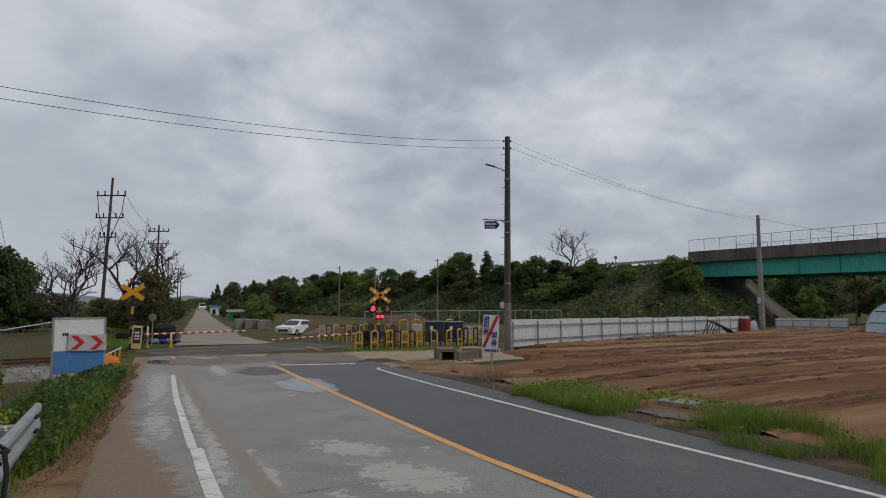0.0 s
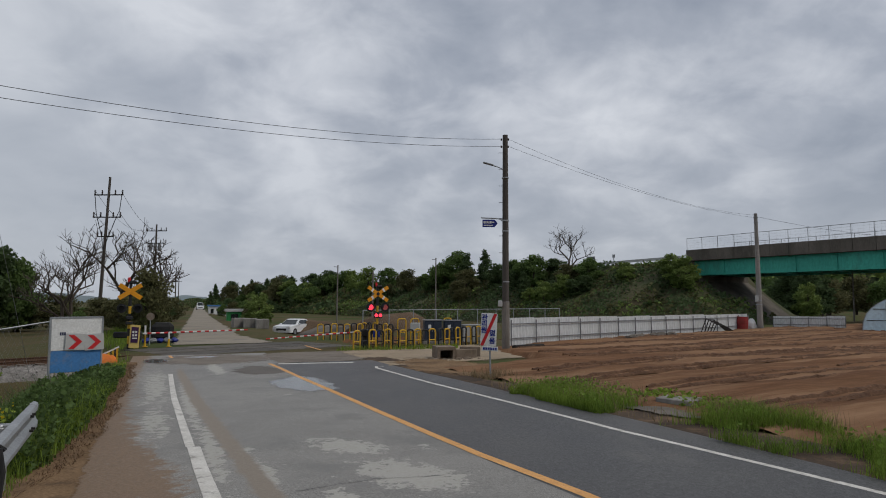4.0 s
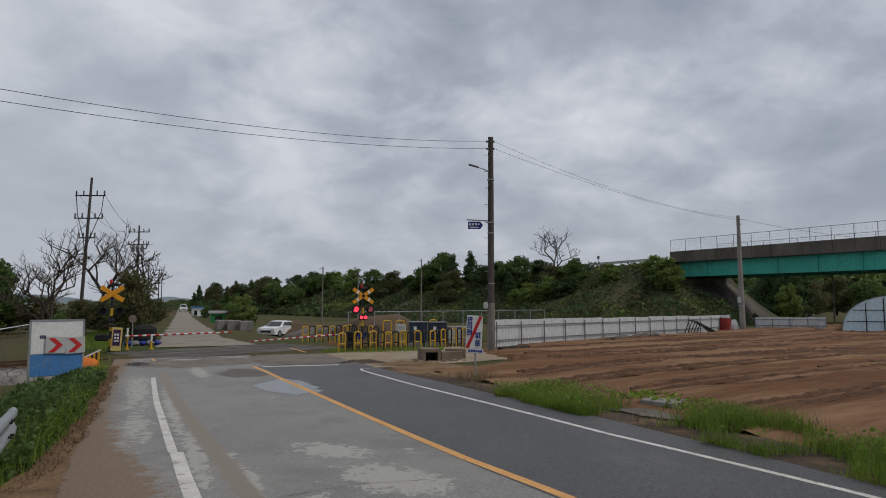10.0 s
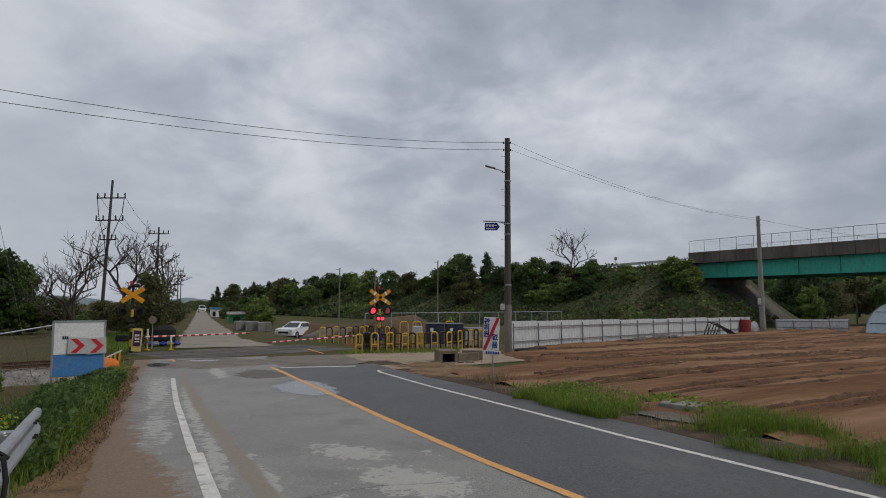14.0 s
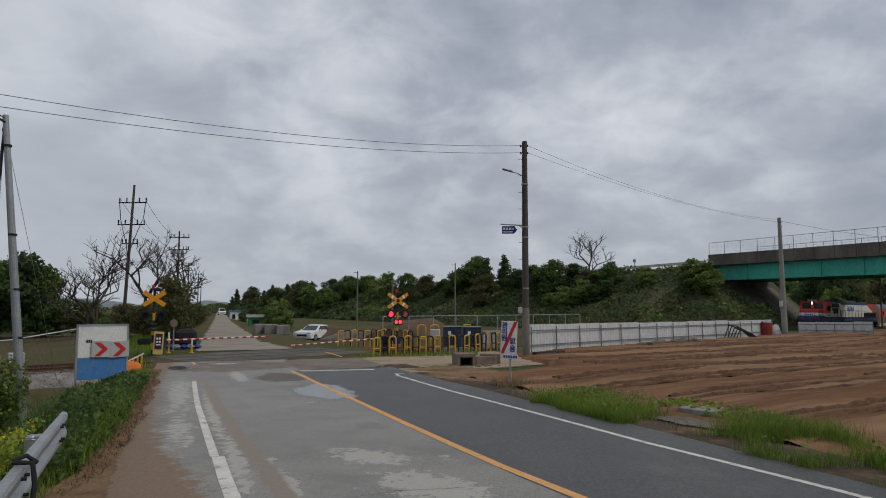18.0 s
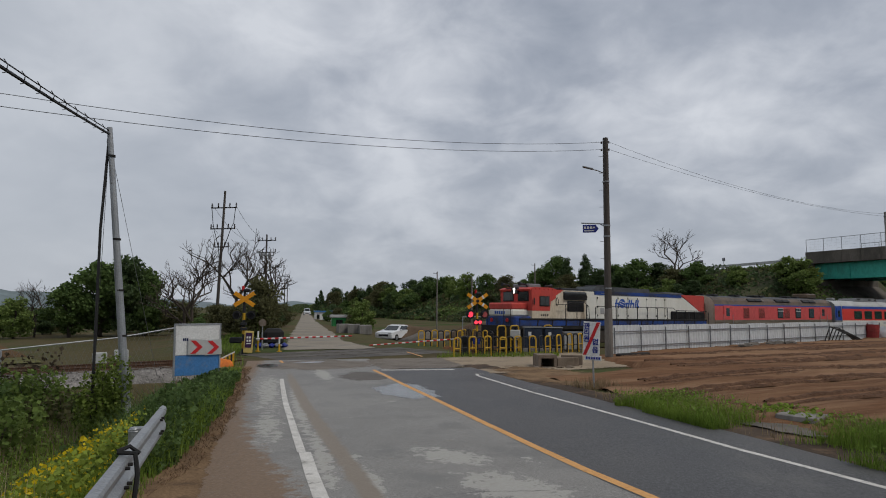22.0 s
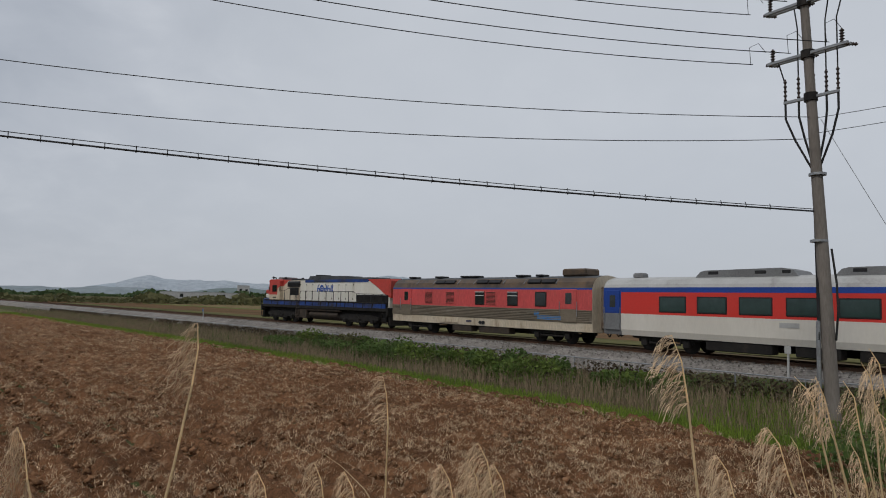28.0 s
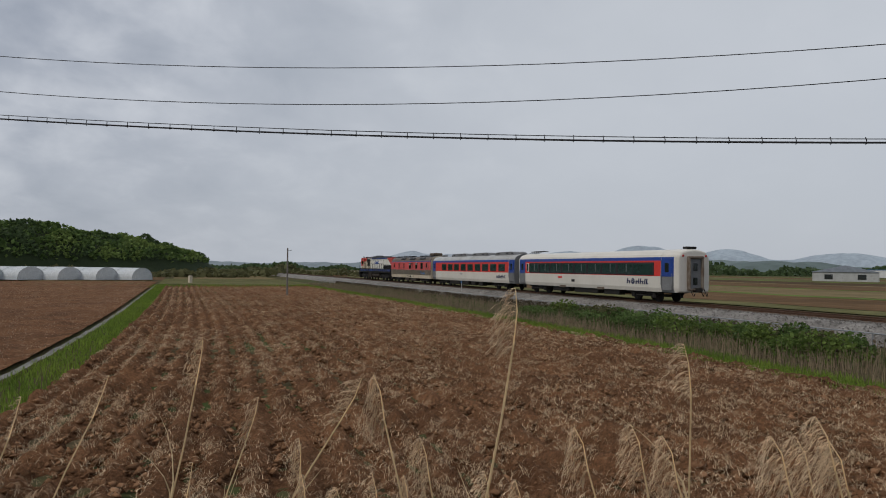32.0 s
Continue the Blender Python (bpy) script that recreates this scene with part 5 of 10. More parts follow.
def red_coach():
    th = thing("passenger_coach", "red, white and blue passenger coach with nine square windows", "railway coach")
    L, D = 11.4, 10.25
    shell(th, "body", -D, D, COACH_RING, [0, 0, 1, 2, 3, 3, 3, 3], [M_CWHITE, M_CRED, M_CBLUE, M_CGREY], label="white lower side with red window band")
    ring = [(x * (.97 if x else 0), z) for x, z in COACH_RING]
    for a, b in ((D, L), (-L, -D)):
        shell(th, "vestibule", a, b, ring, [0, 0, 1, 1, 2, 2, 2, 2], [M_DGREY, M_CBLUE, M_CGREY], label="blue vestibule end")
    for e in (-1, 1):
        x = e * 1.455
        for i in range(9):
            side_window(th, -8.7 + 2.0 * i, 2.3, 1.46, .78, x, M_BLACK, M_PANE_GREEN)
        for q in (1, -1):
            side_door(th, q * 10.8, e * 1.425, .95, 2.98, .86, M_CBLUE, M_DGREY, 1.8)
        s = Shape()
        s.box((e * 1.466, 1.9, 1.55), (.008, .8, .2))
        part("notice_plate", s, M_CGREY, th)
        s = Shape()
        s.box((e * 1.467, -5.9, 1.72), (.012, 23 * 0 + .3, .04))
        part("drain", s, M_DGREY, th)
        bar_logo(th, -7.5, -9.7, 1.2, 1.55, x + e * .012, M_LOGO_DK)
    for y0, y1 in ((6.5, 1.8), (.4, -4.3), (-5.7, -10.2)):
        s = Shape()
        slab(s, [(y0, 3.6), (y0 - .25, 3.86), (y0 - .5, 3.92), (y1 + .7, 3.97), (y1 + .2, 3.85), (y1, 3.6)], -.78, .78)
        pod = part("roof_air_conditioner", s, M_DGREY, th, "grey roof air-conditioner pod")
        for q, w in ((y0 - .9, .5), (y1 + 1.6, .5), (y1 + .5, .35)):
            for e in (-1, 1):
                v = Shape()
                v.box((e * .78, q, 3.8), (.03, w, .14), bev=.01)
                part("vent", v, M_BLACK, pod)
    s = Shape()
    s.box((-.3, 9.9, 3.75), (.6, .6, .3), bev=.08)
    s.box((-.3, -11.0, 3.72), (.5, .5, .26), bev=.08)
    part("roof_vent", s, M_DGREY, th)
    bogie(th, 7.9, (-1.15, 1.15), .43)
    bogie(th, -7.9, (-1.15, 1.15), .43)
    for y, ln in ((4.2, 3.0), (.9, 1.7), (-1.2, 1.2), (-3.3, 1.0)):
        for e in (-1, 1):
            s = Shape()
            s.box((e * 1.0, y, .5), (.62, ln, .46), bev=.04)
            part("equipment_box", s, M_STEEL_DK, th)
    coach_ends(th, L, 0)
    return th


def white_coach():
    th = thing("passenger_coach", "white end coach with one long dark window band", "railway coach")
    L, D = 11.35, 9.75
    shell(th, "body", -D, D, COACH_RING, [0, 0, 1, 2, 3, 3, 3, 3], [M_CWHITE, M_CRED, M_CBLUE, M_CWHITE], label="white lower side with red and blue stripes")
    ring = [(x * (.975 if x else 0), z) for x, z in COACH_RING]
    for a, b in ((D, L - .35), (-L + .35, -D)):
        shell(th, "vestibule", a, b, ring, [0, 0, 1, 1, 2, 2, 2, 2], [M_DGREY, M_CBLUE, M_CWHITE], label="blue and grey vestibule")
    for e in (1, -1):
        # rounded white end
        s = Shape()
        half = [(x * .975, z) for x, z in COACH_RING]
        full = half + [(-x, z) for x, z in half[::-1][1:]]
        loops = []
        for q, f in ((L - .35, 1.0), (L - .16, .97), (L - .03, .9), (L, .82)):
            loops.append([Vector((x * f, e * q, 2.1 + (z - 2.1) * (1 - (1 - f) * .6))) for x, z in full])
        if e < 0:
            loops = loops[::-1]
        s.loft(loops)
        part("end_panel", s, M_CWHITE, th, "rounded off-white coach end")
    for e in (-1, 1):
        x = e * 1.458
        s = Shape()
        s.box((x, -.1, 2.3), (.04, 17.9, .92), bev=.04)
        band = part("window_band", s, M_BLACK, th, "continuous black window band")
        for i in range(9):
            p = Shape()
            w = 1.72 if i else 2.2
            p.box((x + e * .012, -7.75 + i * 1.98 + (0 if i else -.05), 2.3), (.04, w, .74), bev=.03)
            part("pane", p, M_PANE_GREEN, band)
            if i:
                c = Shape()
                c.box((x + e * .026, -7.75 + i * 1.98 - .2, 2.36), (.03, .07, .6))
                part("window_bar", c, M_DGREY, band)
        side_window(th, 9.25, 2.35, .42, .8, x, M_CWHITE, M_PANE_GREEN)
        for q in (1, -1):
            side_door(th, q * 10.35, e * 1.432, .85, 3.0, .98, M_CBLUE, M_DGREY, 1.78)
        bar_logo(th, -6.0, -8.6, 1.22, 1.6, x + e * .012, M_LOGO_DK)
        s = Shape()
        s.box((x + e * .006, 3.4, 1.52), (.012, .7, .16))
        part("notice_plate", s, M_CRED, th)
        s = Shape()
        s.box((x + e * .006, 1.3, 1.28), (.012, .5, .2))
        part("notice_plate", s, M_STEEL_DK, th)
        for y in (-2.6, 3.0):
            s = Shape()
            s.box((e * 1.40, y, .76), (.1, .9, .2), bev=.02)
            part("skirt_hatch", s, M_GANG, th)
    s = Shape()
    for i in range(5):
        s.tube([(-.6, 10.6 - i * .45, 3.66), (-.2, 10.3 - i * .45, 3.9), (.4, 10.4 - i * .45, 3.86)], .03, 5)
    s.tube([(-.3, 10.7, 3.86), (-.3, 8.5, 3.86)], .03, 5)
    part("roof_pipework", s, M_STEEL_DK, th)
    s = Shape()
    s.box((0, -10.9, 3.76), (.8, .5, .16), bev=.04)
    part("roof_vent", s, M_STEEL_DK, th)
    bogie(th, 7.6, (-1.15, 1.15), .43)
    bogie(th, -7.6, (-1.15, 1.15), .43)
    for y, ln in ((3.6, 2.6), (-.3, 3.4), (-3.8, 2.0)):
        for e in (-1, 1):
            s = Shape()
            s.box((e * .95, y, .52), (.6, ln, .38), bev=.04)
            part("equipment_box", s, M_STEEL_DK, th)
    for e in (-1, 1):
        for q in (-1, 1):
            s = Shape()
            s.box((e * .95, q * 11.38, 3.2), (.14, .06, .14), bev=.02)
            part("tail_lamp", s, M_SIGNRED, th)
    coach_ends(th, L + .02, 0)
    return th


TRAIN = [(locomotive(), 10.49, 20.98), (generator_van(), 30.215, 18.47), (red_coach(), 51.2, 23.5), (white_coach(), 74.7, 23.5)]

# ---- crossing, posts, fences, bridge ----
FACE = math.degrees(math.atan2(-UX, UY))


def at(x, y, z=None, rz=FACE):
    return pose(x, y, float(ground_z(x, y)) if z is None else z, 0, 0, rz)


def text_shape(body, size, m, depth=.004):
    cu = bpy.data.curves.new("lettering", "FONT")
    cu.body, cu.size, cu.align_x, cu.align_y, cu.extrude = body, size, "CENTER", "CENTER", depth
    cu.offset = size * .03
    ob = bpy.data.objects.new("lettering", cu)
    scene.collection.objects.link(ob)
    bpy.context.view_layer.update()
    me = bpy.data.meshes.new_from_object(ob.evaluated_get(bpy.context.evaluated_depsgraph_get()))
    bpy.data.objects.remove(ob)
    me.transform(m)
    return me


def letters(parent, body, size, m, material):
    me = text_shape(body, size, m)
    me.materials.clear()
    me.materials.append(material)
    return part("lettering", me, None, parent)


UPRIGHT = Matrix.Rotation(radians(90), 4, "X")


def striped_post(parent, z0, z1, r, step_=.3):
    n = max(1, round((z1 - z0) / step_))
    for i in range(n):
        s = Shape()
        a, b = z0 + (z1 - z0) * i / n, z0 + (z1 - z0) * (i + 1) / n
        s.tube([(0, 0, a), (0, 0, b)], r, 12)
        part("post_band", s, M_YELLOW if i % 2 else M_BLACK, parent)


def crossbuck(parent, z, half, rise, lit):
    for e in (-1, 1):
        s = Shape()
        ang = math.atan2(rise, half)
        s.box((0, -.09 - .012 * (e > 0), z), (2 * math.hypot(half, rise), .02, .17), Matrix.Rotation(-e * ang, 3, "Y"), bev=.005)
        part("crossbuck_arm", s, M_AMBER, parent, "amber crossbuck board")
    if lit:
        for e in (-1, 1):
            for f in (-1, 1):
                s = Shape()
                s.box((e * half * .55, -.12, z + f * rise * .55), (.09, .01, .17), Matrix.Rotation(-e * f * math.atan2(rise, half), 3, "Y"))
                part("reflector", s, M_WPAINT, parent)
        s = Shape()
        s.tube([(0, -.13, z), (0, -.1, z)], .08, 12)
        part("crossbuck_boss", s, M_BLACK, parent)


def warning_lamp(parent, x, z, r, lens):
    s = Shape()
    s.tube([(x, -.08, z), (x, -.1, z)], r, 22)
    s.tube([(x, -.1, z), (x, .16, z)], [r * .62, r * .5], 14)
    b = part("lamp_backboard", s, M_BLACK, parent, "round black lamp board")
    s = Shape()
    s.tube([(x, -.125, z), (x, -.12, z), (x, -.1, z)], [r * .3, r * .58, r * .62], 18)
    part("lens", s, lens, b)
    h = Shape()
    ring = []
    for q in (-.3, -.1):
        ring.append([Vector((x + r * .66 * math.cos(t), q if i in (0, 8) else q, z + r * .66 * math.sin(t))) for i, t in enumerate(np.linspace(-.3, 3.44, 9))])
    h.loft(ring, cap=False, closed=False)
    part("hood", h, M_BLACK, b)


def beyond(x, y, k=1.25, eye=2.02):
    """A spot on the far side of the line, k times as far from the road's near end, for things larger by as much."""
    return Matrix.Translation((x * k, y * k, eye + (RAIL_Z - eye) * k)) @ pose(0, 0, 0, 0, 0, FACE) @ Matrix.Scale(k, 4)


def crossing_signal(m, near):
    th = thing("crossing_signal", "yellow and black level-crossing signal with amber crossbuck and " + ("dark lamps" if near else "lit red lamps"), "crossing signal", m, "level-crossing signals")
    striped_post(th, .35 if near else -.3, 2.35, .06)
    s = Shape()
    s.tube([(0, 0, 2.35), (0, 0, 3.0)], .05, 10)
    part("post_top", s, M_BLACK, th)
    s = Shape()
    s.tube([(-.06, 0, 2.98), (-.06, 0, 3.02), (-.06, 0, 3.14), (-.06, 0, 3.17)], [.05, .055, .05, .02], 12)
    part("beacon", s, M_SIGNRED, th, "red beacon")
    s = Shape()
    s.box((.08, 0, 2.98), (.26, .2, .14), bev=.04)
    part("bell", s, M_BLACK, th)
    f = .78 if near else 1.0
    crossbuck(th, 2.62, .5 * f, .33 * f, not near)
    s = Shape()
    s.box((0, .02, 2.0), (.86 * f, .06, .06))
    part("lamp_bracket", s, M_BLACK, th)
    for e in (-1, 1):
        warning_lamp(th, e * .36 * f, 1.98, .22 * f, M_BLACK if near else (M_LENS_ON if e < 0 else M_LENS_DIM))
    if not near:
        s = Shape()
        s.box((0, -.1, 1.6), (.4, .12, .26), bev=.02)
        bx = part("direction_lamp", s, M_BLACK, th)
        for e in (-1, 1):
            s = Shape()
            s.tube([(e * .1, -.18, 1.6), (e * .1, -.16, 1.6)], .085, 14)
            part("lens", s, M_LENS_ON, bx, "lit red lamp")
        s = Shape()
        s.box((-.06, -.09, .72), (.36, .02, .32), bev=.004)
        part("blue_plate", s, M_SIGNBLUE, th)
    else:
        for z in (1.62, 1.42):
            s = Shape()
            s.box((0, -.07, z), (.26, .1, .12), bev=.02)
            part("speaker", s, M_BLACK, th)
    return th


crossing_signal(beyond(-13.0, 24.8), True)
crossing_signal(at(-4.37, 31.5), False)


def striped_guard(m):
    """A low slanted guard plate painted in yellow and black stripes."""
    th = thing("striped_guard", "low slanted guard plate with yellow and black stripes", "guard plate", m)
    for i in range(7):
        s = Shape()
        w = .5 / 7
        a, b = -.25 + i * w, -.25 + (i + 1) * w
        s.prism([(a, -.1), (b, -.1), (b, .42 + b * .5), (a, .42 + a * .5)], UPRIGHT, .04)
        part("stripe", s, M_BLACK if i % 2 else M_YELLOW, th)
    s = Shape()
    s.box((0, .0, .45), (.62, .05, .05), Matrix.Rotation(-.46, 3, "Y"))
    part("top_rail", s, M_WPAINT, th)
    return th


def barrier(m, side, ln, zt, droop, base_label, foot):
    """A lowered red and white barrier: pedestal, black motor, arm."""
    th = thing("crossing_barrier", base_label, "barrier", m, "level-crossing barriers")
    s = Shape()
    s.box((0, 0, (foot + zt) / 2 - .1), (.3, .3, zt - foot), bev=.03)
    part("pedestal", s, M_BLACK, th)
    s = Shape()
    s.box((0, 0, zt - .05), (.42, .46, .36), bev=.05)
    part("motor_housing", s, M_BLACK, th, "black barrier motor")
    s = Shape()
    s.box((-side * .55, 0, zt), (.5, .18, .24), bev=.04)
    part("counterweight", s, M_BLACK, th)
    n = 26
    for i in range(n):
        s = Shape()
        a, b = .25 + (ln - .25) * i / n, .25 + (ln - .25) * (i + 1) / n
        s.tube([(side * a, 0, zt + .03 - droop * a / ln), (side * b, 0, zt + .03 - droop * b / ln)], .036 - .01 * i / n, 8)
        part("arm_band", s, M_SIGNRED if i % 2 else M_WPAINT, th)
    return th


barrier(beyond(-12.95, 25.25), 1, 4.2, .95, -.1, "lowered red and white crossing barrier beyond the line", .4)
barrier(at(-5.0, 31.9), -1, 4.7, .78, .28, "lowered red and white crossing barrier near the yellow railings", -.1)
striped_guard(at(-13.42, 24.35))

# framed notice on the left post
th_ = thing("notice_board", "yellow-framed purple notice board standing by the crossing signal", "notice board", beyond(-12.78, 24.75) @ Matrix.Translation((0, 0, .12)) @ Matrix.Diagonal((.66, 1, .8, 1)))
s_ = Shape()
s_.box((.05, 0, .98), (.54, .05, 1.1), Matrix.Rotation(.06, 3, "Y"), bev=.01)
part("frame", s_, mat("pale_yellow_frame_paint", (.58, .44, .14), (.5, .37, .12), rough=.5), th_, "pale yellow frame")
s_ = Shape()
s_.box((.05, -.03, 1.06), (.38, .02, .74), Matrix.Rotation(.06, 3, "Y"))
part("panel", s_, mat("deep_purple_panel", (.045, .015, .06), rough=.5, bump=0), th_)
for i in range(4):
    s_ = Shape()
    s_.box((.05 + (i % 2) * .14 - .07, -.045, 1.2 - .16 * (i // 2)), (.1, .006, .1))
    part("writing_bar", s_, M_WPAINT, th_)
s_ = Shape()
s_.box((.05, -.047, .9), (.26, .006, .05))
part("writing_bar", s_, M_WPAINT, th_)
s_ = Shape()
s_.tube([(.05, .04, .4), (.05, .04, .6)], .04, 8)
part("post", s_, M_YELLOW, th_)

# tarpaulin heap, yellow posts
s_ = Shape()
s_.blob((0, 0, .22), (.62, .5, .4), 3, .45, 3)
lone("tarpaulin", s_, M_ORANGE_TARP, "crumpled orange tarpaulin heap beside the barrier stand", "tarpaulin", m=at(-13.55, 23.6), smooth=True)
for x, y, h in ((-15.9, 31.9, 1.05), (-14.8, 32.1, .72)):
    th_ = thing("delineator_post", "short yellow and white road delineator post", "post", at(x, y), "delineator posts")
    s_ = Shape()
    s_.tube([(0, 0, 0), (0, 0, .04), (0, 0, .05), (0, 0, h * .55)], [.13, .13, .055, .05], 10)
    part("lower_tube", s_, M_YELLOW, th_)
    s_ = Shape()
    s_.tube([(0, 0, h * .55), (0, 0, h)], .045, 10)
    part("upper_tube", s_, M_WPAINT, th_)

# yellow and black tubular railings
def hoop(m, w, h, material, name, mid=True):
    th = thing("railing_hoop", f"{name} painted steel hoop railing beside the crossing", "railing", m, "yellow and black hoop railings")
    s = Shape()
    r = .12
    s.tube([(-w / 2, 0, -.1), (-w / 2, 0, h - r), (-w / 2 + r * .3, 0, h - r * .3), (-w / 2 + r, 0, h), (w / 2 - r, 0, h), (w / 2 - r * .3, 0, h - r * .3), (w / 2, 0, h - r), (w / 2, 0, -.1)], .04, 8)
    part("hoop", s, material, th)
    if mid:
        s = Shape()
        s.tube([(-w / 2, 0, h * .42), (w / 2, 0, h * .42)], .03, 8)
        part("cross_rail", s, material, th)
    return th


def hoop_row(x0, y0, x1, y1, n, h, first=0, rnd=1):
    d = math.degrees(math.atan2(y1 - y0, x1 - x0))
    w = math.hypot(x1 - x0, y1 - y0) / n
    rg = random.Random(rnd)
    for i in range(n):
        t = (i + .5) / n
        k = (i + first) % 2
        hoop(pose(x0 + (x1 - x0) * t, y0 + (y1 - y0) * t, RAIL_Z, rg.uniform(-3, 3), 0, d + rg.uniform(-6, 6)), w * .86, h * rg.uniform(.95, 1.04), M_YELLOW if k else M_BLACK, "yellow" if k else "black")


hoop_row(-5.4, 30.7, -1.6, 32.6, 11, .92, 1, 2)
hoop_row(-1.5, 33.0, 1.0, 36.6, 9, .92, 0, 3)
hoop_row(-9.0, 39.0, -6.1, 40.6, 8, .9, 1, 4)
hoop_row(-6.2, 38.2, -4.2, 37.0, 6, 1.0, 1, 5)
for x, y in ((-3.7, 36.6), (-3.0, 36.9), (-1.2, 38.2)):
    hoop(pose(x, y, RAIL_Z, 0, 0, 30), .5, 1.3, M_YELLOW, "tall yellow")

# cabinets behind the railings
for x, y, w, h in ((-1.95, 35.9, .95, 1.08), (-.9, 36.2, .95, 1.06)):
    th_ = thing("signal_cabinet", "dark navy steel signal cabinet on a concrete base", "cabinet", pose(x, y, RAIL_Z, 0, 0, 12), "signal cabinets")
    s_ = Shape()
    s_.box((0, 0, .05), (w + .1, .7, .2), bev=.02)
    part("base", s_, M_CONC, th_)
    s_ = Shape()
    s_.box((0, 0, .15 + h / 2), (w, .6, h), bev=.03)
    part("body", s_, M_NAVY, th_)
    s_ = Shape()
    s_.box((0, 0, .17 + h), (w + .08, .7, .06), bev=.02)
    part("roof", s_, M_DGREY, th_)
    for e in (-1, 1):
        s_ = Shape()
        s_.box((e * w * .245, -.31, .15 + h * .5), (w * .46, .03, h * .9), bev=.01)
        d_ = part("door", s_, M_NAVY, th_)
        s_ = Shape()
        s_.box((e * .05, -.34, .15 + h * .52), (.02, .03, .16))
        part("handle", s_, M_STEEL, d_)
    s_ = Shape()
    s_.box((-.2, -.33, h * .85), (.16, .01, .2))
    part("notice", s_, M_WPAINT, th_)
th_ = thing("relay_box", "small pale grey relay box on a post", "relay box", pose(-2.75, 34.2, RAIL_Z))
s_ = Shape()
s_.box((0, 0, .95), (.5, .35, .42), bev=.03)
part("body", s_, M_CGREY, th_)
s_ = Shape()
s_.tube([(0, 0, -.1), (0, 0, .8)], .06, 8)
part("post", s_, M_STEEL, th_)
th_ = thing("relay_box", "low pale grey relay box among the railings", "relay box", pose(.15, 36.4, RAIL_Z, 0, 0, 10))
s_ = Shape()
s_.box((0, 0, .5), (1.0, .5, .9), bev=.04)
part("body", s_, M_CGREY, th_)
s_ = Shape()
s_.box((0, 0, .98), (1.08, .58, .06), bev=.02)
part("lid", s_, M_STEEL, th_)


# ---- fences ----
M_MESH = mat("chain_link_wire", (.22, .22, .215), (.16, .155, .15), rough=.5, metal=.6, bump=0)


def link_fence(name, label, pts, post_every, pitch, group="", wire=.006):
    """A chain-link fence along points (x, y, z of foot, z of top rail)."""
    th = thing(name, label, "fence", group=group)
    P = [Vector(p[:2]) for p in pts]
    acc = [0.0]
    for p, q in zip(P, P[1:]):
        acc.append(acc[-1] + (q - p).length)

    def sample(t):
        return tuple(float(np.interp(t, acc, [p[k] for p in pts])) for k in range(4))

    n = max(1, round(acc[-1] / post_every))
    for i in range(n + 1):
        x, y, z0, z1 = sample(acc[-1] * i / n)
        s = Shape()
        s.tube([(x, y, z0 - .2), (x, y, z1 + .02)], .032, 8)
        part("post", s, M_STEEL, th)
        if i < n:
            s = Shape()
            s.tube([(lambda q: (q[0], q[1], q[3]))(sample(acc[-1] * (i + f / 4) / n)) for f in range(5)], .025, 8)
            part("top_rail", s, M_STEEL, th)
    s = Shape()
    m = int(acc[-1] / pitch)
    for i in range(m):
        for e in (-1, 1):
            a, b = sample(acc[-1] * i / m), sample(min(acc[-1], max(0, acc[-1] * i / m + e * 1.1)))
            p, q = Vector((a[0], a[1], a[2])), Vector((b[0], b[1], b[3]))
            d = Vector((0, 0, wire))
            s.add([p - d, p + d, q + d, q - d], [(0, 1, 2, 3)])
    tagged(part("mesh", s, M_MESH, th, "galvanised chain-link mesh"), kind="stuff")
    return th


prof_ = [(-6.6, 1.3), (-4.7, 1.0), (-1.2, .7), (1.3, .2), (4, -.25), (7.7, -.45), (17, -.52), (34, -.58), (60, -.66), (100, -.7), (150, -.75)]
pts_ = []
for s, zt in prof_:
    x, y, h = line(s, -4.8)
    pts_.append((x, y, min(float(ground_z(x, y)), zt - .9), zt))
link_fence("line_fence", "sagging galvanised chain-link fence beside the line", pts_, 2.6, .16)
link_fence("yard_fence", "grey chain-link fence beyond the line", [(-6.8, 42.3, -.3, 1.42), (-2.5, 46.7, -.3, 1.42), (1.6, 51.0, -.3, 1.42), (8, 58, -.3, 1.42)], 2.2, .2)

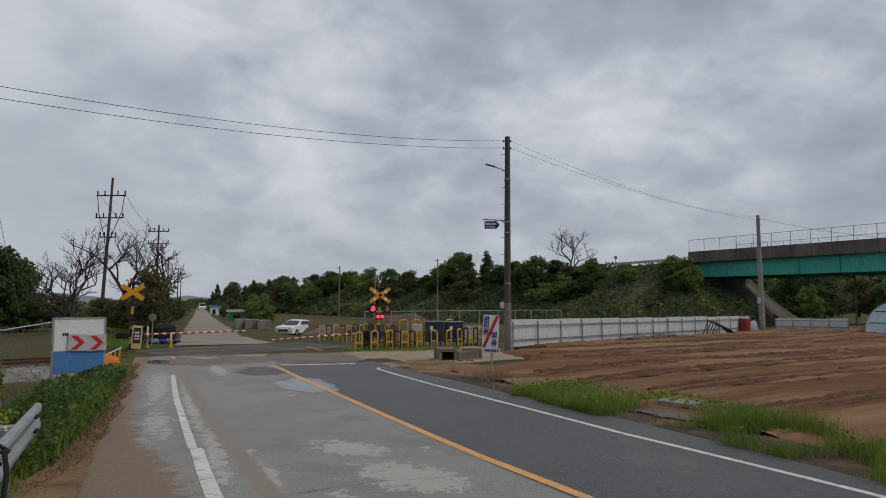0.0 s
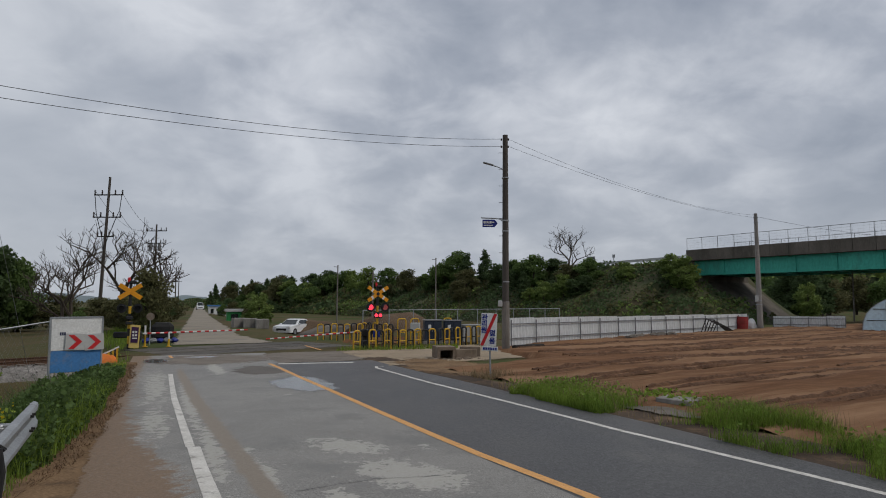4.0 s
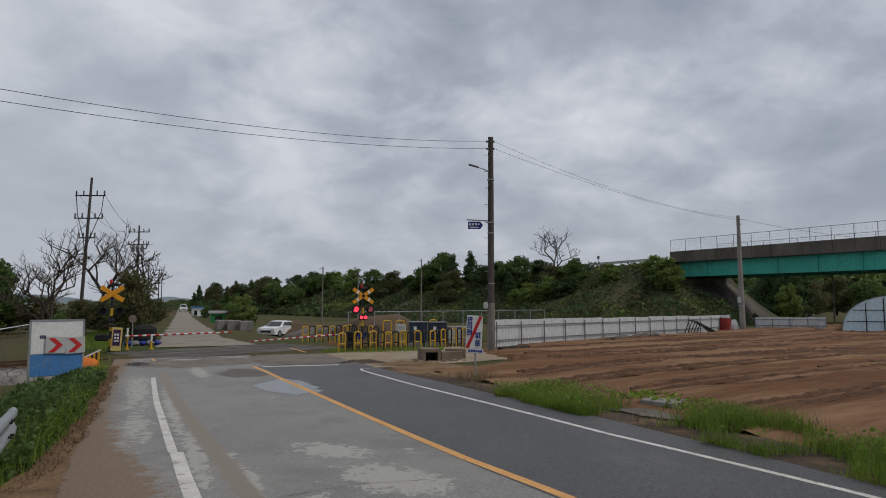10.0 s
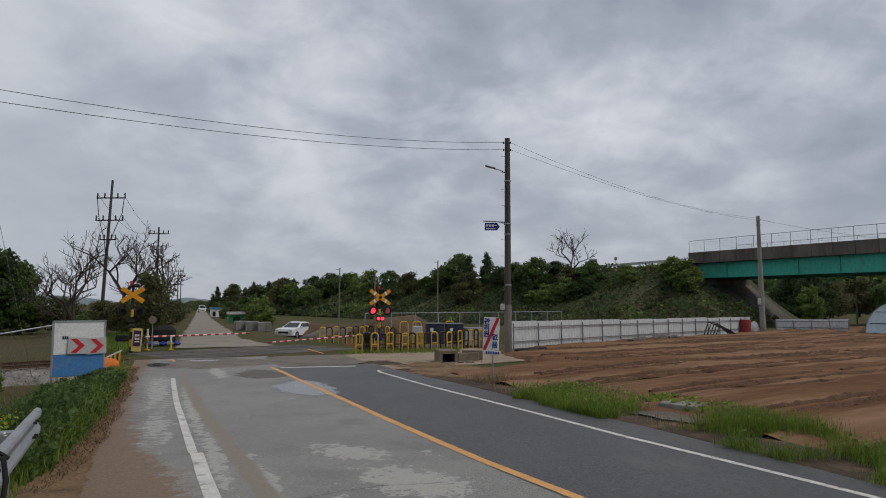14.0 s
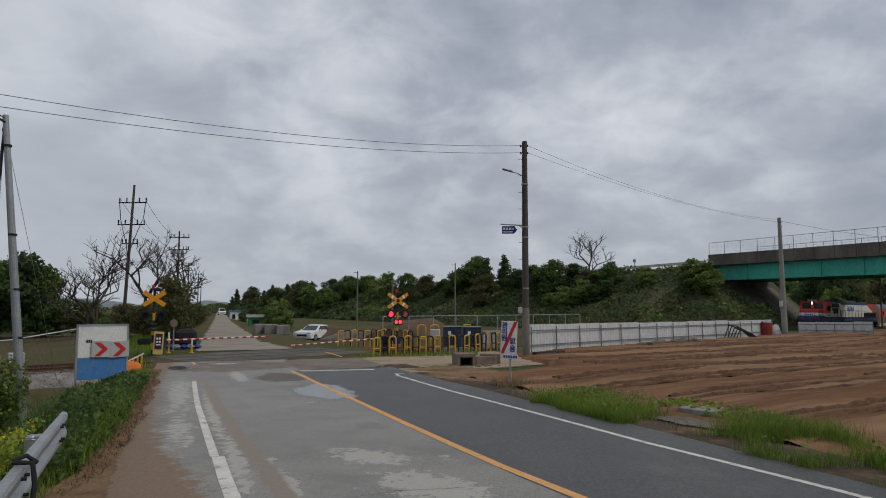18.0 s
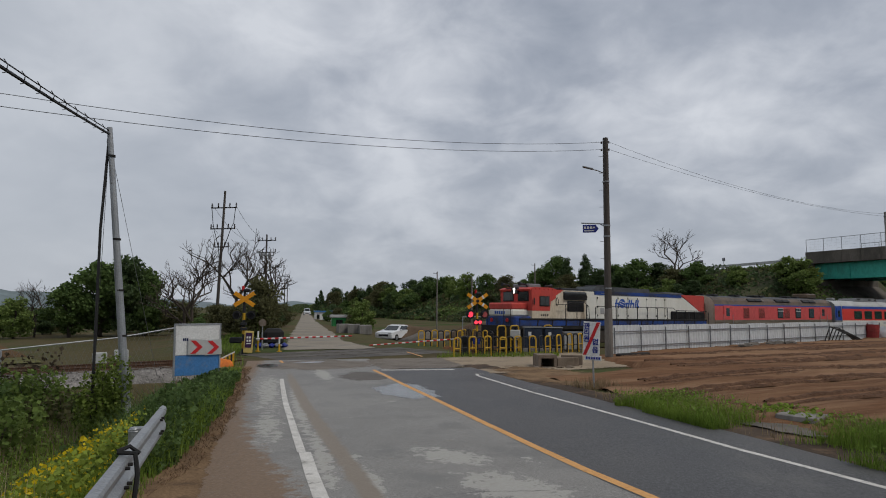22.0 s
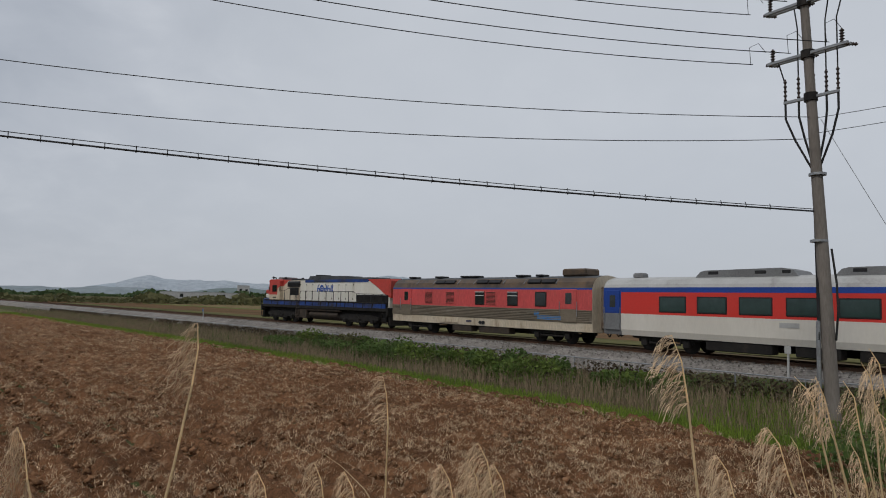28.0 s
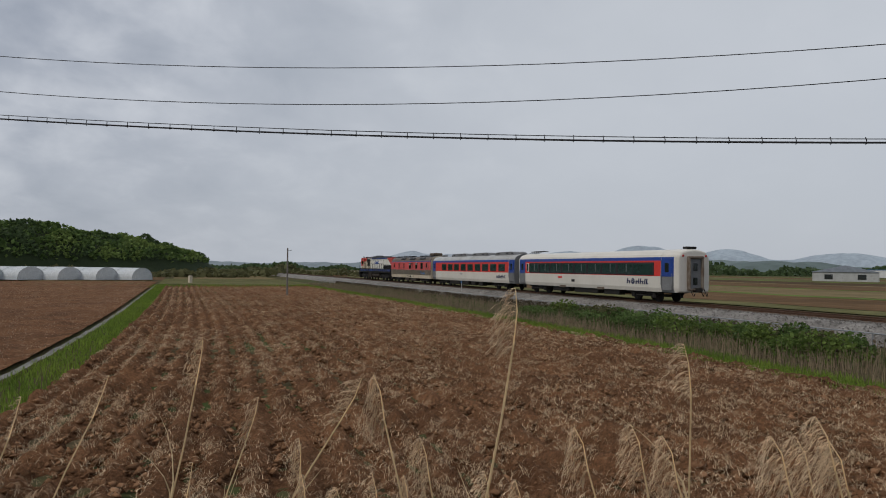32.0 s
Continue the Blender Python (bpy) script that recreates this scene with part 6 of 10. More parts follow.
# ribbed white panel fence round the plot
def panel_fence(x0, y0, x1, y1, n, zb, zt0, zt1, label):
    th = thing("panel_fence", label, "fence")
    d = Vector((x1 - x0, y1 - y0)).normalized()
    ang = math.degrees(math.atan2(d.y, d.x))
    w = math.hypot(x1 - x0, y1 - y0) / n
    rg = random.Random(n)
    for i in range(n):
        t = (i + .5) / n
        x, y = x0 + (x1 - x0) * t, y0 + (y1 - y0) * t
        zt = zt0 + (zt1 - zt0) * t + rg.uniform(-.03, .03)
        s = Shape()
        k = 8
        cols = []
        for j in range(k * 2 + 1):
            u = -w / 2 + w * j / (2 * k)
            cols.append((u, .0 if j % 2 else .035))
        front = [Vector((u, v, zb)) for u, v in cols] + [Vector((u, v + .012, zb)) for u, v in cols[::-1]]
        back = [Vector((u, v, zt)) for u, v in cols] + [Vector((u, v + .012, zt)) for u, v in cols[::-1]]
        s.loft([front, back])
        p = part("panel", s, M_PANEL, th)
        p.matrix_basis = pose(x, y, 0, rg.uniform(-1.2, 1.2), 0, ang)
    for i in range(n + 1):
        t = i / n
        x, y = x0 + (x1 - x0) * t - d.y * -.0, y0 + (y1 - y0) * t
        zt = zt0 + (zt1 - zt0) * t
        s = Shape()
        s.tube([(x + d.y * .07, y - d.x * .07, zb - .2), (x + d.y * .07, y - d.x * .07, zt - .08)], .035, 8)
        part("post", s, M_DGREY, th)
        if i < n:
            for f in (.36, .82):
                s = Shape()
                z = zb + (zt - zb) * f
                xe, ye = x0 + (x1 - x0) * (i + 1) / n, y0 + (y1 - y0) * (i + 1) / n
                s.tube([(x + d.y * .05, y - d.x * .05, z), (xe + d.y * .05, ye - d.x * .05, z)], .028, 8)
                part("pipe_rail", s, M_DGREY, th)
    return th


panel_fence(2.1, 33.1, 23.0, 55.2, 15, -.4, 1.16, 1.05, "white ribbed steel panel fence on pipe posts along the plot")
panel_fence(27.3, 60.1, 32.3, 57.7, 4, -.35, .78, .82, "low white ribbed panel fence by the greenhouse")

# ---- left side: white panel with chevrons, guard rail ----
th_ = thing("chevron_panel", "white and blue panel carrying two red chevron plates", "sign panel", pose(-12.55, 20.7, -.3, 0, 0, 42))
s_ = Shape()
s_.box((0, 0, 1.22), (1.44, .1, 1.02), bev=.01)
part("upper_panel", s_, M_WPAINT, th_, "off-white upper panel")
s_ = Shape()
s_.box((0, 0, .36), (1.44, .1, .68), bev=.01)
part("lower_panel", s_, M_SKYBLUE, th_, "faded blue lower panel")
s_ = Shape()
for q in ((-.74, 0, .86, .05, 1.8), (.74, 0, .86, .05, 1.8)):
    s_.box((q[0], 0, q[2]), (q[3], .13, q[4]))
s_.box((0, 0, 1.75), (1.53, .13, .05))
part("panel_frame", s_, M_STEEL, th_)
for x, z, tl in ((-.05, .98, .04), (.5, .96, -.05)):
    s_ = Shape()
    s_.box((x, -.1, z), (.56, .015, .52), Matrix.Rotation(tl, 3, "Y"), bev=.004)
    c_ = part("chevron_plate", s_, M_CGREY, th_, "white plate with a red chevron")
    s_ = Shape()
    s_.prism([(x - .2, .22), (x - .03, .22), (x + .2, 0), (x - .03, -.22), (x - .2, -.22), (x + .03, 0)], Matrix.Translation((0, -.112, z)) @ UPRIGHT, .006)
    part("chevron", s_, M_SIGNRED, c_)
s_ = Shape()
for i in range(3):
    s_.box((-.46 + i * .06, -.055, 1.24), (.045, .008, .1))
part("writing_bar", s_, M_LOGO_DK, th_)
for i, (x, z) in enumerate(((-14.9, .42), (-14.35, .5))):
    th_ = thing("meter_box", "small grey electric meter box on a post by the fence", "meter box", pose(x, 18.9 + i * .3, -.6, 0, 0, 40), "meter boxes")
    s_ = Shape()
    s_.box((0, 0, 1.0 + .08 * i), (.42, .25, .34), bev=.02)
    part("box", s_, M_CGREY, th_)
    s_ = Shape()
    s_.tube([(0, .05, -.3), (0, .05, .9)], .04, 8)
    part("post", s_, M_STEEL, th_)


def guard_b(a):
    """The rail swings away from the road towards its end."""
    return float(np.interp(a, [-16, 0, 4.9, 9.8], [-1.1, -1.1, -1.2, -1.41]))


def guard_rail():
    th = thing("guard_rail", "galvanised steel W-beam guard rail at the road's edge", "guard rail")
    prof = [(-.0, .155), (.06, .14), (.075, .11), (.07, .08), (.015, .03), (.015, -.03), (.07, -.08), (.075, -.11), (.06, -.14), (0, -.155)]
    A = [9.45, 9.2, 8.6, 6.9, 5.0, 1.0, -3.0, -8.0, -16.0]
    loops = []
    for a in A:
        b = guard_b(a)
        z = .60 + float(road_z(a))
        loops.append([Vector((*xy(a, b + u), z + v)) for u, v in prof] + [Vector((*xy(a, b + u - .012), z + v)) for u, v in prof[::-1]])
    s = Shape()
    s.loft(loops)
    part("beam", s, M_STEEL, th)
    # rounded end shoe
    s = Shape()
    a = 9.5
    s.loft([[Vector((*xy(9.4 + q, guard_b(9.5) + u * f), .6 + float(road_z(a)) + v * g)) for u, v in prof] + [Vector((*xy(9.4 + q, guard_b(9.5) + u * f - .014), .6 + float(road_z(a)) + v * g)) for u, v in prof[::-1]] for q, f, g in ((0, 1.08, 1.04), (.3, .6, 1.0), (.36, .3, .9))])
    part("end_shoe", s, M_STEEL, th)
    for a in (8.3, 4.3, .3, -3.7, -7.7):
        s = Shape()
        x, y = xy(a, guard_b(a) - .14)
        s.tube([(x, y, -1.2), (x, y, .68 + float(road_z(a)))], .07, 12)
        p = part("post", s, M_STEEL, th)
        s = Shape()
        s.tube([(x, y, .66 + float(road_z(a))), (x, y, .70 + float(road_z(a)))], [.075, .05], 12)
        part("cap", s, M_STEEL, p)
        s = Shape()
        s.box((*xy(a, guard_b(a) - .05), .6 + float(road_z(a))), (.14, .12, .2), Matrix.Rotation(radians(FACE), 3, "Z"), bev=.01)
        part("spacer", s, M_STEEL, th)
    for a in (8.9, 8.75, 6.4, 6.25):
        for v in (-.08, .08):
            s = Shape()
            c = xy(a, guard_b(a) + .07)
            d = xy(a, guard_b(a) + .11)
            s.tube([(*c, .6 + v), (*d, .6 + v)], .016, 6)
            part("bolt", s, M_STEEL_DK, th)
    s = Shape()
    g = guard_b(6.4)
    z0 = .6 + float(road_z(6.4))
    s.tube([(*xy(6.45, g + -0.03), z0 + .18), (*xy(6.43, g + 0.12), z0 + .17), (*xy(6.40, g + 0.15), z0), (*xy(6.35, g + 0.14), z0 - .22), (*xy(6.3, g + 0.02), z0 - .26)], .022, 6)
    s.tube([(*xy(6.45, g + -0.03), z0 + .19), (*xy(6.5, g + 0.06), z0 + .22), (*xy(6.52, g + 0.14), z0 + .15)], .02, 6)
    part("strap", s, M_RUBBER, th, "black strap tied round the beam")


guard_rail()

# ---- the sign at the roadside on the right ----
th_ = thing("warning_sign", "white sign with blue Korean lettering and a red diagonal stripe", "road sign", pose(.62, 18.9, -.25, 0, 0, 0))
s_ = Shape()
s_.tube([(.02, .03, -.1), (-.02, .03, 1.85)], .025, 8)
part("post", s_, M_STEEL, th_)
TL = Matrix.Rotation(radians(3), 4, "Y")
s_ = Shape()
s_.box((0, 0, 0), (.46, .02, .93), bev=.006)
pl_ = part("plate", s_, M_WPAINT, th_, "white sign plate")
pl_.matrix_basis = Matrix.Translation((-.03, 0, 1.44)) @ TL
s_ = Shape()
s_.box((0, -.012, 0), (.47, .006, .94))
s_ = Shape()
s_.prism([(.13, .46), (.225, .46), (-.13, -.46), (-.225, -.46)], Matrix.Translation((0, -.012, 0)) @ UPRIGHT, .004)
part("red_stripe", s_, M_SIGNRED, pl_)
for ch, x, z in (("관", -.135, .33), ("리", -.135, .15), ("원", -.135, -.02), ("없", .11, -.10), ("음", .11, -.32)):
    letters(pl_, ch, .19, Matrix.Translation((x, -.016, z)) @ UPRIGHT, M_SIGNBLUE)
s_ = Shape()
s_.box((0, 0, 0), (.46, .02, .13), bev=.004)
p2_ = part("lower_plate", s_, M_WPAINT, th_)
p2_.matrix_basis = Matrix.Translation((0, 0, .9)) @ TL
for i in range(6):
    s_ = Shape()
    s_.box((-.17 + i * .068, -.013, 0), (.05, .006, .07))
    part("writing_bar", s_, M_SIGNBLUE, p2_)


# ---- poles and wires ----
def wire(parent, p, q, sag, r, name="wire", material=None, n=22):
    p, q = Vector(p), Vector(q)
    s = Shape()
    pts = []
    for i in range(n + 1):
        t = i / n
        c = p.lerp(q, t)
        pts.append((c.x, c.y, c.z - 4 * sag * t * (1 - t)))
    s.tube(pts, r, 5)
    return part(name, s, material or M_CABLE, parent), pts


def insulator(parent, p, h=.32, r=.06, tilt=None):
    s = Shape()
    path, rad = [], []
    for i in range(5):
        z = h * i / 5
        path += [(0, 0, z), (0, 0, z + h * .06), (0, 0, z + h * .12)]
        rad += [r * .55, r, r * .5]
    path.append((0, 0, h))
    rad.append(r * .35)
    s.tube(path, rad, 8)
    o = part("insulator", s, M_PORC, parent)
    o.matrix_basis = Matrix.Translation(p) @ (tilt or Matrix())
    return o


# pole with street lamp and road-name arrow
pa = thing("street_lamp_pole", "dark weathered utility pole with a street lamp and blue arrow sign", "utility pole", pose(1.76, 31.0, -.3))
s_ = Shape()
s_.tube([(0, 0, -.2), (0, 0, 2.2), (.02, 0, 10.26)], [.17, .165, .125], 14)
part("shaft", s_, M_POLE_DK, pa)
s_ = Shape()
s_.tube([(0, 0, 0), (0, 0, 2.3)], [.19, .18], 14)
part("base_sleeve", s_, M_POLE_CONC, pa, "grey concrete sleeve")
for z in (8.15, 6.1, 5.6, 3.2, 2.25):
    s_ = Shape()
    s_.tube([(.01, 0, z), (.01, 0, z + .06)], .165, 14)
    part("band", s_, M_STEEL, pa)
for i in range(9):
    s_ = Shape()
    z = 3.0 + i * .8
    s_.tube([(-.1, 0, z), (-.3, 0, z)], .012, 5)
    part("step_bolt", s_, M_STEEL, pa)
s_ = Shape()
s_.tube([(0, 0, 8.55), (-.35, 0, 8.72), (-.62, 0, 8.8)], .025, 8)
arm_ = part("lamp_arm", s_, M_STEEL, pa)
s_ = Shape()
s_.box((-.8, 0, 8.87), (.52, .2, .07), Matrix.Rotation(.28, 3, "Y"), bev=.03)
part("lamp_head", s_, M_DGREY, arm_, "flat grey lamp head")
s_ = Shape()
s_.tube([(.05, -.02, 6.2), (-1.15, -.02, 6.27)], .03, 8)
s_.tube([(0, -.02, 6.02), (-.28, -.02, 6.2)], .02, 6)
br_ = part("sign_bracket", s_, M_STEEL, pa)
s_ = Shape()
s_.prism([(-1.08, 5.82), (-.5, 5.82), (-.36, 6.0), (-.5, 6.18), (-1.08, 6.18)], Matrix.Translation((0, 0, 0)) @ UPRIGHT, .03)
part("arrow_plate", s_, M_SIGNBLUE, br_, "blue road-name arrow plate")
for x, z, w, h in ((-.98, 6.05, .1, .11), (-.84, 6.05, .1, .11), (-.7, 6.05, .1, .11), (-.57, 6.05, .1, .06), (-.8, 5.9, .44, .045)):
    s_ = Shape()
    s_.box((x, -.035, z), (w, .006, h))
    part("writing_bar", s_, M_WPAINT, pa)
s_ = Shape()
s_.box((-.26, -.1, 2.2), (.2, .2, .3), bev=.03)
part("control_box", s_, M_CGREY, pa)
for z in (10.05, 9.7):
    for e in (-1, 1):
        s_ = Shape()
        s_.tube([(e * .12, 0, z), (e * .2, 0, z)], [.05, .06], 8)
        part("spool_insulator", s_, M_PORC, pa)

pb = thing("utility_pole", "grey concrete utility pole at the edge of the plot", "utility pole", pose(23.5, 54.1, -.3))
s_ = Shape()
s_.tube([(0.05, 0, -.2), (-.02, 0, 9.55)], [.24, .13], 14)
part("shaft", s_, M_CONC, pb)
for z in (9.2, 8.8, 2.4, 2.1):
    s_ = Shape()
    s_.tube([(0, 0, z), (0, 0, z + .06)], .19 if z > 5 else .25, 12)
    part("band", s_, M_STEEL, pb)
s_ = Shape()
s_.box((-.2, -.1, 2.6), (.22, .2, .5), bev=.02)
part("meter_box", s_, M_CGREY, pb)

pc = thing("telephone_pole", "slim galvanised steel telephone pole leaning over the verge", "utility pole", pose(-10.95, 15.05, -1.0))
s_ = Shape()
s_.tube([(0, 0, -.3), (-.61, -.43, 7.64)], [.115, .065], 14)
part("shaft", s_, M_STEEL, pc)
for t in (.9, .62, .45, .3):
    s_ = Shape()
    p = Vector((0, 0, 0)).lerp(Vector((-.61, -.43, 7.64)), t)
    s_.tube([p, p + Vector((0, 0, .05))], .1, 10)
    part("band", s_, M_STEEL_DK, pc)
s_ = Shape()
s_.tube([(-.6, -.43, 7.5), (-.66, -.42, 6.6), (-.72, -.45, 5.0), (-.72, -.45, 3.0), (-.72, -.45, .3)], .035, 6)
part("down_cable", s_, M_CABLE, pc, "thick black cable hanging down the pole")
s_ = Shape()
s_.tube([(-.62, -.38, 7.5), (-.66, -.3, 7.1), (-.6, -.3, 6.9), (-.72, -.35, 7.3), (-.62, -.4, 7.6)], .02, 5)
part("cable_coil", s_, M_CABLE, pc)
wire(pc, (-.6, -.43, 7.4), (-.75, -.4, .2), .0, .006, "guy_wire")
wire(pc, (-.6, -.43, 7.3), (-3.0, 5.5, .7), .0, .006, "guy_wire", M_STEEL)
# twin messenger cable with rings towards the pole behind the camera
C0 = Vector((-.61, -.43, 7.5))
C1 = Vector((*xy(-26, -4.6), 4.7)) - Vector((-10.95, 15.05, -1.0))
_, p1 = wire(pc, C0 + Vector((0, 0, .06)), C1 + Vector((0, 0, .09)), .72, .012, "messenger_wire", n=60)
_, p2 = wire(pc, C0 - Vector((0, 0, .03)), C1, .77, .03, "cable", n=60)
for i in range(1, 46):
    t = i / 60
    j = int(t * 60)
    s_ = Shape()
    c = (Vector(p1[j]) + Vector(p2[j])) / 2
    s_.tube([c + Vector((0, .0, .1)), c + Vector((.03, .05, .02)), c + Vector((.0, .06, -.1)), c + Vector((-.03, .02, -.12))], .009, 5)
    part("cable_ring", s_, M_CABLE, pc)

# tall power pole by the field
PD = Vector((-21.5, 4.55, -1.5))
pd = thing("power_pole", "tall concrete power pole with three crossarms and hanging cables", "utility pole", Matrix.Translation(PD))
s_ = Shape()
s_.tube([(0, .1, -.3), (-.05, -.1, 5), (-.12, -.55, 15.2)], [.2, .17, .1], 16)
part("shaft", s_, M_POLE_CONC, pd)
s_ = Shape()
s_.box((-.02, -.26, 1.5), (.16, .1, 3.3), bev=.03)
part("cable_guard", s_, M_STEEL, pd, "galvanised cable guard")
AX = Vector((.61, .79, 0))
WX = Vector((.43, -.9, 0))
tops = []
for z, ln, dbl in ((12.6, 2.3, True), (11.0, 2.35, True), (9.7, 1.6, False)):
    c = Vector((-.05 - .07 * z / 15, -.1 - .45 * (z - 5) / 10, z))
    for o in ((-.09, .09) if dbl else (0.,)):
        s_ = Shape()
        m_ = Matrix(((AX.x, -AX.y, 0), (AX.y, AX.x, 0), (0, 0, 1)))
        s_.box(c + Vector((-AX.y, AX.x, 0)) * o - Vector((0, 0, 0)), (ln, .075, .09), m_, bev=.01)
        part("crossarm", s_, M_STEEL, pd)
    s_ = Shape()
    s_.tube([c - Vector((0, 0, .12)), c + Vector((0, 0, .12))], .19, 12)
    part("band", s_, M_STEEL_DK, pd)
    if dbl:
        for k in (-1, .0, .92):
            q = c + AX * (k * ln / 2)
            tops.append(q)
            if k:
                insulator(pd, q + Vector((0, 0, .06)) - AX * .12 * (1 if k > 0 else -1), .42, .075)
            insulator(pd, q + WX * .1, .45, .06, Matrix.Rotation(radians(90), 4, Vector((-WX.y, WX.x, 0)).normalized() * -1))
            s_ = Shape()
            h_ = q + AX * -.1 + Vector((0, 0, .45))
            s_.tube([h_, h_ + WX * .25 + Vector((0, 0, .28)), h_ + WX * .55 + Vector((0, 0, .12)), q + WX * .62], .009, 5)
            part("jumper", s_, M_CABLE, pd)
lowc = Vector((-.12, -.3, 9.7))
for k, z0, zj in ((-.95, 11.0, 9.7), (-.45, 12.6, 9.7), (.1, 11.0, 9.7), (.55, 12.6, 9.7), (.95, 12.6, 9.7)):
    q = lowc + AX * (k * .8)
    s_ = Shape()
    s_.tube([Vector((q.x, q.y, z0)) + AX * .2 * k, Vector((q.x, q.y, z0 - .7)), Vector((q.x, q.y, zj + .75))], .02, 6)
    part("lead", s_, M_CABLE, pd)
    insulator(pd, Vector((q.x, q.y, zj + .05)), .7, .055)
    s_ = Shape()
    e_ = Vector((-.16 + .09 * k, -.2 + .05 * k, 7.3))
    s_.tube([q, q - Vector((0, 0, .5)), (q + e_) / 2 + AX * .12 * k, e_ + Vector((0, 0, .2)), e_ - Vector((0, 0, .6)), Vector((-.04 + .06 * k, -.24, 3.4)), Vector((0 + .04 * k, -.26, 2.6))], .032, 6)
    part("power_cable", s_, M_CABLE, pd)
for z in (7.35, 5.4):
    s_ = Shape()
    s_.tube([(-.08, -.18, z), (-.08, -.18, z + .07)], .24, 12)
    part("band", s_, M_STEEL, pd)
s_ = Shape()
s_.tube([(-.02, .12, 5.2), (.12, .2, 4.2), (.2, .2, 3.4), (.08, .16, 2.6)], .03, 6)
part("power_cable", s_, M_CABLE, pd)
FP = Vector((*xy(-32, -17.3), 0)) - PD
for i, q in enumerate(tops):
    k = (-1.1, 0, 1.05)[i % 3]
    wire(pd, q + WX * .55, Vector((FP.x, FP.y, 19.4 - 1.6 * (i // 3))) + Vector((.9, .43, 0)) * k, 2.0, .014, "power_line", n=30)
wire(pd, (-.1, -.2, 9.1), Vector((FP.x, FP.y, 12.2)), 1.45, .012, "telephone_wire", n=30)
wire(pd, (-.1, -.2, 8.45), Vector((FP.x, FP.y, 11.0)), 1.6, .012, "telephone_wire", n=30)
wire(pd, (-.08, -.2, 6.36), Vector((FP.x, FP.y, 9.6)), .57, .012, "messenger_wire", n=60)
_, pk_ = wire(pd, (-.08, -.2, 6.3), Vector((FP.x, FP.y, 9.48)), .6, .026, "cable", n=60)
for i in range(2, 52):
    s_ = Shape()
    c = Vector(pk_[i])
    s_.tube([c + Vector((0, 0, .13)), c + Vector((.02, .03, 0)), c - Vector((0, 0, .05))], .012, 5)
    part("cable_clip", s_, M_CABLE, pd)
A_TOP = Vector((1.76, 31.0, -.3)) - PD
wire(pd, (0, -.15, 9.05), A_TOP + Vector((-.15, 0, 10.07)), 1.15, .009, "telephone_wire", n=30)
wire(pd, (0, -.15, 8.6), A_TOP + Vector((-.15, 0, 9.72)), 1.05, .009, "telephone_wire", n=30)
B_TOP = Vector((23.5, 54.1, -.3)) - Vector((1.76, 31.0, -.3))
wire(pa, (.15, 0, 10.07), B_TOP + Vector((0, 0, 9.4)), .7, .007, "telephone_wire")
wire(pa, (.15, 0, 9.72), B_TOP + Vector((0, 0, 9.2)), .5, .007, "telephone_wire")
wire(pb, (0, 0, 9.3), (26, 12, 8.6), .6, .011, "telephone_wire")
wire(pd, (.05, -.1, 9.0), (1.2, 2.2, 3.6), 0, .008, "guy_wire", M_STEEL)

# distant power poles beside the far road
def arm_pole(x, y, h, lean, arms, label, r=.17):
    th = thing("power_pole", label, "utility pole", pose(x, y, -.4), "power poles along the far road")
    s = Shape()
    s.tube([(0, 0, -.2), (lean, 0, h)], [r, r * .6], 10)
    part("shaft", s, M_POLE_DK, th)
    for f, w in arms:
        z = h * f
        s = Shape()
        s.box((lean * f, 0, z), (w, .1, .1))
        part("crossarm", s, M_STEEL_DK, th)
        for k in (-.95, -.45, .45, .95):
            insulator(th, Vector((lean * f + k * w / 2, 0, z + .05)), .42, .09)
    return th


pe = arm_pole(-33.35, 58.1, 13.7, .55, ((.88, 2.7), (.73, 2.6), (.6, 1.5)), "dark power pole with crossarms beyond the crossing")
s_ = Shape()
for k in (-1, 1):
    s_.tube([(.45 + k * 1.25, 0, 12.0), (.4 + k * 1.1, .1, 10.6), (.38 + k * .9, 0, 10.0), (.3 + k * .3, 0, 8.2), (.25, -.15, 7)], .035, 5)
part("drop_cable", s_, M_CABLE, pe)
pf = arm_pole(-41.6, 85.4, 12.6, 0, ((.93, 2.8), (.80, 2.8), (.76, 2.2)), "dark power pole with crossarms beside the far road")
for k in (-.6, 0, .6):
    s_ = Shape()
    s_.tube([(k, -.2, 9.0), (k, -.2, 9.1), (k, -.2, 9.9), (k, -.2, 10.0)], [.1, .2, .2, .1], 10)
    part("transformer", s_, M_DGREY, pf)
arm_pole(-62, 132, 11.5, 0, ((.95, 2.6), (.86, 2.6)), "distant power pole beside the far road")
arm_pole(-78, 172, 11.5, 0, ((.95, 2.6), (.86, 2.6)), "distant power pole beside the far road")
arm_pole(-92, 205, 11.5, 0, ((.95, 2.6), (.86, 2.6)), "distant power pole beside the far road")
for k in (-1.2, 1.2):
    wire(pe, (.45 + k, 0, 12.4), (-8.2 + k, 27.3, 12.0), 1.4, .016, "power_line")
    wire(pe, (.4 + k, 0, 10.4), (-8.2 + k, 27.3, 10.4), 1.4, .016, "power_line")
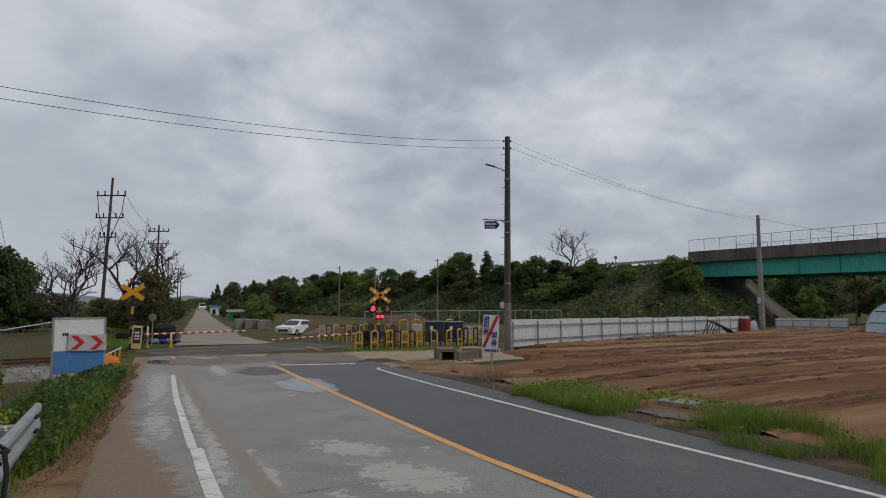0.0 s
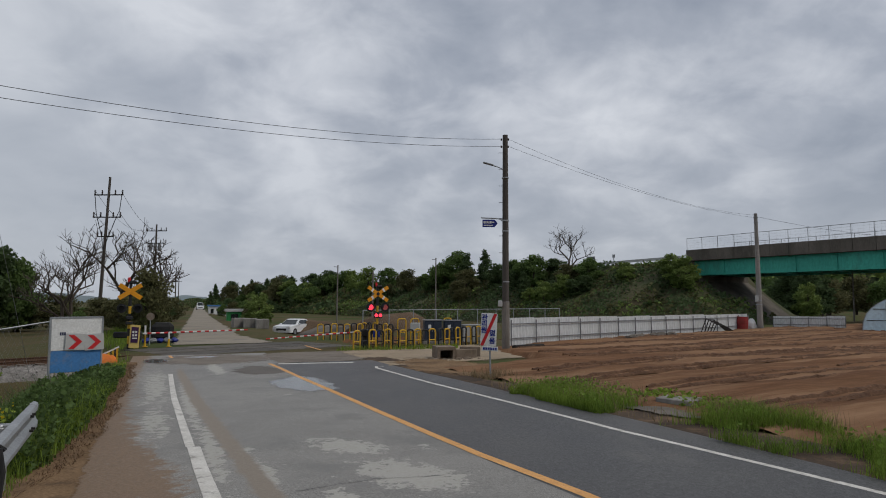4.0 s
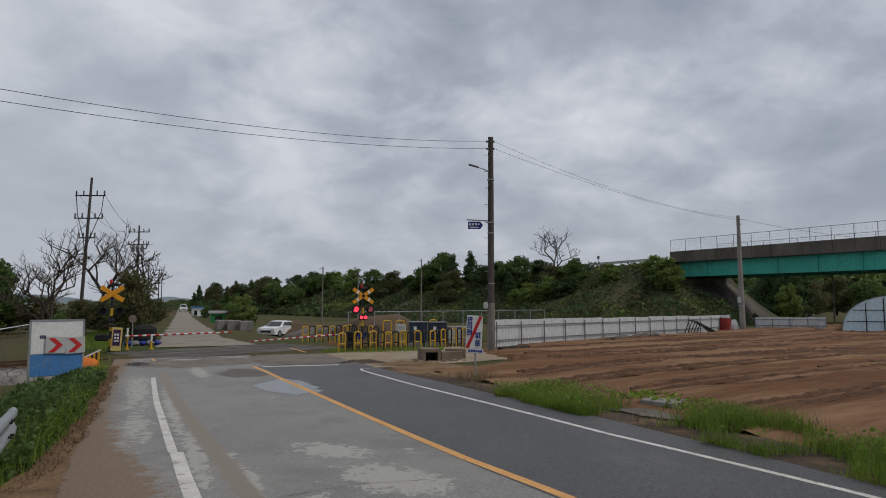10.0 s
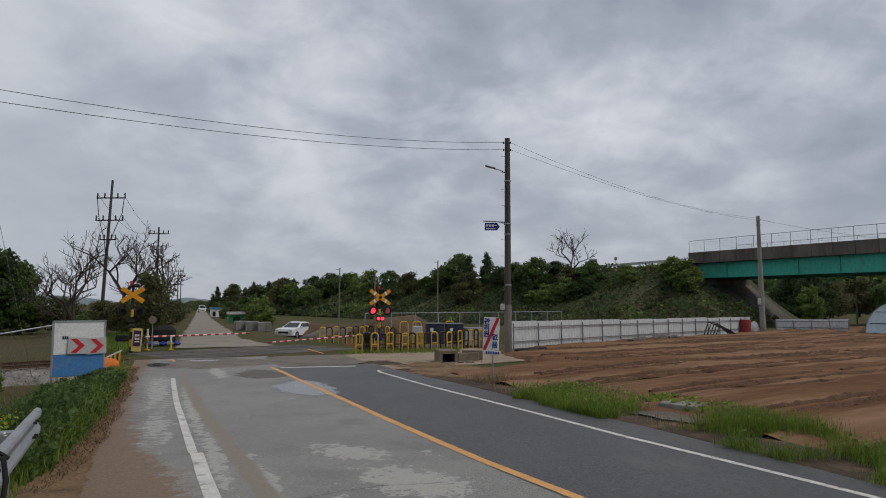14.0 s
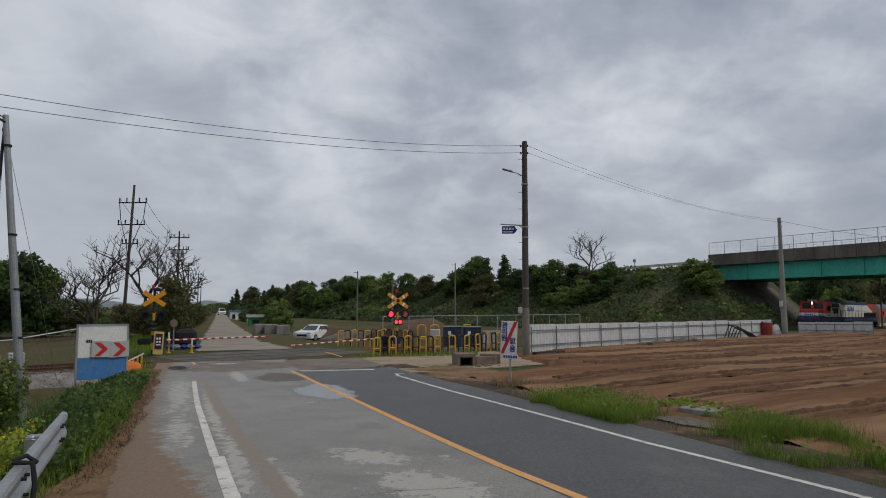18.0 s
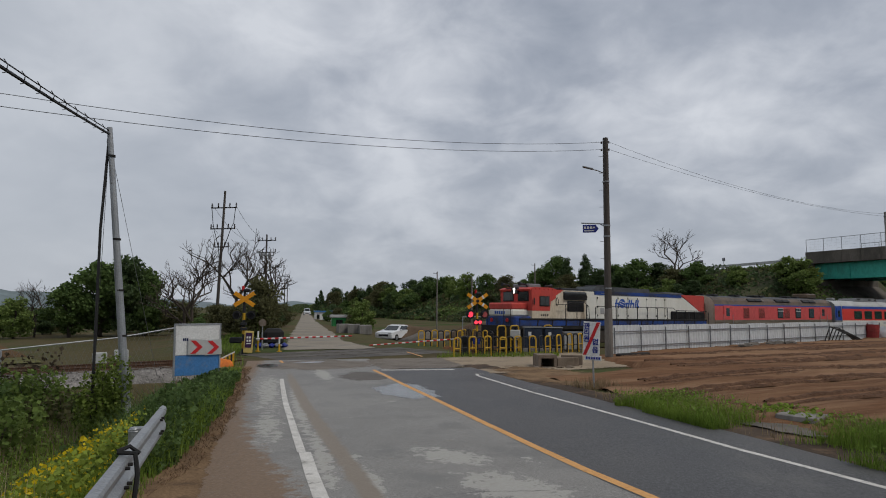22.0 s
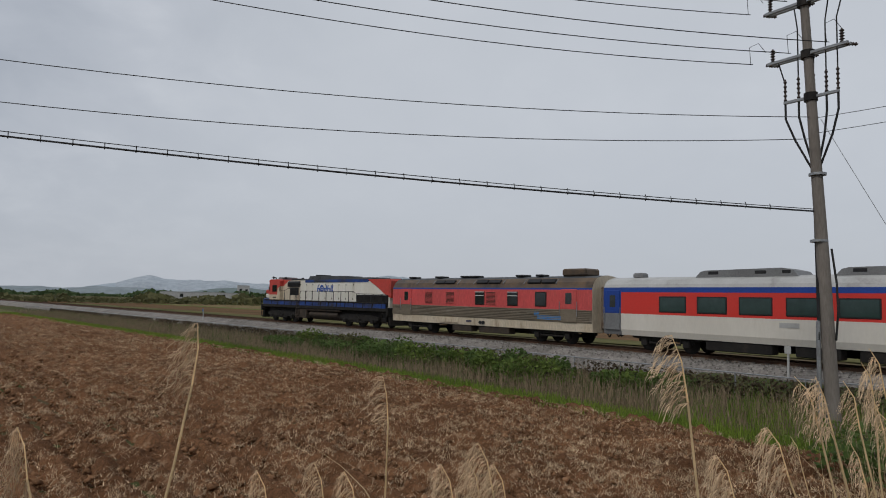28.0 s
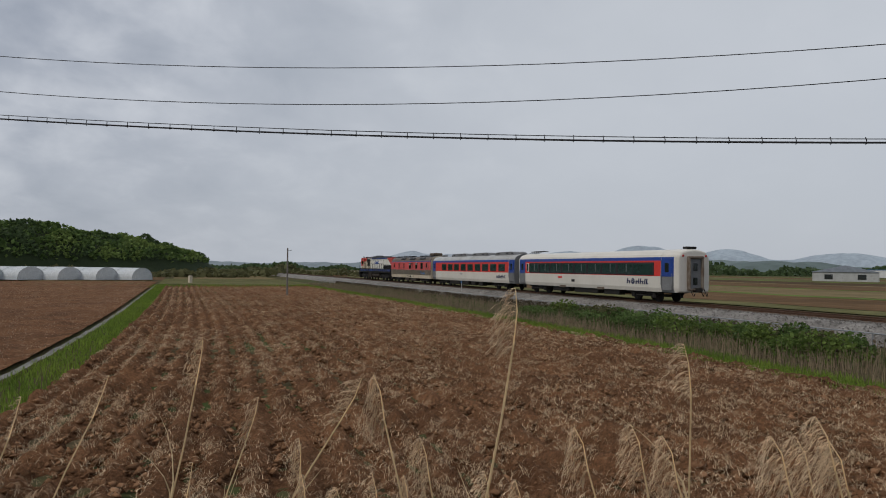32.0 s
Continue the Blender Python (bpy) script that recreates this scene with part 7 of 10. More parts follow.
for x, y, h in ((-55.05, 24.5, 5.0), (-62.5, 20.5, 4.2), (-46.6, -61.6, 5.5), (47.3, 82.6, 7.6), (-4.8, 96, 9.5), (-18.5, 92, 8.2), (-11.0, 75.0, 6.5)):
    th_ = thing("telegraph_pole", "thin weathered grey pole standing in the fields", "utility pole", pose(x, y, float(ground_z(x, y))), "thin poles in the fields")
    s_ = Shape()
    s_.tube([(0, 0, -.2), (.05, 0, h)], [.11, .08], 8)
    part("shaft", s_, M_POLE_DK if x < -50 or x > 50 else M_POLE_CONC, th_)
    s_ = Shape()
    s_.box((-.2, 0, h - .25), (.6, .06, .06))
    part("crossbar", s_, M_STEEL_DK, th_)

# km post by the line, blue marker, yellow marker post
for s, d, mt, lb in ((16.3, -2.5, M_CGREY, "small grey trackside post"), (76, -2.4, M_SKYBLUE, "small blue trackside plate on a post")):
    x, y, h = line(s, d)
    th_ = thing("line_marker", lb, "marker post", pose(x, y, -.7, 0, 0, 60))
    s_ = Shape()
    s_.box((0, 0, .5), (.07, .07, 1.3))
    part("post", s_, M_CGREY, th_)
    s_ = Shape()
    s_.box((0, -.05, 1.05), (.24, .03, .3), bev=.01)
    part("plate", s_, mt, th_)
s_ = Shape()
s_.box((0, 0, .6), (.6, .6, 1.4), bev=.05)
lone("marker_stone", s_, M_CREAM, "pale yellowish marker post at the field's end", "marker post", m=pose(-66, -117, -1.4))

# ---- bridge and embankment ----
BE = Vector((.576, -.818, 0))
BN = Vector((.818, .576, 0))
BL = Vector((31.1, 92.5, 0))
BK = 1.2


def bz(z):
    """Heights of bridge and embankment over the fields."""
    return 2.05 + (z - 2.05) * BK


def bpt(u, n, z):
    return BL + BE * u * BK + BN * n * BK + Vector((0, 0, bz(z)))


def bslab(s, u0, u1, n0, n1, z0, z1, k=0):
    vs = [bpt(u, n, z) for u in (u0, u1) for n in (n0, n1) for z in (z0, z1)]
    return s.add(vs, [(0, 1, 3, 2), (4, 6, 7, 5), (0, 4, 5, 1), (2, 3, 7, 6), (0, 2, 6, 4), (1, 5, 7, 3)], k)


br = thing("road_bridge", "turquoise steel girder road bridge with a stained concrete parapet", "bridge")
for i, n in enumerate((.35, 3.2, 6.0, 8.6)):
    s_ = Shape()
    bslab(s_, -.3, 46, n, n + .08, 5.12, 6.78)
    bslab(s_, -.3, 46, n - .2, n + .28, 5.08, 5.13)
    for u in range(0, 46, 4):
        bslab(s_, u, u + .06, n - .14, n, 5.13, 6.78)
    part("girder", s_, M_TEAL, br, "turquoise steel girder")
s_ = Shape()
bslab(s_, -.5, 46, -.2, 9.2, 6.78, 7.1)
part("deck", s_, M_CONC_DK, br, "concrete deck")
for n in (-.35, 9.0):
    for i in range(23):
        s_ = Shape()
        bslab(s_, -.4 + i * 2.02, -.4 + i * 2.02 + 1.99, n, n + .35, 6.8, 8.06)
        part("parapet_panel", s_, M_CONC_DK, br)
for n in (-.15, 9.15):
    rl_ = Shape()
    rl_.tube([bpt(-.4, n, 9.42), bpt(46, n, 9.42)], .035, 6)
    rr_ = part("railing", rl_, M_STEEL, br, "thin steel safety railing")
    for i in range(24):
        s_ = Shape()
        s_.tube([bpt(-.4 + i * 2.0, n, 8.0), bpt(-.4 + i * 2.0, n, 9.42)], .035, 6)
        part("railing_post", s_, M_STEEL, rr_)
    s_ = Shape()
    for i in range(95):
        p = bpt(-.4 + i * .49, n, 8.06)
        s_.add([p, p + BE * .008, p + BE * .008 + Vector((0, 0, 1.35 * BK)), p + Vector((0, 0, 1.35 * BK))], [(0, 1, 2, 3)])
    for j in range(4):
        p = bpt(-.4, n, 8.3 + j * .28)
        s_.add([p, p + BE * 46.4 * BK, p + BE * 46.4 * BK + Vector((0, 0, .008)), p + Vector((0, 0, .008))], [(0, 1, 2, 3)])
    tagged(part("railing_mesh", s_, M_MESH, rr_), kind="stuff")
s_ = Shape()
prof = [(-1.5, 5.05), (1.0, 5.05), (1.0, 4.4), (7.4, -.6), (-1.5, -.6)]
s_.loft([[bpt(u, n, z) for u, z in prof] for n in (-.6, 9.6)])
part("abutment", s_, M_CONC_DK, br, "dark sloping concrete abutment")
s_ = Shape()
bslab(s_, -1.5, .2, -.5, 9.5, 4.9, 7.0)
part("bearing_wall", s_, M_CONC_DK, br)
s_ = Shape()
s_.loft([[bpt(u, n, z) for u, z in ((34, 5.05), (36, 5.05), (36, -.6), (33.4, -.6))] for n in (-.3, 9.3)])
part("pier", s_, M_CONC_DK, br)

# wooded embankment that carries the road away to the left
def emb_height(u, v):
    """Height of the embankment u along it from the bridge and v across it; past the bridge's end it falls away as a cone."""
    u, v = np.asarray(u, float) / BK, np.asarray(v, float) / BK
    top = np.interp(u, [0, 60, 160, 330], [6.9, 6.2, 3.2, 1.4])
    z = -.5 + (top + .5) * np.interp(v, [-15.5, -1.2, 0, 9, 10.2, 19], [0, .97, 1, 1, .97, 0])
    out = np.maximum(-u, 0)
    cone = 6.7 - .48 * np.hypot(np.maximum(-v - 1.2, 0), out * 1.05) - 1.4 * np.minimum(out, 1)
    cone = np.where(v > -.8, np.minimum(cone, 3.9 - .80 * (out - 1.0) - .25), cone)
    z = np.where(out > 0, cone, z)
    return bz(np.where((v < -15.6) | (v > 19.4), -1.8, np.maximum(z, -1.8)))


U_ = np.concatenate([np.arange(-15, -1, 1.0), np.arange(-1, 60, 1.5), np.arange(60, 330, 5.0)])
V_ = np.array([-16, -13, -10.5, -8, -5.5, -3, -1.2, 0, 4.5, 9, 12, 20])
UU_, VV_ = np.meshgrid(U_ * BK, V_ * BK, indexing="ij")
Z_ = emb_height(UU_, VV_)
X_ = BL.x - BE.x * UU_ + BN.x * VV_
Y_ = BL.y - BE.y * UU_ + BN.y * VV_
Z_ = Z_ + .25 * fuzz(X_, Y_, .18, 3) * (VV_ < -.5)
sheet("embankment", X_[::-1], Y_[::-1], Z_[::-1], mat("grassy_embankment", (.058, .062, .026), (.042, .052, .02), rough=.95, big=.2, small=3, bump=.6, dirt=(.085, .066, .04), dirt_scale=.3, dirt_at=(.5, .65)), "overgrown grassy road embankment")


def emb_point(u, v):
    z = float(emb_height(u, v))
    return BL.x - BE.x * u + BN.x * v, BL.y - BE.y * u + BN.y * v, z


th_ = thing("road_barrier", "low grey crash barrier along the embankment road", "crash barrier")
for i in range(40):
    s_ = Shape()
    a, b = emb_point(2 + i * 6, .3), emb_point(7.9 + i * 6, .3)
    s_.loft([[Vector((p[0], p[1], p[2] + z)) for z in (.35, .75)] + [Vector((p[0] + .08, p[1] + .06, p[2] + z)) for z in (.75, .35)] for p in (a, b)])
    part("rail", s_, M_CGREY, th_)
    s_ = Shape()
    s_.tube([(a[0], a[1], a[2] - .2), (a[0], a[1], a[2] + .7)], .07, 6)
    part("post", s_, M_CGREY, th_)
for u, w in ((21, 1.1), (16, .7), (36, .6)):
    x, y, z = emb_point(u, 2)
    th_ = thing("road_sign", "small road sign seen from behind on the embankment", "road sign", pose(x, y, z, 0, 0, -30), "signs on the embankment")
    s_ = Shape()
    s_.tube([(0, 0, 0), (0, 0, 1.9)], .05, 6)
    part("post", s_, M_STEEL, th_)
    for k in ((-.35, .35) if w > 1 else (0,)):
        s_ = Shape()
        s_.box((k, 0, 1.75), (w * .6, .04, .5), bev=.01)
        part("plate", s_, M_DGREY, th_)

# greenhouse at the plot's far corner
def tunnel(m, w, h, ln, label, material, ribs=8, front=True, group=""):
    th = thing("greenhouse", label, "greenhouse", m, group)
    arc = [(w / 2 * math.cos(t), h * math.sin(t) ** .8 if 0 < t < 3.14 else 0) for t in np.linspace(0, 3.14159, 17)]
    s = Shape()
    s.loft([[Vector((x, y, z)) for x, z in arc] for y in np.linspace(0, ln, 9)], cap=False, closed=False)
    s.add([(x, 0, z) for x, z in arc], [tuple(range(17))])
    s.add([(x, ln, z) for x, z in arc], [tuple(range(16, -1, -1))])
    part("film", s, material, th, "", smooth=False)
    for i in range(ribs):
        r = Shape()
        y = -.02 + (ln + .04) * i / (ribs - 1)
        r.tube([(x * 1.004, y, z * 1.004) for x, z in arc], .03, 6)
        part("hoop", r, M_STEEL, th)
    if front:
        for x, z in ((-w * .28, h * .8), (-w * .12, h * .93), (w * .12, h * .93), (w * .28, h * .8)):
            r = Shape()
            r.tube([(x, -.05, 0), (x, -.05, z)], .035, 6)
            part("front_post", r, M_STEEL_DK, th)
        for z, k in ((.9, .46), (1.8, .4)):
            r = Shape()
            r.tube([(-w * k, -.05, z), (w * k, -.05, z)], .03, 6)
            part("front_rail", r, M_STEEL_DK, th)
        d = Shape()
        d.box((0, -.06, 1.0), (1.6, .05, 2.0), bev=.02)
        part("door", d, material, th)
    return th


tunnel(pose(34.3, 51.4, -.3, 0, 0, -33), 7.4, 2.95, 22, "pale blue film greenhouse tunnel at the edge of the plot", M_FILM)
M_FILMW = mat("white_greenhouse_film", (.55, .57, .58), (.45, .48, .5), rough=.4, big=.4, small=3, bump=.1)
for i in range(6):
    tunnel(pose(-66 + i * 6.2, -136 - i * 2.2, -1.3, 0, 0, 200), 5.6, 2.5, 24, "white film greenhouse tunnel below the wooded hill", M_FILMW, 6, False, "white greenhouse tunnels")

# odds and ends round the plot
s_ = Shape()
s_.tube([(0, 0, 0), (0, 0, .05), (0, 0, .5), (0, 0, .52), (0, 0, 1.05)], [.4, .42, .42, .44, .42], 18)
lone("drum", s_, mat("rusty_red_drum_paint", (.28, .03, .03), (.2, .03, .025), rough=.6, big=3, small=15), "rusty red steel drum by the panel fence", "drum", m=pose(21.9, 53.6, -.2, 0, 3, 0))
s_ = Shape()
s_.blob((0, 0, .35), (.5, .4, .5), 8, .4, 3)
lone("sack", s_, M_WPAINT, "white bulk sack slumped beside the drum", "sack", m=pose(22.9, 54.4, -.25), smooth=True)
th_ = thing("pipe_frame", "bent dark pipes leaning on the panel fence", "pipe frame", pose(17.5, 48.5, -.2, 0, 0, 47))
for i in range(5):
    s_ = Shape()
    s_.tube([(-2.2 + i * .5, -.3, 0), (-1.2 + i * .45, -.25, 1.0 - .1 * i), (.3 + i * .6, -.2, .9 - .15 * i), (2.4 + i * .3, -.2, .05)], .04, 6)
    part("pipe", s_, M_STEEL_DK, th_)
s_ = Shape()
s_.box((0, 0, .1), (2.0, .3, .2), bev=.05)
lone("timber_baulk", s_, M_STEEL_DK, "dark tarred timber baulk at the foot of the pole", "timber", m=pose(2.9, 31.9, -.25, 0, 0, 40))
s_ = Shape()
for i in range(7):
    s_.blob((i * .8 + .3 * (i % 2), .2 * (i % 3), .05), (.55, .3, .16), i, .5, 2)
lone("rubble", s_, M_CONC_DK, "low heap of dark rubble along the panel fence", "rubble", kind="stuff", m=pose(9.5, 38.9, -.1, 0, 0, 46), smooth=False)

# broken concrete culvert at the lane's corner
th_ = thing("culvert", "broken concrete box culvert end beside the lane", "culvert", pose(-.85, 26.0, -.42, 0, 0, 14) @ Matrix.Diagonal((.7, .8, .78, 1)))
s_ = Shape()
s_.prism([(-.5, 0), (.5, 0), (.5, .8), (-.5, .8), (-.5, .62), (.34, .62), (.34, .16), (-.5, .16)], Matrix.Translation((0, 1.4, 0)) @ UPRIGHT, 1.4)
s_ = Shape()
for x0, x1, z0, z1 in ((-.52, -.36, 0, .8), (.36, .52, 0, .8), (-.36, .36, .64, .8), (-.36, .36, 0, .12)):
    s_.box(((x0 + x1) / 2, .7, (z0 + z1) / 2), (x1 - x0, 1.4, z1 - z0))
M_CULV = mat("mud_stained_concrete", (.19, .15, .115), (.14, .108, .08), rough=.9, big=1.5, small=14, bump=.3, dirt=(.10, .07, .048), dirt_scale=2)
part("box_section", s_, M_CULV, th_)
# dark plate closing the far end of the box section
s_ = Shape()
s_.box((0, 1.3, .36), (.72, .05, .5))
part("silt_plug", s_, M_CONC_DK, th_)
for q, w, h, a in (((1.25, .5, .3), 1.3, .7, 8), ((1.7, 1.2, .35), 1.2, .75, -12)):
    s_ = Shape()
    s_.box(q, (w, .2, h), Matrix.Rotation(radians(a), 3, "Z"), bev=.03)
    part("wing_wall", s_, M_CULV, th_)
s_ = Shape()
for i in range(14):
    rg = random.Random(i)
    s_.blob((rg.uniform(-.9, 2.4), rg.uniform(-.7, .2), rg.uniform(0, .16)), (rg.uniform(.1, .3), rg.uniform(.1, .25), rg.uniform(.06, .16)), i, .5, 1)
lone("rubble", s_, M_CULV, "broken lumps of earth and concrete round the culvert", "rubble", kind="stuff", m=pose(-.9, 25.8, -.36, 0, 0, 14) @ Matrix.Diagonal((.8, .8, .7, 1)))
# concrete slab over the ditch on the right
s_ = Shape()
s_.box((0, 0, 0), (1.3, .7, .12), bev=.02)
lone("ditch_slab", s_, M_CONC, "concrete slab bridging the roadside ditch", "slab", m=pose(4.3, 13.6, .02, 2, 3, 60))
patch(10.2, 8.6, 1.6, .45, M_CONC_DK, "flat dark patch beside the road", seed=21.0, dz=.03, name="ditch_hollow")

# beyond the line: blocks, heaps, car
for i, (x, y) in enumerate(((-18.9, 56.4), (-17.8, 56.2), (-20.1, 57.0))):
    s_ = Shape()
    s_.box((0, 0, .42), (1.1, .9, .84), bev=.04)
    lone("concrete_block", s_, M_CONC, "pale concrete block beyond the crossing", "block", "concrete blocks", m=pose(x, y, float(ground_z(x, y)) - .05, 0, 0, 18 + 8 * i))
M_HEAP = mat("dark_brown_earth", (.13, .09, .06), (.095, .066, .045), rough=.95, big=.8, small=9, bump=.6, spec=.05, grain=(.6, 1.4))
for x, y, r, h, mt, lb in ((-5.6, 53, 4.0, 1.75, M_HEAP, "brown heap of earth beyond the line"), (-11.5, 58, 3.6, 1.3, M_CONC_DK, "dark heap of gravel beyond the line"), (-14.5, 62, 3.6, 1.6, M_HEAP, "brown heap of earth beyond the line"), (-8.5, 60, 4.2, 1.3, M_CONC_DK, "dark heap of gravel beyond the line")):
    s_ = Shape()
    s_.blob((0, 0, -.3), (r, r * .8, h), x, .35, 3)
    lone("soil_mound", s_, mt, lb, "earth heap", "heaps beyond the line", m=pose(x, y, float(ground_z(x, y))), smooth=True)


def car(m, paint, label, van=False):
    th = thing("car", label, "car", m)
    prof = [(-2.2, .28), (-2.25, .6), (-2.15, .86), (-1.55, .95), (-.55, 1.0), (1.65, .98), (2.15, .92), (2.25, .65), (2.22, .3)] if not van else [(-2.2, .28), (-2.2, .9), (-1.8, 1.05), (2.2, 1.05), (2.22, .3)]
    roof = [(-1.0, .96), (-.25, 1.4), (.35, 1.46), (1.1, 1.4), (1.75, .97)] if not van else [(-1.7, 1.0), (-1.0, 1.8), (2.0, 1.85), (2.2, 1.0)]
    s = Shape()
    s.loft([[Vector((x * f, y, z)) for y, z in prof] for x, f in ((-.9, 1), (-.75, 1), (.75, 1), (.9, 1))])
    for i, p in enumerate(s.v):
        if abs(p[0]) > .8:
            s.v[i] = (p[0], p[1] * .97, p[2] if p[2] < .7 else p[2] - .05)
    part("body", s, paint, th)
    s = Shape()
    s.loft([[Vector((x, y, z)) for y, z in roof] for x in (-.78, .78)])
    for i, p in enumerate(s.v):
        if p[2] > 1.2:
            s.v[i] = (p[0] * .8, p[1], p[2])
    part("cabin", s, paint, th)
    (y0, z0), (y1, z1) = roof[0], roof[1]
    s = Shape()
    s.add([(-.7, y0 - .02, z0 + .03), (.7, y0 - .02, z0 + .03), (.58, y1 - .04, z1 - .02), (-.58, y1 - .04, z1 - .02)], [(0, 1, 2, 3)])
    part("windscreen", s, M_GLASS, th)
    for e in (-1, 1):
        s = Shape()
        s.add([(e * .79, y0 + .35, z0 + .05), (e * .79, roof[-1][0] - .35, z0 + .05), (e * .665, roof[-2][0] - .1, roof[-2][1] - .06), (e * .655, y1 + .12, z1 - .05)], [(0, 1, 2, 3)])
        part("side_window", s, M_GLASS, th)
        s = Shape()
        s.box((e * .66, -2.18, .7), (.36, .12, .14), bev=.04)
        part("headlight", s, M_CGREY, th)
        s = Shape()
        s.box((e * .98, -.72, 1.0), (.16, .1, .12), bev=.03)
        part("mirror", s, paint, th)
        for y in (-1.38, 1.36):
            s = Shape()
            s.tube([(e * .72, y, .32), (e * .92, y, .32)], .32, 18)
            w = part("wheel", s, M_RUBBER, th)
            s = Shape()
            s.tube([(e * .9, y, .32), (e * .93, y, .32)], .2, 14)
            part("rim", s, M_STEEL, w)
    s = Shape()
    s.box((0, -2.24, .55), (1.0, .05, .2), bev=.02)
    part("grille", s, M_BLACK, th)
    s = Shape()
    s.box((0, -2.26, .42), (.5, .02, .11))
    part("number_plate", s, M_WPAINT, th)
    return th


car(pose(-16.0, 60.0, -1.06, 0, 0, -15), M_CARWHITE, "white saloon car waiting beyond the crossing")
car(pose(*xy(185, 9.6), -.25, 0, 0, 25), M_CARWHITE, "small white van on the far road", True)
th_ = thing("scrap_heap", "dark covered machinery and sacks at the far roadside", "machinery", pose(-17.1, 36.3, -.3, 0, 0, 25))
s_ = Shape()
s_.box((0, 0, .6), (1.15, 1.5, .95), bev=.2)
part("cover", s_, M_RUBBER, th_)
for i in range(5):
    s_ = Shape()
    s_.blob((-.8 + i * .35, -1.2 - .1 * (i % 2), .15), (.2, .18, .15), i, .5, 2)
    part("sack", s_, M_DGREY if i % 2 else M_SIGNBLUE, th_)
th_ = thing("mirror_sign", "round grey sign on a thin post", "road sign", at(-16.5, 33.6))
s_ = Shape()
s_.tube([(0, -.02, 1.45), (0, .02, 1.45)], .2, 20)
part("disc", s_, M_GANG, th_)
s_ = Shape()
s_.tube([(0, .04, -.2), (0, .04, 1.5)], .03, 8)
part("post", s_, M_STEEL, th_)

# far buildings
def block(x, y, w, dp, h, rz, wall, roof, label, wins=0, gable=False):
    th = thing("building", label, "building", pose(x, y, float(ground_z(x, y)) - .05, 0, 0, rz), "far buildings")
    s = Shape()
    s.box((0, 0, h / 2), (w, dp, h), bev=.05)
    part("wall", s, wall, th)
    s = Shape()
    if gable:
        s.prism([(-w / 2 - .4, h), (w / 2 + .4, h), (0, h + w * .12)], Matrix.Translation((0, dp / 2 + .3, 0)) @ UPRIGHT, dp + .6)
    else:
        s.box((0, 0, h + .15), (w + .4, dp + .4, .3))
    part("roof", s, roof, th)
    for i in range(wins):
        q = Shape()
        q.box((-w / 2 + w * (i + .5) / wins, -dp / 2 - .03, h * .5), (min(w / wins * .45, 2.4), .1, h * .5))
        part("window", q, M_GLASS, th)
    return th


block(-362, 213, 20, 14, 12.5, 58, mat("pink_grey_render", (.34, .28, .26), rough=.9), M_CONC, "far pinkish-grey block with tall dark windows", 7)
block(-274, 123, 9.5, 7, 4.2, 66, M_WPAINT, M_CGREY, "far small white farmhouse", 3)
block(-330, 185, 30, 12, 5.5, 60, M_CONC, M_DGREY, "far low grey hall", 5)
block(-257, -36, 19, 8, 3.2, 98, M_CGREY, mat("blue_grey_sheet_roof", (.25, .28, .33), rough=.6), "long low farm shed with a blue-grey roof", 2, True)
block(-520, -60, 30, 12, 5, 96, M_WPAINT, M_SKYBLUE, "far white farm shed with a blue roof", 1)
block(-470, 30, 26, 12, 4, 88, M_CGREY, M_CGREY, "far grey farm shed", 1)
block(-420, -330, 60, 12, 5, 130, M_CGREY, M_CGREY, "long far grey shed", 2)
block(-600, -420, 12, 10, 14, 130, M_CGREY, M_CGREY, "far pale plant tower", 2)
block(-640, -300, 14, 10, 12, 120, M_CGREY, M_CGREY, "far pale plant tower", 2)
block(*xy(150, 11.5), 4, 3.5, 2.0, 25, M_WPAINT, M_SKYBLUE, "white and blue works cabin far along the road", 3)
# small green block standing in for a green net fence
block(-27.9, 77.4, 1.7, 1.6, 1.15, 25, mat("green_block_paint", (.03, .22, .06), rough=.6), M_CGREY, "green block in place of a net fence beside the far road", 1)

# ---- plants ----
def quads(name, V, material):
    """A mesh of loose four-cornered pieces; V is n x 4 x 3."""
    n = len(V)
    me = bpy.data.meshes.new(name)
    me.vertices.add(n * 4)
    me.vertices.foreach_set("co", np.asarray(V, np.float32).ravel())
    me.loops.add(n * 4)
    me.loops.foreach_set("vertex_index", np.arange(n * 4, dtype=np.int32))
    me.polygons.add(n)
    me.polygons.foreach_set("loop_start", np.arange(0, n * 4, 4, dtype=np.int32))
    me.materials.append(material)
    me.update(calc_edges=True)
    me.validate()
    return me


def unit(v):
    return v / np.maximum(np.linalg.norm(v, axis=-1, keepdims=True), 1e-9)


def leaves(C, size, rng, flat=.4):
    """Leaf-shaped pieces at the points C."""
    n = len(C)
    a = unit(rng.normal(size=(n, 3)) * (1, 1, flat))
    b = unit(np.cross(a, rng.normal(size=(n, 3))))
    s = size * rng.uniform(.6, 1.35, (n, 1))
    w = s * rng.uniform(.35, .6, (n, 1))
    return np.stack([C - a * s * .5, C + b * w - a * s * .05, C + a * s * .5, C - b * w + a * s * .05], 1)


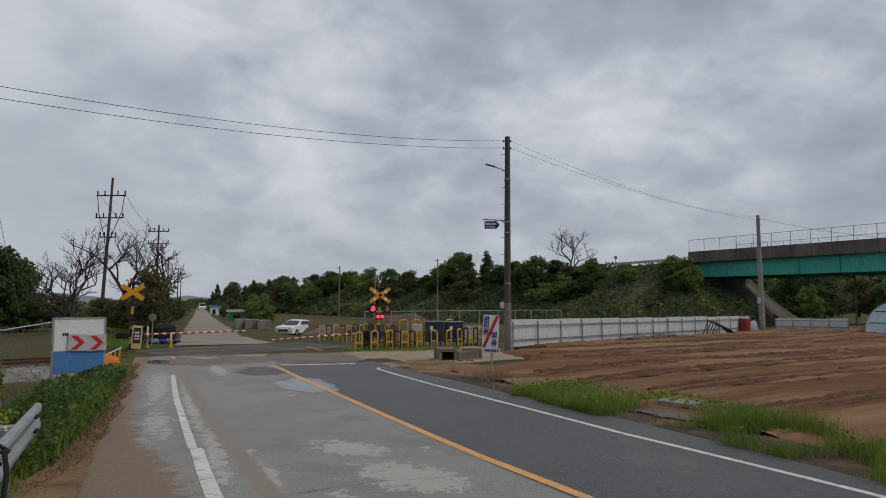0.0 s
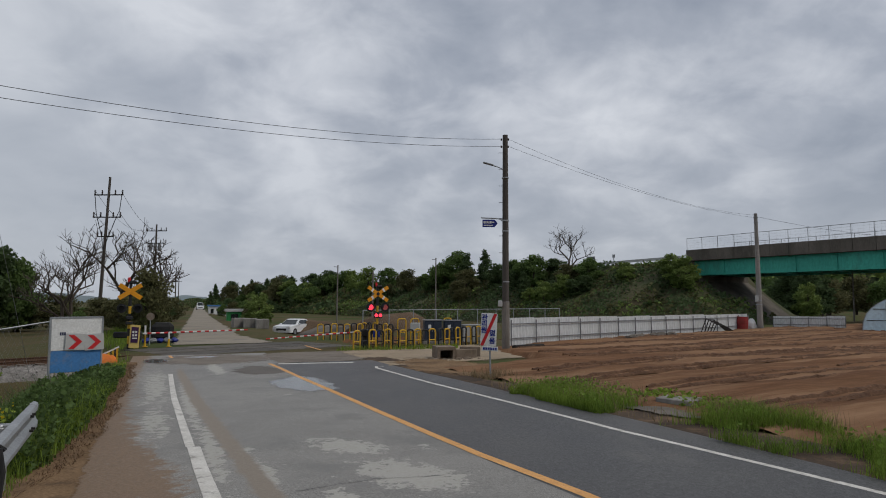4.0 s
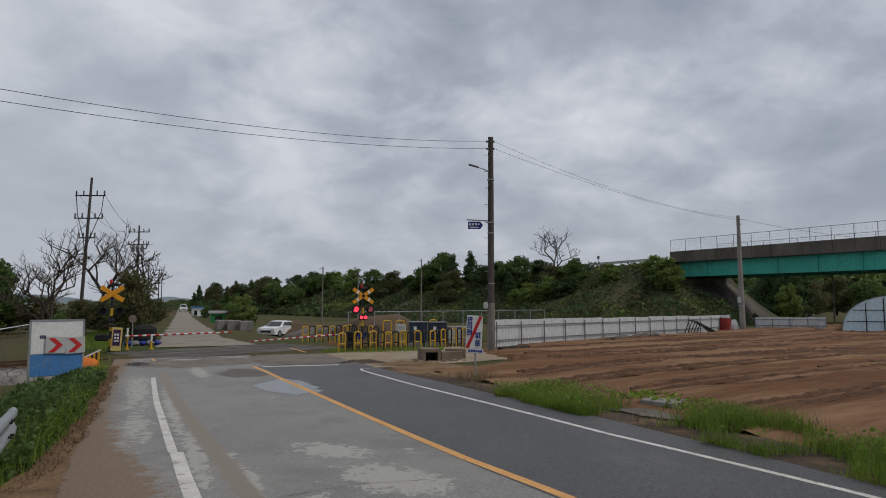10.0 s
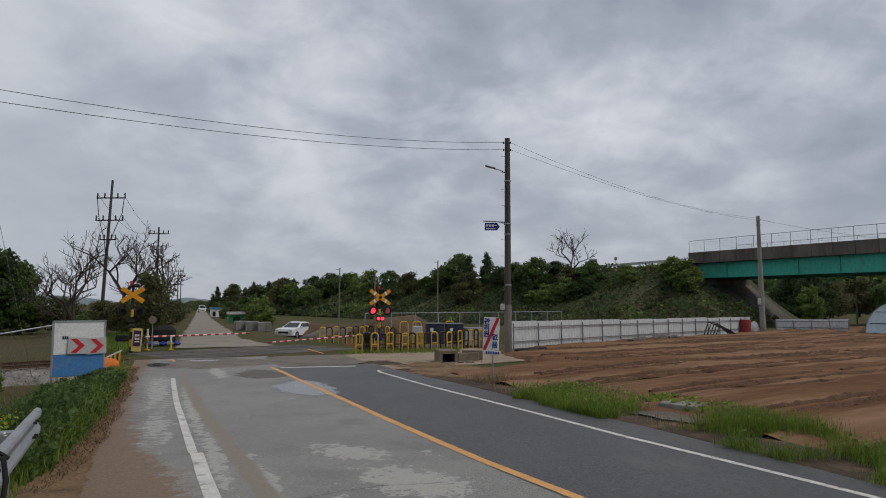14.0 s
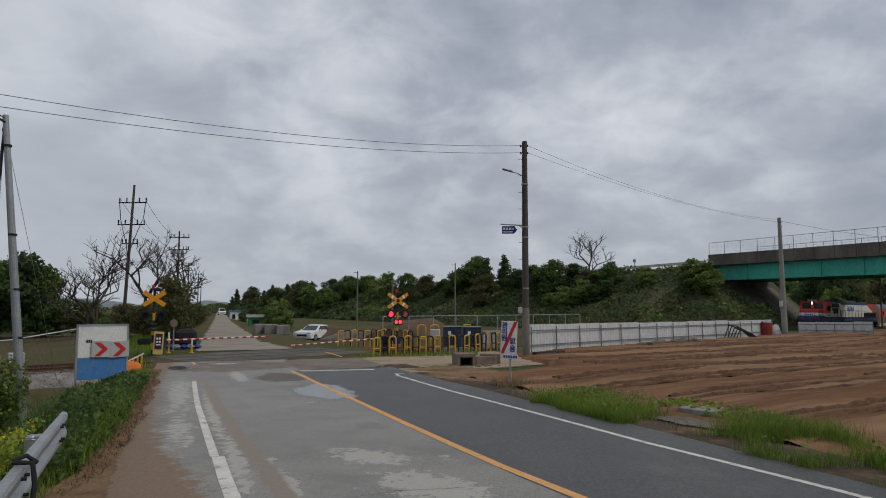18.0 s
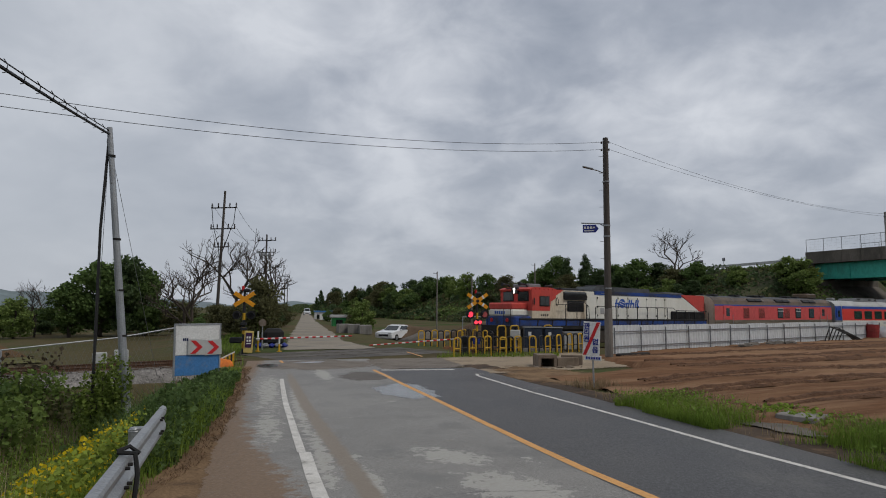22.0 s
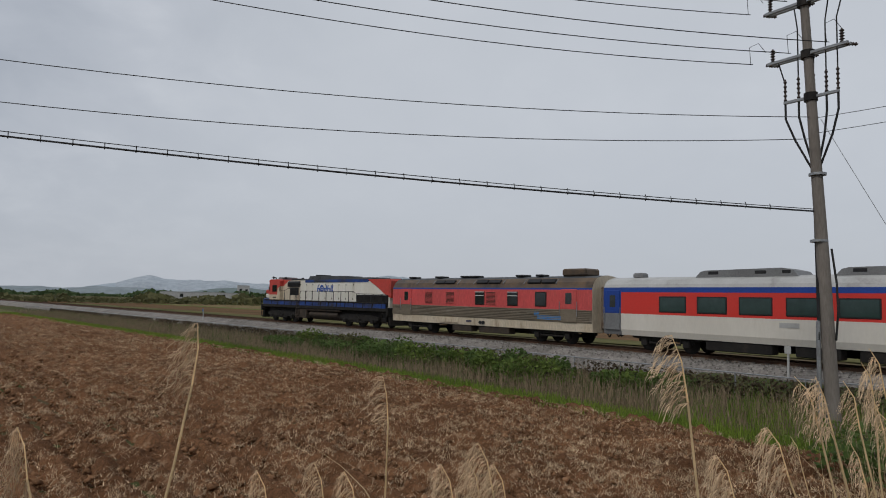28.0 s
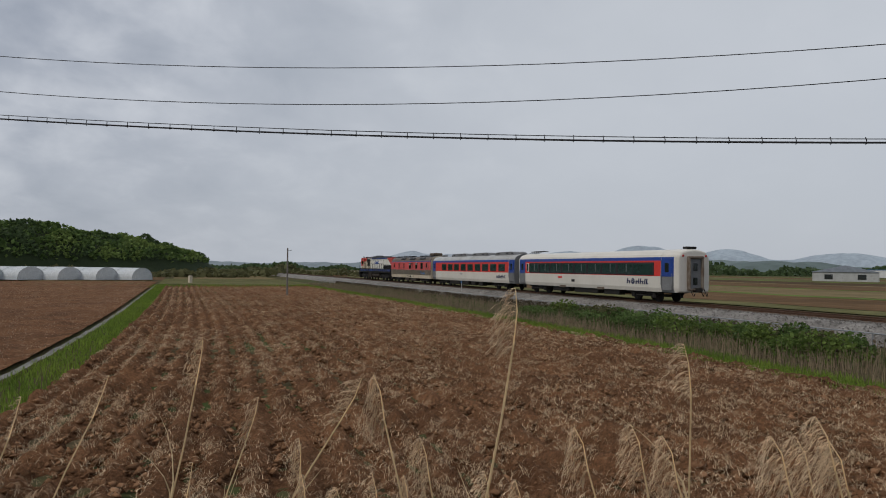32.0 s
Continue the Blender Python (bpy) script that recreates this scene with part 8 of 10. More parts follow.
def blades(P, h, w, rng, lean=.35, wind=(0, 0), segs=2):
    """Grass blades rooted at P, bending over, of height h (array) and width w."""
    n = len(P)
    t = rng.uniform(0, 6.283, n)
    side = np.stack([np.cos(t), np.sin(t), 0 * t], 1)
    t2 = rng.uniform(0, 6.283, n)
    bend = np.stack([np.cos(t2), np.sin(t2), 0 * t2], 1) * rng.uniform(.1, 1, (n, 1)) * lean + np.array([wind[0], wind[1], 0])
    h = h.reshape(-1, 1)
    out = []
    pts, ws = [], []
    for i in range(segs + 1):
        f = i / segs
        pts.append(P + np.array([0, 0, 1.0]) * h * (f - .18 * f * f * np.linalg.norm(bend, axis=1, keepdims=True)) + bend * h * f * f)
        ws.append(w * (1 - f * .9))
    for i in range(segs):
        out.append(np.stack([pts[i] - side * ws[i] / 2, pts[i] + side * ws[i] / 2, pts[i + 1] + side * ws[i + 1] / 2, pts[i + 1] - side * ws[i + 1] / 2], 1))
    return np.concatenate(out)


RNG = np.random.RandomState(11)


def lobes_points(lobes, n, rng, hollow=.55):
    """Points in the outer part of several ellipsoids (x, y, z, rx, ry, rz)."""
    vol = np.array([l[3] * l[4] * l[5] for l in lobes]) ** .7
    pick = rng.choice(len(lobes), n, p=vol / vol.sum())
    L = np.array(lobes)[pick]
    d = unit(rng.normal(size=(n, 3)))
    r = rng.uniform(hollow ** 2, 1, (n, 1)) ** .5
    r = r * (1 + .18 * np.sin(d[:, :1] * 7 + L[:, :1] * 3) * np.cos(d[:, 1:2] * 6))
    return L[:, :3] + d * r * L[:, 3:]


def tree(label, h, spread, material, seed, n=2600, leaf=.42, low=.28, kind="broad", category="tree"):
    """Trunk, limbs and a loose crown of clumps; h is its height."""
    rng = np.random.RandomState(seed)
    rg = random.Random(seed)
    th = thing("tree" if category == "tree" else "bush", label, category)
    s = Shape()
    top = h * .7
    trunk = [(rg.uniform(-.03, .03) * h * (i > 0), rg.uniform(-.03, .03) * h * (i > 0), top * i / 4 - .3 * (i == 0)) for i in range(5)]
    s.tube(trunk, [h * .028 * (1 - .16 * i) for i in range(5)], 8)
    part("trunk", s, M_BARK, th)
    lobes = []
    m = 24 if kind != "cone" else 12
    for i in range(m):
        if kind == "cone":
            z = h * (low + (1 - low) * (i + .5) / m)
            r = spread * (1.05 - .9 * i / m)
            t = rg.uniform(0, 6.28)
            lobes.append((math.cos(t) * r * .3, math.sin(t) * r * .3, z, r * rg.uniform(.55, .95), r * rg.uniform(.55, .95), h * rg.uniform(.05, .09)))
        else:
            t = i * 2.4 + rg.uniform(-.5, .5)
            f = (i + .5) / m
            z = h * (low + (.86 - low) * f)
            q = spread * math.sin(3.14 * (.18 + .72 * f)) * rg.uniform(.3, .85)
            k = spread * rg.choice((.26, .34, .42))
            lobes.append((math.cos(t) * q, math.sin(t) * q, z + rg.uniform(-.05, .05) * h, k, k * rg.uniform(.8, 1.2), k * rg.uniform(.55, .9)))
            if i % 3:
                continue
            b = Shape()
            p0 = Vector(trunk[min(3, 1 + int(f * 3))])
            p2 = Vector(lobes[-1][:3])
            b.tube([p0, p0.lerp(p2, .5) + Vector((0, 0, .05 * h)), p2], [h * .012, h * .008, h * .003], 5)
            part("limb", b, M_BARK, th)
    P = lobes_points(lobes, n * 2, rng, .45)
    P += rng.normal(0, .035, P.shape) * spread
    P[:, 2] = np.maximum(P[:, 2], .05 * h)
    part("crown", quads("crown", leaves(P, leaf * .58, rng), material), None, th)
    return th


def bare_tree(label, h, seed, depth=5):
    rg = random.Random(seed)
    th = thing("tree", label, "tree")
    s = Shape()
    twigs = Shape()

    def grow(p, d, ln, r, lv):
        q = p + d * ln + Vector((0, 0, -.02 * ln))
        mid = (p + q) / 2 + Vector((rg.uniform(-1, 1), rg.uniform(-1, 1), rg.uniform(-.5, .5))) * ln * .06
        (s if lv > depth - 3 else twigs).tube([p, mid, q], [r, r * .85, r * .7], 6 if lv > depth - 3 else 4, cap=False)
        if lv == 0:
            return
        for i in range(3 if lv > 1 else 4):
            a = Vector((rg.uniform(-1, 1), rg.uniform(-1, 1), rg.uniform(-.15, .8))).normalized()
            grow(q if i else mid, (d * .8 + a * .95).normalized(), ln * rg.uniform(.6, .84), r * .62, lv - 1)

    grow(Vector((0, 0, -.2)), Vector((rg.uniform(-.1, .1), rg.uniform(-.1, .1), 1)).normalized(), h * .34, h * .022, depth)
    part("trunk", s, M_BARK, th)
    tagged(part("twig_crown", twigs, M_BARK, th), kind="stuff")
    return th


def unscaled(src):
    """Takes the first one's own size out of its copies."""
    return Matrix.Diagonal((1 / src.scale.x, 1 / src.scale.y, 1 / src.scale.z, 1))


def put(src, x, y, h_src, h, z=None, rz=0, first=None, wide=1.0):
    zz = float(ground_z(x, y)) if z is None else z
    k = h / h_src
    m = pose(x, y, zz, 0, 0, rz) @ Matrix.Diagonal((k * wide, k * wide, k, 1))
    return copy_thing(src, m @ unscaled(src))


KINDS = [
    tree("leafy green broadleaf tree on the wooded slope", 6, 2.4, M_LEAF_A, 1, low=.12),
    tree("dark green pine tree on the wooded slope", 6, 1.9, M_LEAF_B, 2, n=2400, kind="cone", leaf=.38, low=.1),
    tree("fresh yellow-green tree on the wooded slope", 6, 2.2, M_LEAF_C, 3, n=2200, low=.1),
    tree("olive green scrub tree on the wooded slope", 6, 2.6, M_LEAF_D, 4, n=2400, low=.12),
    tree("dark green broadleaf tree on the wooded slope", 6, 2.5, M_LEAF_B, 5, n=2800, low=.12),
]
BARE = [bare_tree("leafless grey-brown tree with fine twigs", 8, 3), bare_tree("leafless grey-brown tree with spreading twigs", 8, 8)]
# trees along the embankment: x, y and height of the top
SLOPE = [(-111.6, 267.2, 7.2), (-91.0, 232.7, 8.0), (-82.1, 225.2, 9.2), (-65.5, 196.5, 8.4), (-56.2, 188.4, 9.0), (-45.7, 168.4, 8.4), (-39.8, 165.2, 9.3), (-31.0, 147.5, 8.6), (-26.2, 145.8, 9.5),
         (-20.3, 132.3, 9.5), (-16.2, 131.6, 9.3), (-11.0, 119.1, 8.0), (-8.0, 120.0, 7.4), (-4.4, 109.8, 9.0), (-1.9, 111.4, 11.3), (-.2, 103.7, 9.6), (2.7, 104.8, 10.2), (4.4, 97.2, 7.8), (7.0, 98.7, 8.0),
         (9.0, 90.6, 9.1), (12.0, 91.6, 8.2), (13.0, 85.1, 7.0), (22.7, 74.7, 7.7), (23.8, 73.1, 7.4)]
PICK = [1, 1, 4, 1, 4, 1, 4, 0, 2, 2, 0, 3, 0, 0, 0, 1, 1, 4, 4, 0, 4, 3, 2, 2]
rt_ = random.Random(9)
used_ = set()


def plant(i, x, y, h, z=None, wide=1.0):
    """The first of a kind is set itself, the rest are copies; none stands on the road."""
    a, b = ab(x, y)
    lo, hi = far_road(a)
    if (lo - 1.2 < b < hi + 1.2 and a > 28) or abs(float(off_line(x, y)[0])) < 5.5:
        return None
    zz = float(ground_z(x, y)) if z is None else z
    k = h / (6 if i < 10 else 8)
    m = pose(x, y, zz, 0, 0, rt_.uniform(0, 360)) @ Matrix.Diagonal((k * wide, k * wide, k, 1))
    src = KINDS[i] if i < 10 else BARE[i - 10]
    if i not in used_:
        used_.add(i)
        src.matrix_basis = m
        return src
    return copy_thing(src, m @ unscaled(src))


for (x, y, zt), i in zip(SLOPE, PICK):
    x, y, zt = x * BK, y * BK, bz(zt)
    w_ = Vector((x, y, 0)) - BL
    zg = float(emb_height(-w_.dot(BE), w_.dot(BN)))
    ht = max(1.8, zt - zg)
    plant(i, x, y, ht + .3, zt - ht - .3, min(1.5, max(1.1, 6.0 / ht)))
for k in range(46):
    u = rt_.uniform(0, 200)
    v = rt_.uniform(-13, -3)
    x, y, z = emb_point(u, v)
    plant(rt_.choice((0, 3, 3, 4, 2, 1)), x, y, rt_.uniform(2.2, 4.2) * (1 + u / 160), z - .3, 1.25)
for k in range(26):
    u = rt_.uniform(110, 330)
    x, y, z = emb_point(u, rt_.uniform(-26, -8))
    plant(rt_.choice((0, 3, 4, 1, 2)), x, y, rt_.uniform(4, 7), z - .6, 1.2)
# beyond the bridge on the right, and through its opening
for k in range(34):
    x, y = 50 + rt_.uniform(0, 110), 95 + rt_.uniform(0, 70)
    if float(off_line(x, y)[0]) < 6 and float(off_line(x, y)[0]) > -6:
        continue
    plant(rt_.choice((0, 1, 4, 4, 3)), x, y, rt_.uniform(6, 9.5), -.6, 1.2)
for x, y, h, i in ((43, 92, 3.2, 0), (47, 96, 3.6, 3), (51, 93, 4.4, 0), (52.5, 104, 6, 2)):
    plant(i, x, y, h, -.6)
plant(10, 16.2, 106.2, 9.8, 5.6)
# left of the far road
for x, y, h, i, w in ((-19.9, 40.5, 4.4, 3, .8), (-21.5, 43, 3.8, 2, .8), (-17.9, 39.6, 2.4, 2, .8), (-22.5, 44.5, 3.4, 3, 1.0), (-24.5, 47, 3.0, 3, 1.2), (-26.5, 49, 2.6, 3, 1.3), (-29, 51, 2.6, 3, 1.4), (-27.5, 58, 3.0, 3, 1), (-43.4, 61.5, 7.8, 0, .8), (-47, 59.5, 8.5, 0, 1.0),
                      (-48.5, 57, 6.0, 0, 1.1), (-44.8, 60.5, 8.5, 4, .9), (-40.2, 63.5, 3.6, 3, 1.4), (-37.4, 65.5, 2.8, 3, 1.5), (-35.5, 67.5, 2.6, 3, 1.5), (-51.5, 53.5, 4.2, 2, 1.2), (-54.5, 52.5, 3.6, 0, 1.2)):
    plant(i, x, y, h, None, w)
for x, y, h, i in ((-32.6, 53, 8.6, 10), (-29.8, 54.6, 9.8, 11), (-27.6, 55.6, 8.2, 10), (-34.5, 55, 7.4, 11), (-52.0, 56.5, 6.2, 10)):
    plant(i, x, y, h)
for k in range(30):
    x, y = -26 - rt_.uniform(0, 46), 62 + rt_.uniform(0, 16)
    plant(rt_.choice((3, 4, 3)), x, y, rt_.uniform(2.0, 3.2), None, 1.6)
for k in range(8):
    a, b = rt_.uniform(42, 130), rt_.uniform(-6.5, -3.6)
    plant(rt_.choice((3, 2, 0)), *xy(a, b), rt_.uniform(1.4, 2.1))
for k in range(8):
    a, b = rt_.uniform(76, 150), rt_.uniform(9, 13)
    plant(rt_.choice((3, 0)), *xy(a, b), rt_.uniform(2.5, 3.8))
plant(2, -21.0, 65.0, 3.6, None, 1.2)


# bush with creeper round the telephone pole
def bush(x, y, r, h, material, label, n, seed, leaf=.1, z=None):
    rng = np.random.RandomState(seed)
    th = thing("bush", label, "bush", pose(x, y, float(ground_z(x, y)) if z is None else z))
    lobes = [(r * .35 * math.cos(i * 2.1), r * .35 * math.sin(i * 2.1), h * (.2 + .62 * (i % 4) / 3), r * .75, r * .75, h * .3) for i in range(7)]
    P = lobes_points(lobes, n, rng, .75)
    P[:, 2] = np.abs(P[:, 2])
    part("foliage", quads("foliage", leaves(P, leaf, rng), material), None, th)
    for i in range(5):
        s = Shape()
        s.tube([(0, 0, -.1), (r * .3 * math.cos(i * 1.3), r * .3 * math.sin(i * 1.3), h * .5), (r * .5 * math.cos(i * 1.3), r * .5 * math.sin(i * 1.3), h * .85)], [.03, .02, .008], 5)
        part("stem", s, M_BARK, th)
    return th


M_IVY = leafy("dark_creeper_leaves", (.14, .19, .045), (.09, .14, .036))
rs_ = random.Random(77)
for i in range(22):
    x, y, h = line(-2.2 + .5 * i + rs_.uniform(-.3, .3), rs_.uniform(-7.2, -4.9))
    k = 1 - .35 * max(0, i - 17) / 4
    bush(x, y, rs_.uniform(.75, 1.15), k * rs_.uniform(1.25, 1.7), rs_.choice((M_IVY, M_LEAF_A, M_IVY)), "dense dark green shrub at the foot of the line", 1500, 300 + i, .12)
bush(-11.45, 14.75, .62, 2.0, leafy("yellow_green_creeper", (.17, .22, .045), (.11, .16, .038)), "creeper-grown columnar bush round the foot of the pole", 5200, 5, .08, -1.35)
for i in range(60):
    s = rt_.uniform(-4, 7) if i < 16 else rt_.uniform(19, 50)
    x, y, h = line(s, rt_.uniform(-8.2, -5.0))
    bush(x, y, rt_.uniform(.8, 1.9), rt_.uniform(.55, 1.15), rt_.choice((M_LEAF_A, M_LEAF_A, M_IVY, M_LEAF_D)), "low green bush beside the line's fence", 900, 40 + i, .15)
for a, b, r, h in ((17.5, -6.2, 1.2, 1.3), (14.5, -7.5, 1.4, 1.2), (19.5, -8.5, 1.3, 1.2), (12.5, -9.5, 1.5, 1.1), (16.5, -10.5, 1.5, 1.2), (21.5, -6.5, 1.0, 1.2), (10.5, -12, 1.4, 1.2)):
    bush(*xy(a, b), r, h, M_LEAF_A if r > 1.25 else M_IVY, "low green bush below the road's verge", 1300, int(a * 10), .13)


def strip(n, fn, rng=RNG):
    """n ground points from a function of two random numbers that gives x, y."""
    u, v = rng.rand(n), rng.rand(n)
    X, Y = fn(u, v)
    return np.stack([X, Y, ground_z(X, Y) - .03], 1)


def along(s0, s1, d0, d1):
    def fn(u, v):
        s = s0 + (s1 - s0) * u
        d = d0 + (d1 - d0) * v
        h = np.interp(s, _S, _H)
        return np.interp(s, _S, _X) + d * np.cos(h), np.interp(s, _S, _Y) + d * np.sin(h)
    return fn


def beside(a0, a1, b0, b1):
    return lambda u, v: xy(a0 + (a1 - a0) * u, b0 + (b1 - b0) * v)


def stuff(name, V, material, label):
    return tagged(part(name, quads(name, np.concatenate(V) if isinstance(V, list) else V, material), None), label, "grass", kind="stuff")


def clumped(P, rng, f=.45):
    """Keeps the points where a patchy noise is high."""
    k = fuzz(P[:, 0], P[:, 1], .9, 3) + rng.uniform(-.5, .5, len(P))
    return P[k > f - .6]


# verge left of the road
def verge(n, a0, a1, b0):
    """Points on the left verge, up to its wavering edge."""
    a = RNG.uniform(a0, a1, n)
    hi = np.interp(a, [4, 7, 9.5, 12, 28], [-2.0, -1.75, -1.1, -.95, -1.05]) + .18 * fuzz(a, a * 0, .7, 3)
    X, Y = xy(a, b0 + (hi - b0) * RNG.rand(n) ** .8)
    return np.stack([X, Y, ground_z(X, Y) - .03], 1)


P = clumped(verge(22000, 5, 26, -3.6), RNG, .0)
stuff("verge_grass", blades(P, RNG.uniform(.22, .75, len(P)) * np.where(ab(P[:, 0], P[:, 1])[1] < -2.4, .6, 1) * np.interp(ab(P[:, 0], P[:, 1])[0], [9, 11, 15, 17.5], [.75, 1, .9, .36]), .017, RNG, .5, segs=3), M_GRASS, "tall green grass and weeds on the road's left verge")
P = verge(1700, 10.2, 15.2, -2.7)
a_, b_ = ab(P[:, 0], P[:, 1])
P = P[b_ < -1.45]
stuff("verge_canes", blades(P, RNG.uniform(.4, .95, len(P)), .026, RNG, .7, segs=4), leafy("blue_green_cane_leaves", (.105, .16, .06), (.07, .115, .045)), "rank blue-green cane grass on the road's left verge")
P = verge(80000, 8.8, 22, -3.1)
P = P[(ab(P[:, 0], P[:, 1])[1] < -1.6) | (RNG.rand(len(P)) < .4)]
P[:, 2] += RNG.uniform(.03, .95, len(P)) * np.clip(.62 + .5 * fuzz(P[:, 0], P[:, 1], .8, 6), .2, 1) * np.interp(ab(P[:, 0], P[:, 1])[0], [9, 11, 16.5, 19], [.5, 1, 1, .45])
stuff("verge_weeds", leaves(P, .068, RNG), leafy("dusty_green_weeds", (.105, .16, .05), (.065, .105, .034)), "leafy weeds on the road's left verge")
P = strip(2600, beside(3, 10, -2.4, -1.3))
stuff("verge_edge_grass", blades(P, RNG.uniform(.08, .3, len(P)), .01, RNG, .5), M_GRASS, "short grass creeping over the dirt shoulder")
P = verge(5200, 6, 26, -1.7)
P[:, 2] += .04
stuff("verge_litter", blades(P + np.array([.28, .1, 0]), RNG.uniform(.03, .09, len(P)), .014, RNG, 2.5), mat("brown_leaf_litter", (.17, .105, .06), (.10, .062, .038), rough=.9, bump=0, isl=.4), "dry brown leaf litter on the shoulder")
P = strip(900, beside(5.5, 10.6, -2.9, -1.75))
P[:, 2] += RNG.uniform(.3, .8, len(P))
stuff("yellow_flowers", leaves(P, .045, RNG, 1.0), M_FLOWER, "small yellow flowers on the verge")
P = strip(5200, beside(5.5, 10.6, -2.9, -1.75))
P[:, 2] += RNG.uniform(.05, .72, len(P))
stuff("flower_leaves", leaves(P, .06, RNG), leafy("yellow_green_flower_leaves", (.24, .30, .05), (.17, .23, .04)), "yellow-green leaves of the flowering weeds")
# rough ground between road, line and field
P = clumped(strip(60000, along(-9, 12, -22, -5.3)), RNG, .25)
a_, b_ = ab(P[:, 0], P[:, 1])
d_, s2_ = off_line(P[:, 0], P[:, 1])
P = P[(b_ < -3.0) & ((s2_ < 6.5) | (d_ > -12.5))]
P[:, 2] += RNG.rand(len(P)) * np.clip(.35 + .4 * fuzz(P[:, 0], P[:, 1], .5, 4), .08, .9)
stuff("rough_weeds", leaves(P, .075, RNG), leafy("mid_green_rough_weeds", (.17, .225, .06), (.115, .165, .045)), "leafy green weeds covering the rough ground")
P = clumped(strip(26000, along(-9, 16, -24, -5.3)), RNG, .2)
a_, b_ = ab(P[:, 0], P[:, 1])
d_, s2_ = off_line(P[:, 0], P[:, 1])
P = P[(b_ < -3.6) & ((s2_ < 6.5) | (d_ > -12.9))]
stuff("rough_grass", blades(P, RNG.uniform(.25, .8, len(P)), .02, RNG, .5), M_GRASS, "rank green grass between road and line")
P = clumped(strip(12000, along(-9, 30, -24, -5.3)), RNG, .75)
a_, b_ = ab(P[:, 0], P[:, 1])
d_, s2_ = off_line(P[:, 0], P[:, 1])
P = P[(b_ < -3.6) & ((s2_ < 6.5) | (d_ > -9.5)) & ((P[:, 0] > -22) | (RNG.rand(len(P)) < .3))]
stuff("dry_grass", blades(P, RNG.uniform(.3, .9, len(P)), .018, RNG, .4), M_GRASS_DRY, "dry straw-coloured grass in the rough ground")
# along the line's fence
P = strip(32000, along(-8, 125, -11.4, -4.0))
P = P[ab(P[:, 0], P[:, 1])[1] < -2.8]
stuff("fence_dry_grass", blades(P, RNG.uniform(.25, .85, len(P)), .03, RNG, .35), mat("dull_brown_dead_grass", (.26, .20, .13), (.18, .14, .09), rough=.95, bump=0, isl=.35), "dead brown grass along the line's fence")
P = clumped(strip(17000, along(-8, 125, -9.5, -3.6)), RNG, .55)
P = P[ab(P[:, 0], P[:, 1])[1] < -2.6]
stuff("fence_green_grass", blades(P, RNG.uniform(.25, .75, len(P)), .03, RNG, .45), leafy("dull_green_grass", (.095, .15, .04), (.07, .115, .03)), "green weeds along the line's fence")
P = strip(42000, along(6, 125, -13.2, -11.0))
stuff("field_edge_grass", blades(P, RNG.uniform(.12, .34, len(P)), .03, RNG, .5), M_GRASS, "bright green grass strip at the field's edge")
P = strip(15000, along(16, 125, -36.0, -34.4))
P[:, 2] += .05
stuff("ridge_grass", blades(P, RNG.uniform(.12, .36, len(P)), .03, RNG, .5), M_GRASS, "bright green grass on the ridge between the fields")
s_ = Shape()
s_.loft([[Vector((*line(s, d)[:2], -1.38 + .03 * math.sin(s * 1.7) + .05 * (d < -36.1))) for d in (-36.16, -36.06, -35.98)] for s in np.arange(16, 122, 1.5)], cap=False, closed=False)
lone("plastic_edging", s_, M_CONC, "strip of pale plastic film along the ridge", kind="structure")
P = strip(5000, along(112, 126, -37, -8))
stuff("field_end_grass", blades(P, RNG.uniform(.15, .4, len(P)), .05, RNG, .5), M_GRASS, "green grass at the field's far end")
P = strip(2600, along(60, 200, -60, -4))
s2_ = RNG.uniform(-3, 130, 30000)
X_, Y_ = along(-3, 130, -5.25, -4.85)((s2_ + 3) / 133, RNG.rand(30000))
zt_ = np.interp(s2_, [p[0] for p in prof_], [p[1] for p in prof_])
P = np.stack([X_, Y_, zt_ - .06 - RNG.rand(30000) ** .8 * (zt_ + 1.45)], 1)
k_ = fuzz(s2_, s2_ * 0, .35, 6) + RNG.uniform(-.4, .4, 30000) > -.55
stuff("fence_creeper", leaves(P[k_], .13, RNG), leafy("withered_brown_creeper", (.105, .082, .055), (.07, .055, .038)), "withered brown creeper hanging in the line's fence")
# right verge
P = clumped(strip(60000, beside(2.0, 8.5, 7.42, 9.5)), RNG, .6)
P[:, 2] += .05
stuff("verge_grass_right", blades(P, RNG.uniform(.06, .34, len(P)) * np.where(ab(P[:, 0], P[:, 1])[0] > 7, 1.2, .8), .010, RNG, .6, segs=3), M_GRASS, "bright green grass tufts on the right verge")
P = clumped(strip(26000, beside(9.9, 13.2, 7.3, 8.6)), RNG, .72)
P[:, 2] += .03
stuff("verge_tuft_right", blades(P, RNG.uniform(.06, .32, len(P)), .010, RNG, .6, segs=3), M_GRASS, "bright green grass clump by the ditch")
P = clumped(strip(9000, beside(3.0, 13.6, 7.4, 9.2)), RNG, .8)
a_, b_ = ab(P[:, 0], P[:, 1])
P = P[(a_ < 8.4) | (a_ > 10.2)]
P[:, 2] += RNG.uniform(.05, .36, len(P))
stuff("verge_weeds_right", leaves(P, .055, RNG), leafy("fresh_green_weeds", (.20, .29, .05), (.14, .22, .04)), "leafy fresh green weeds on the right verge")
P = clumped(strip(9000, beside(.5, 14.6, 7.5, 10.0)), RNG, .75)
P[:, 2] += .06
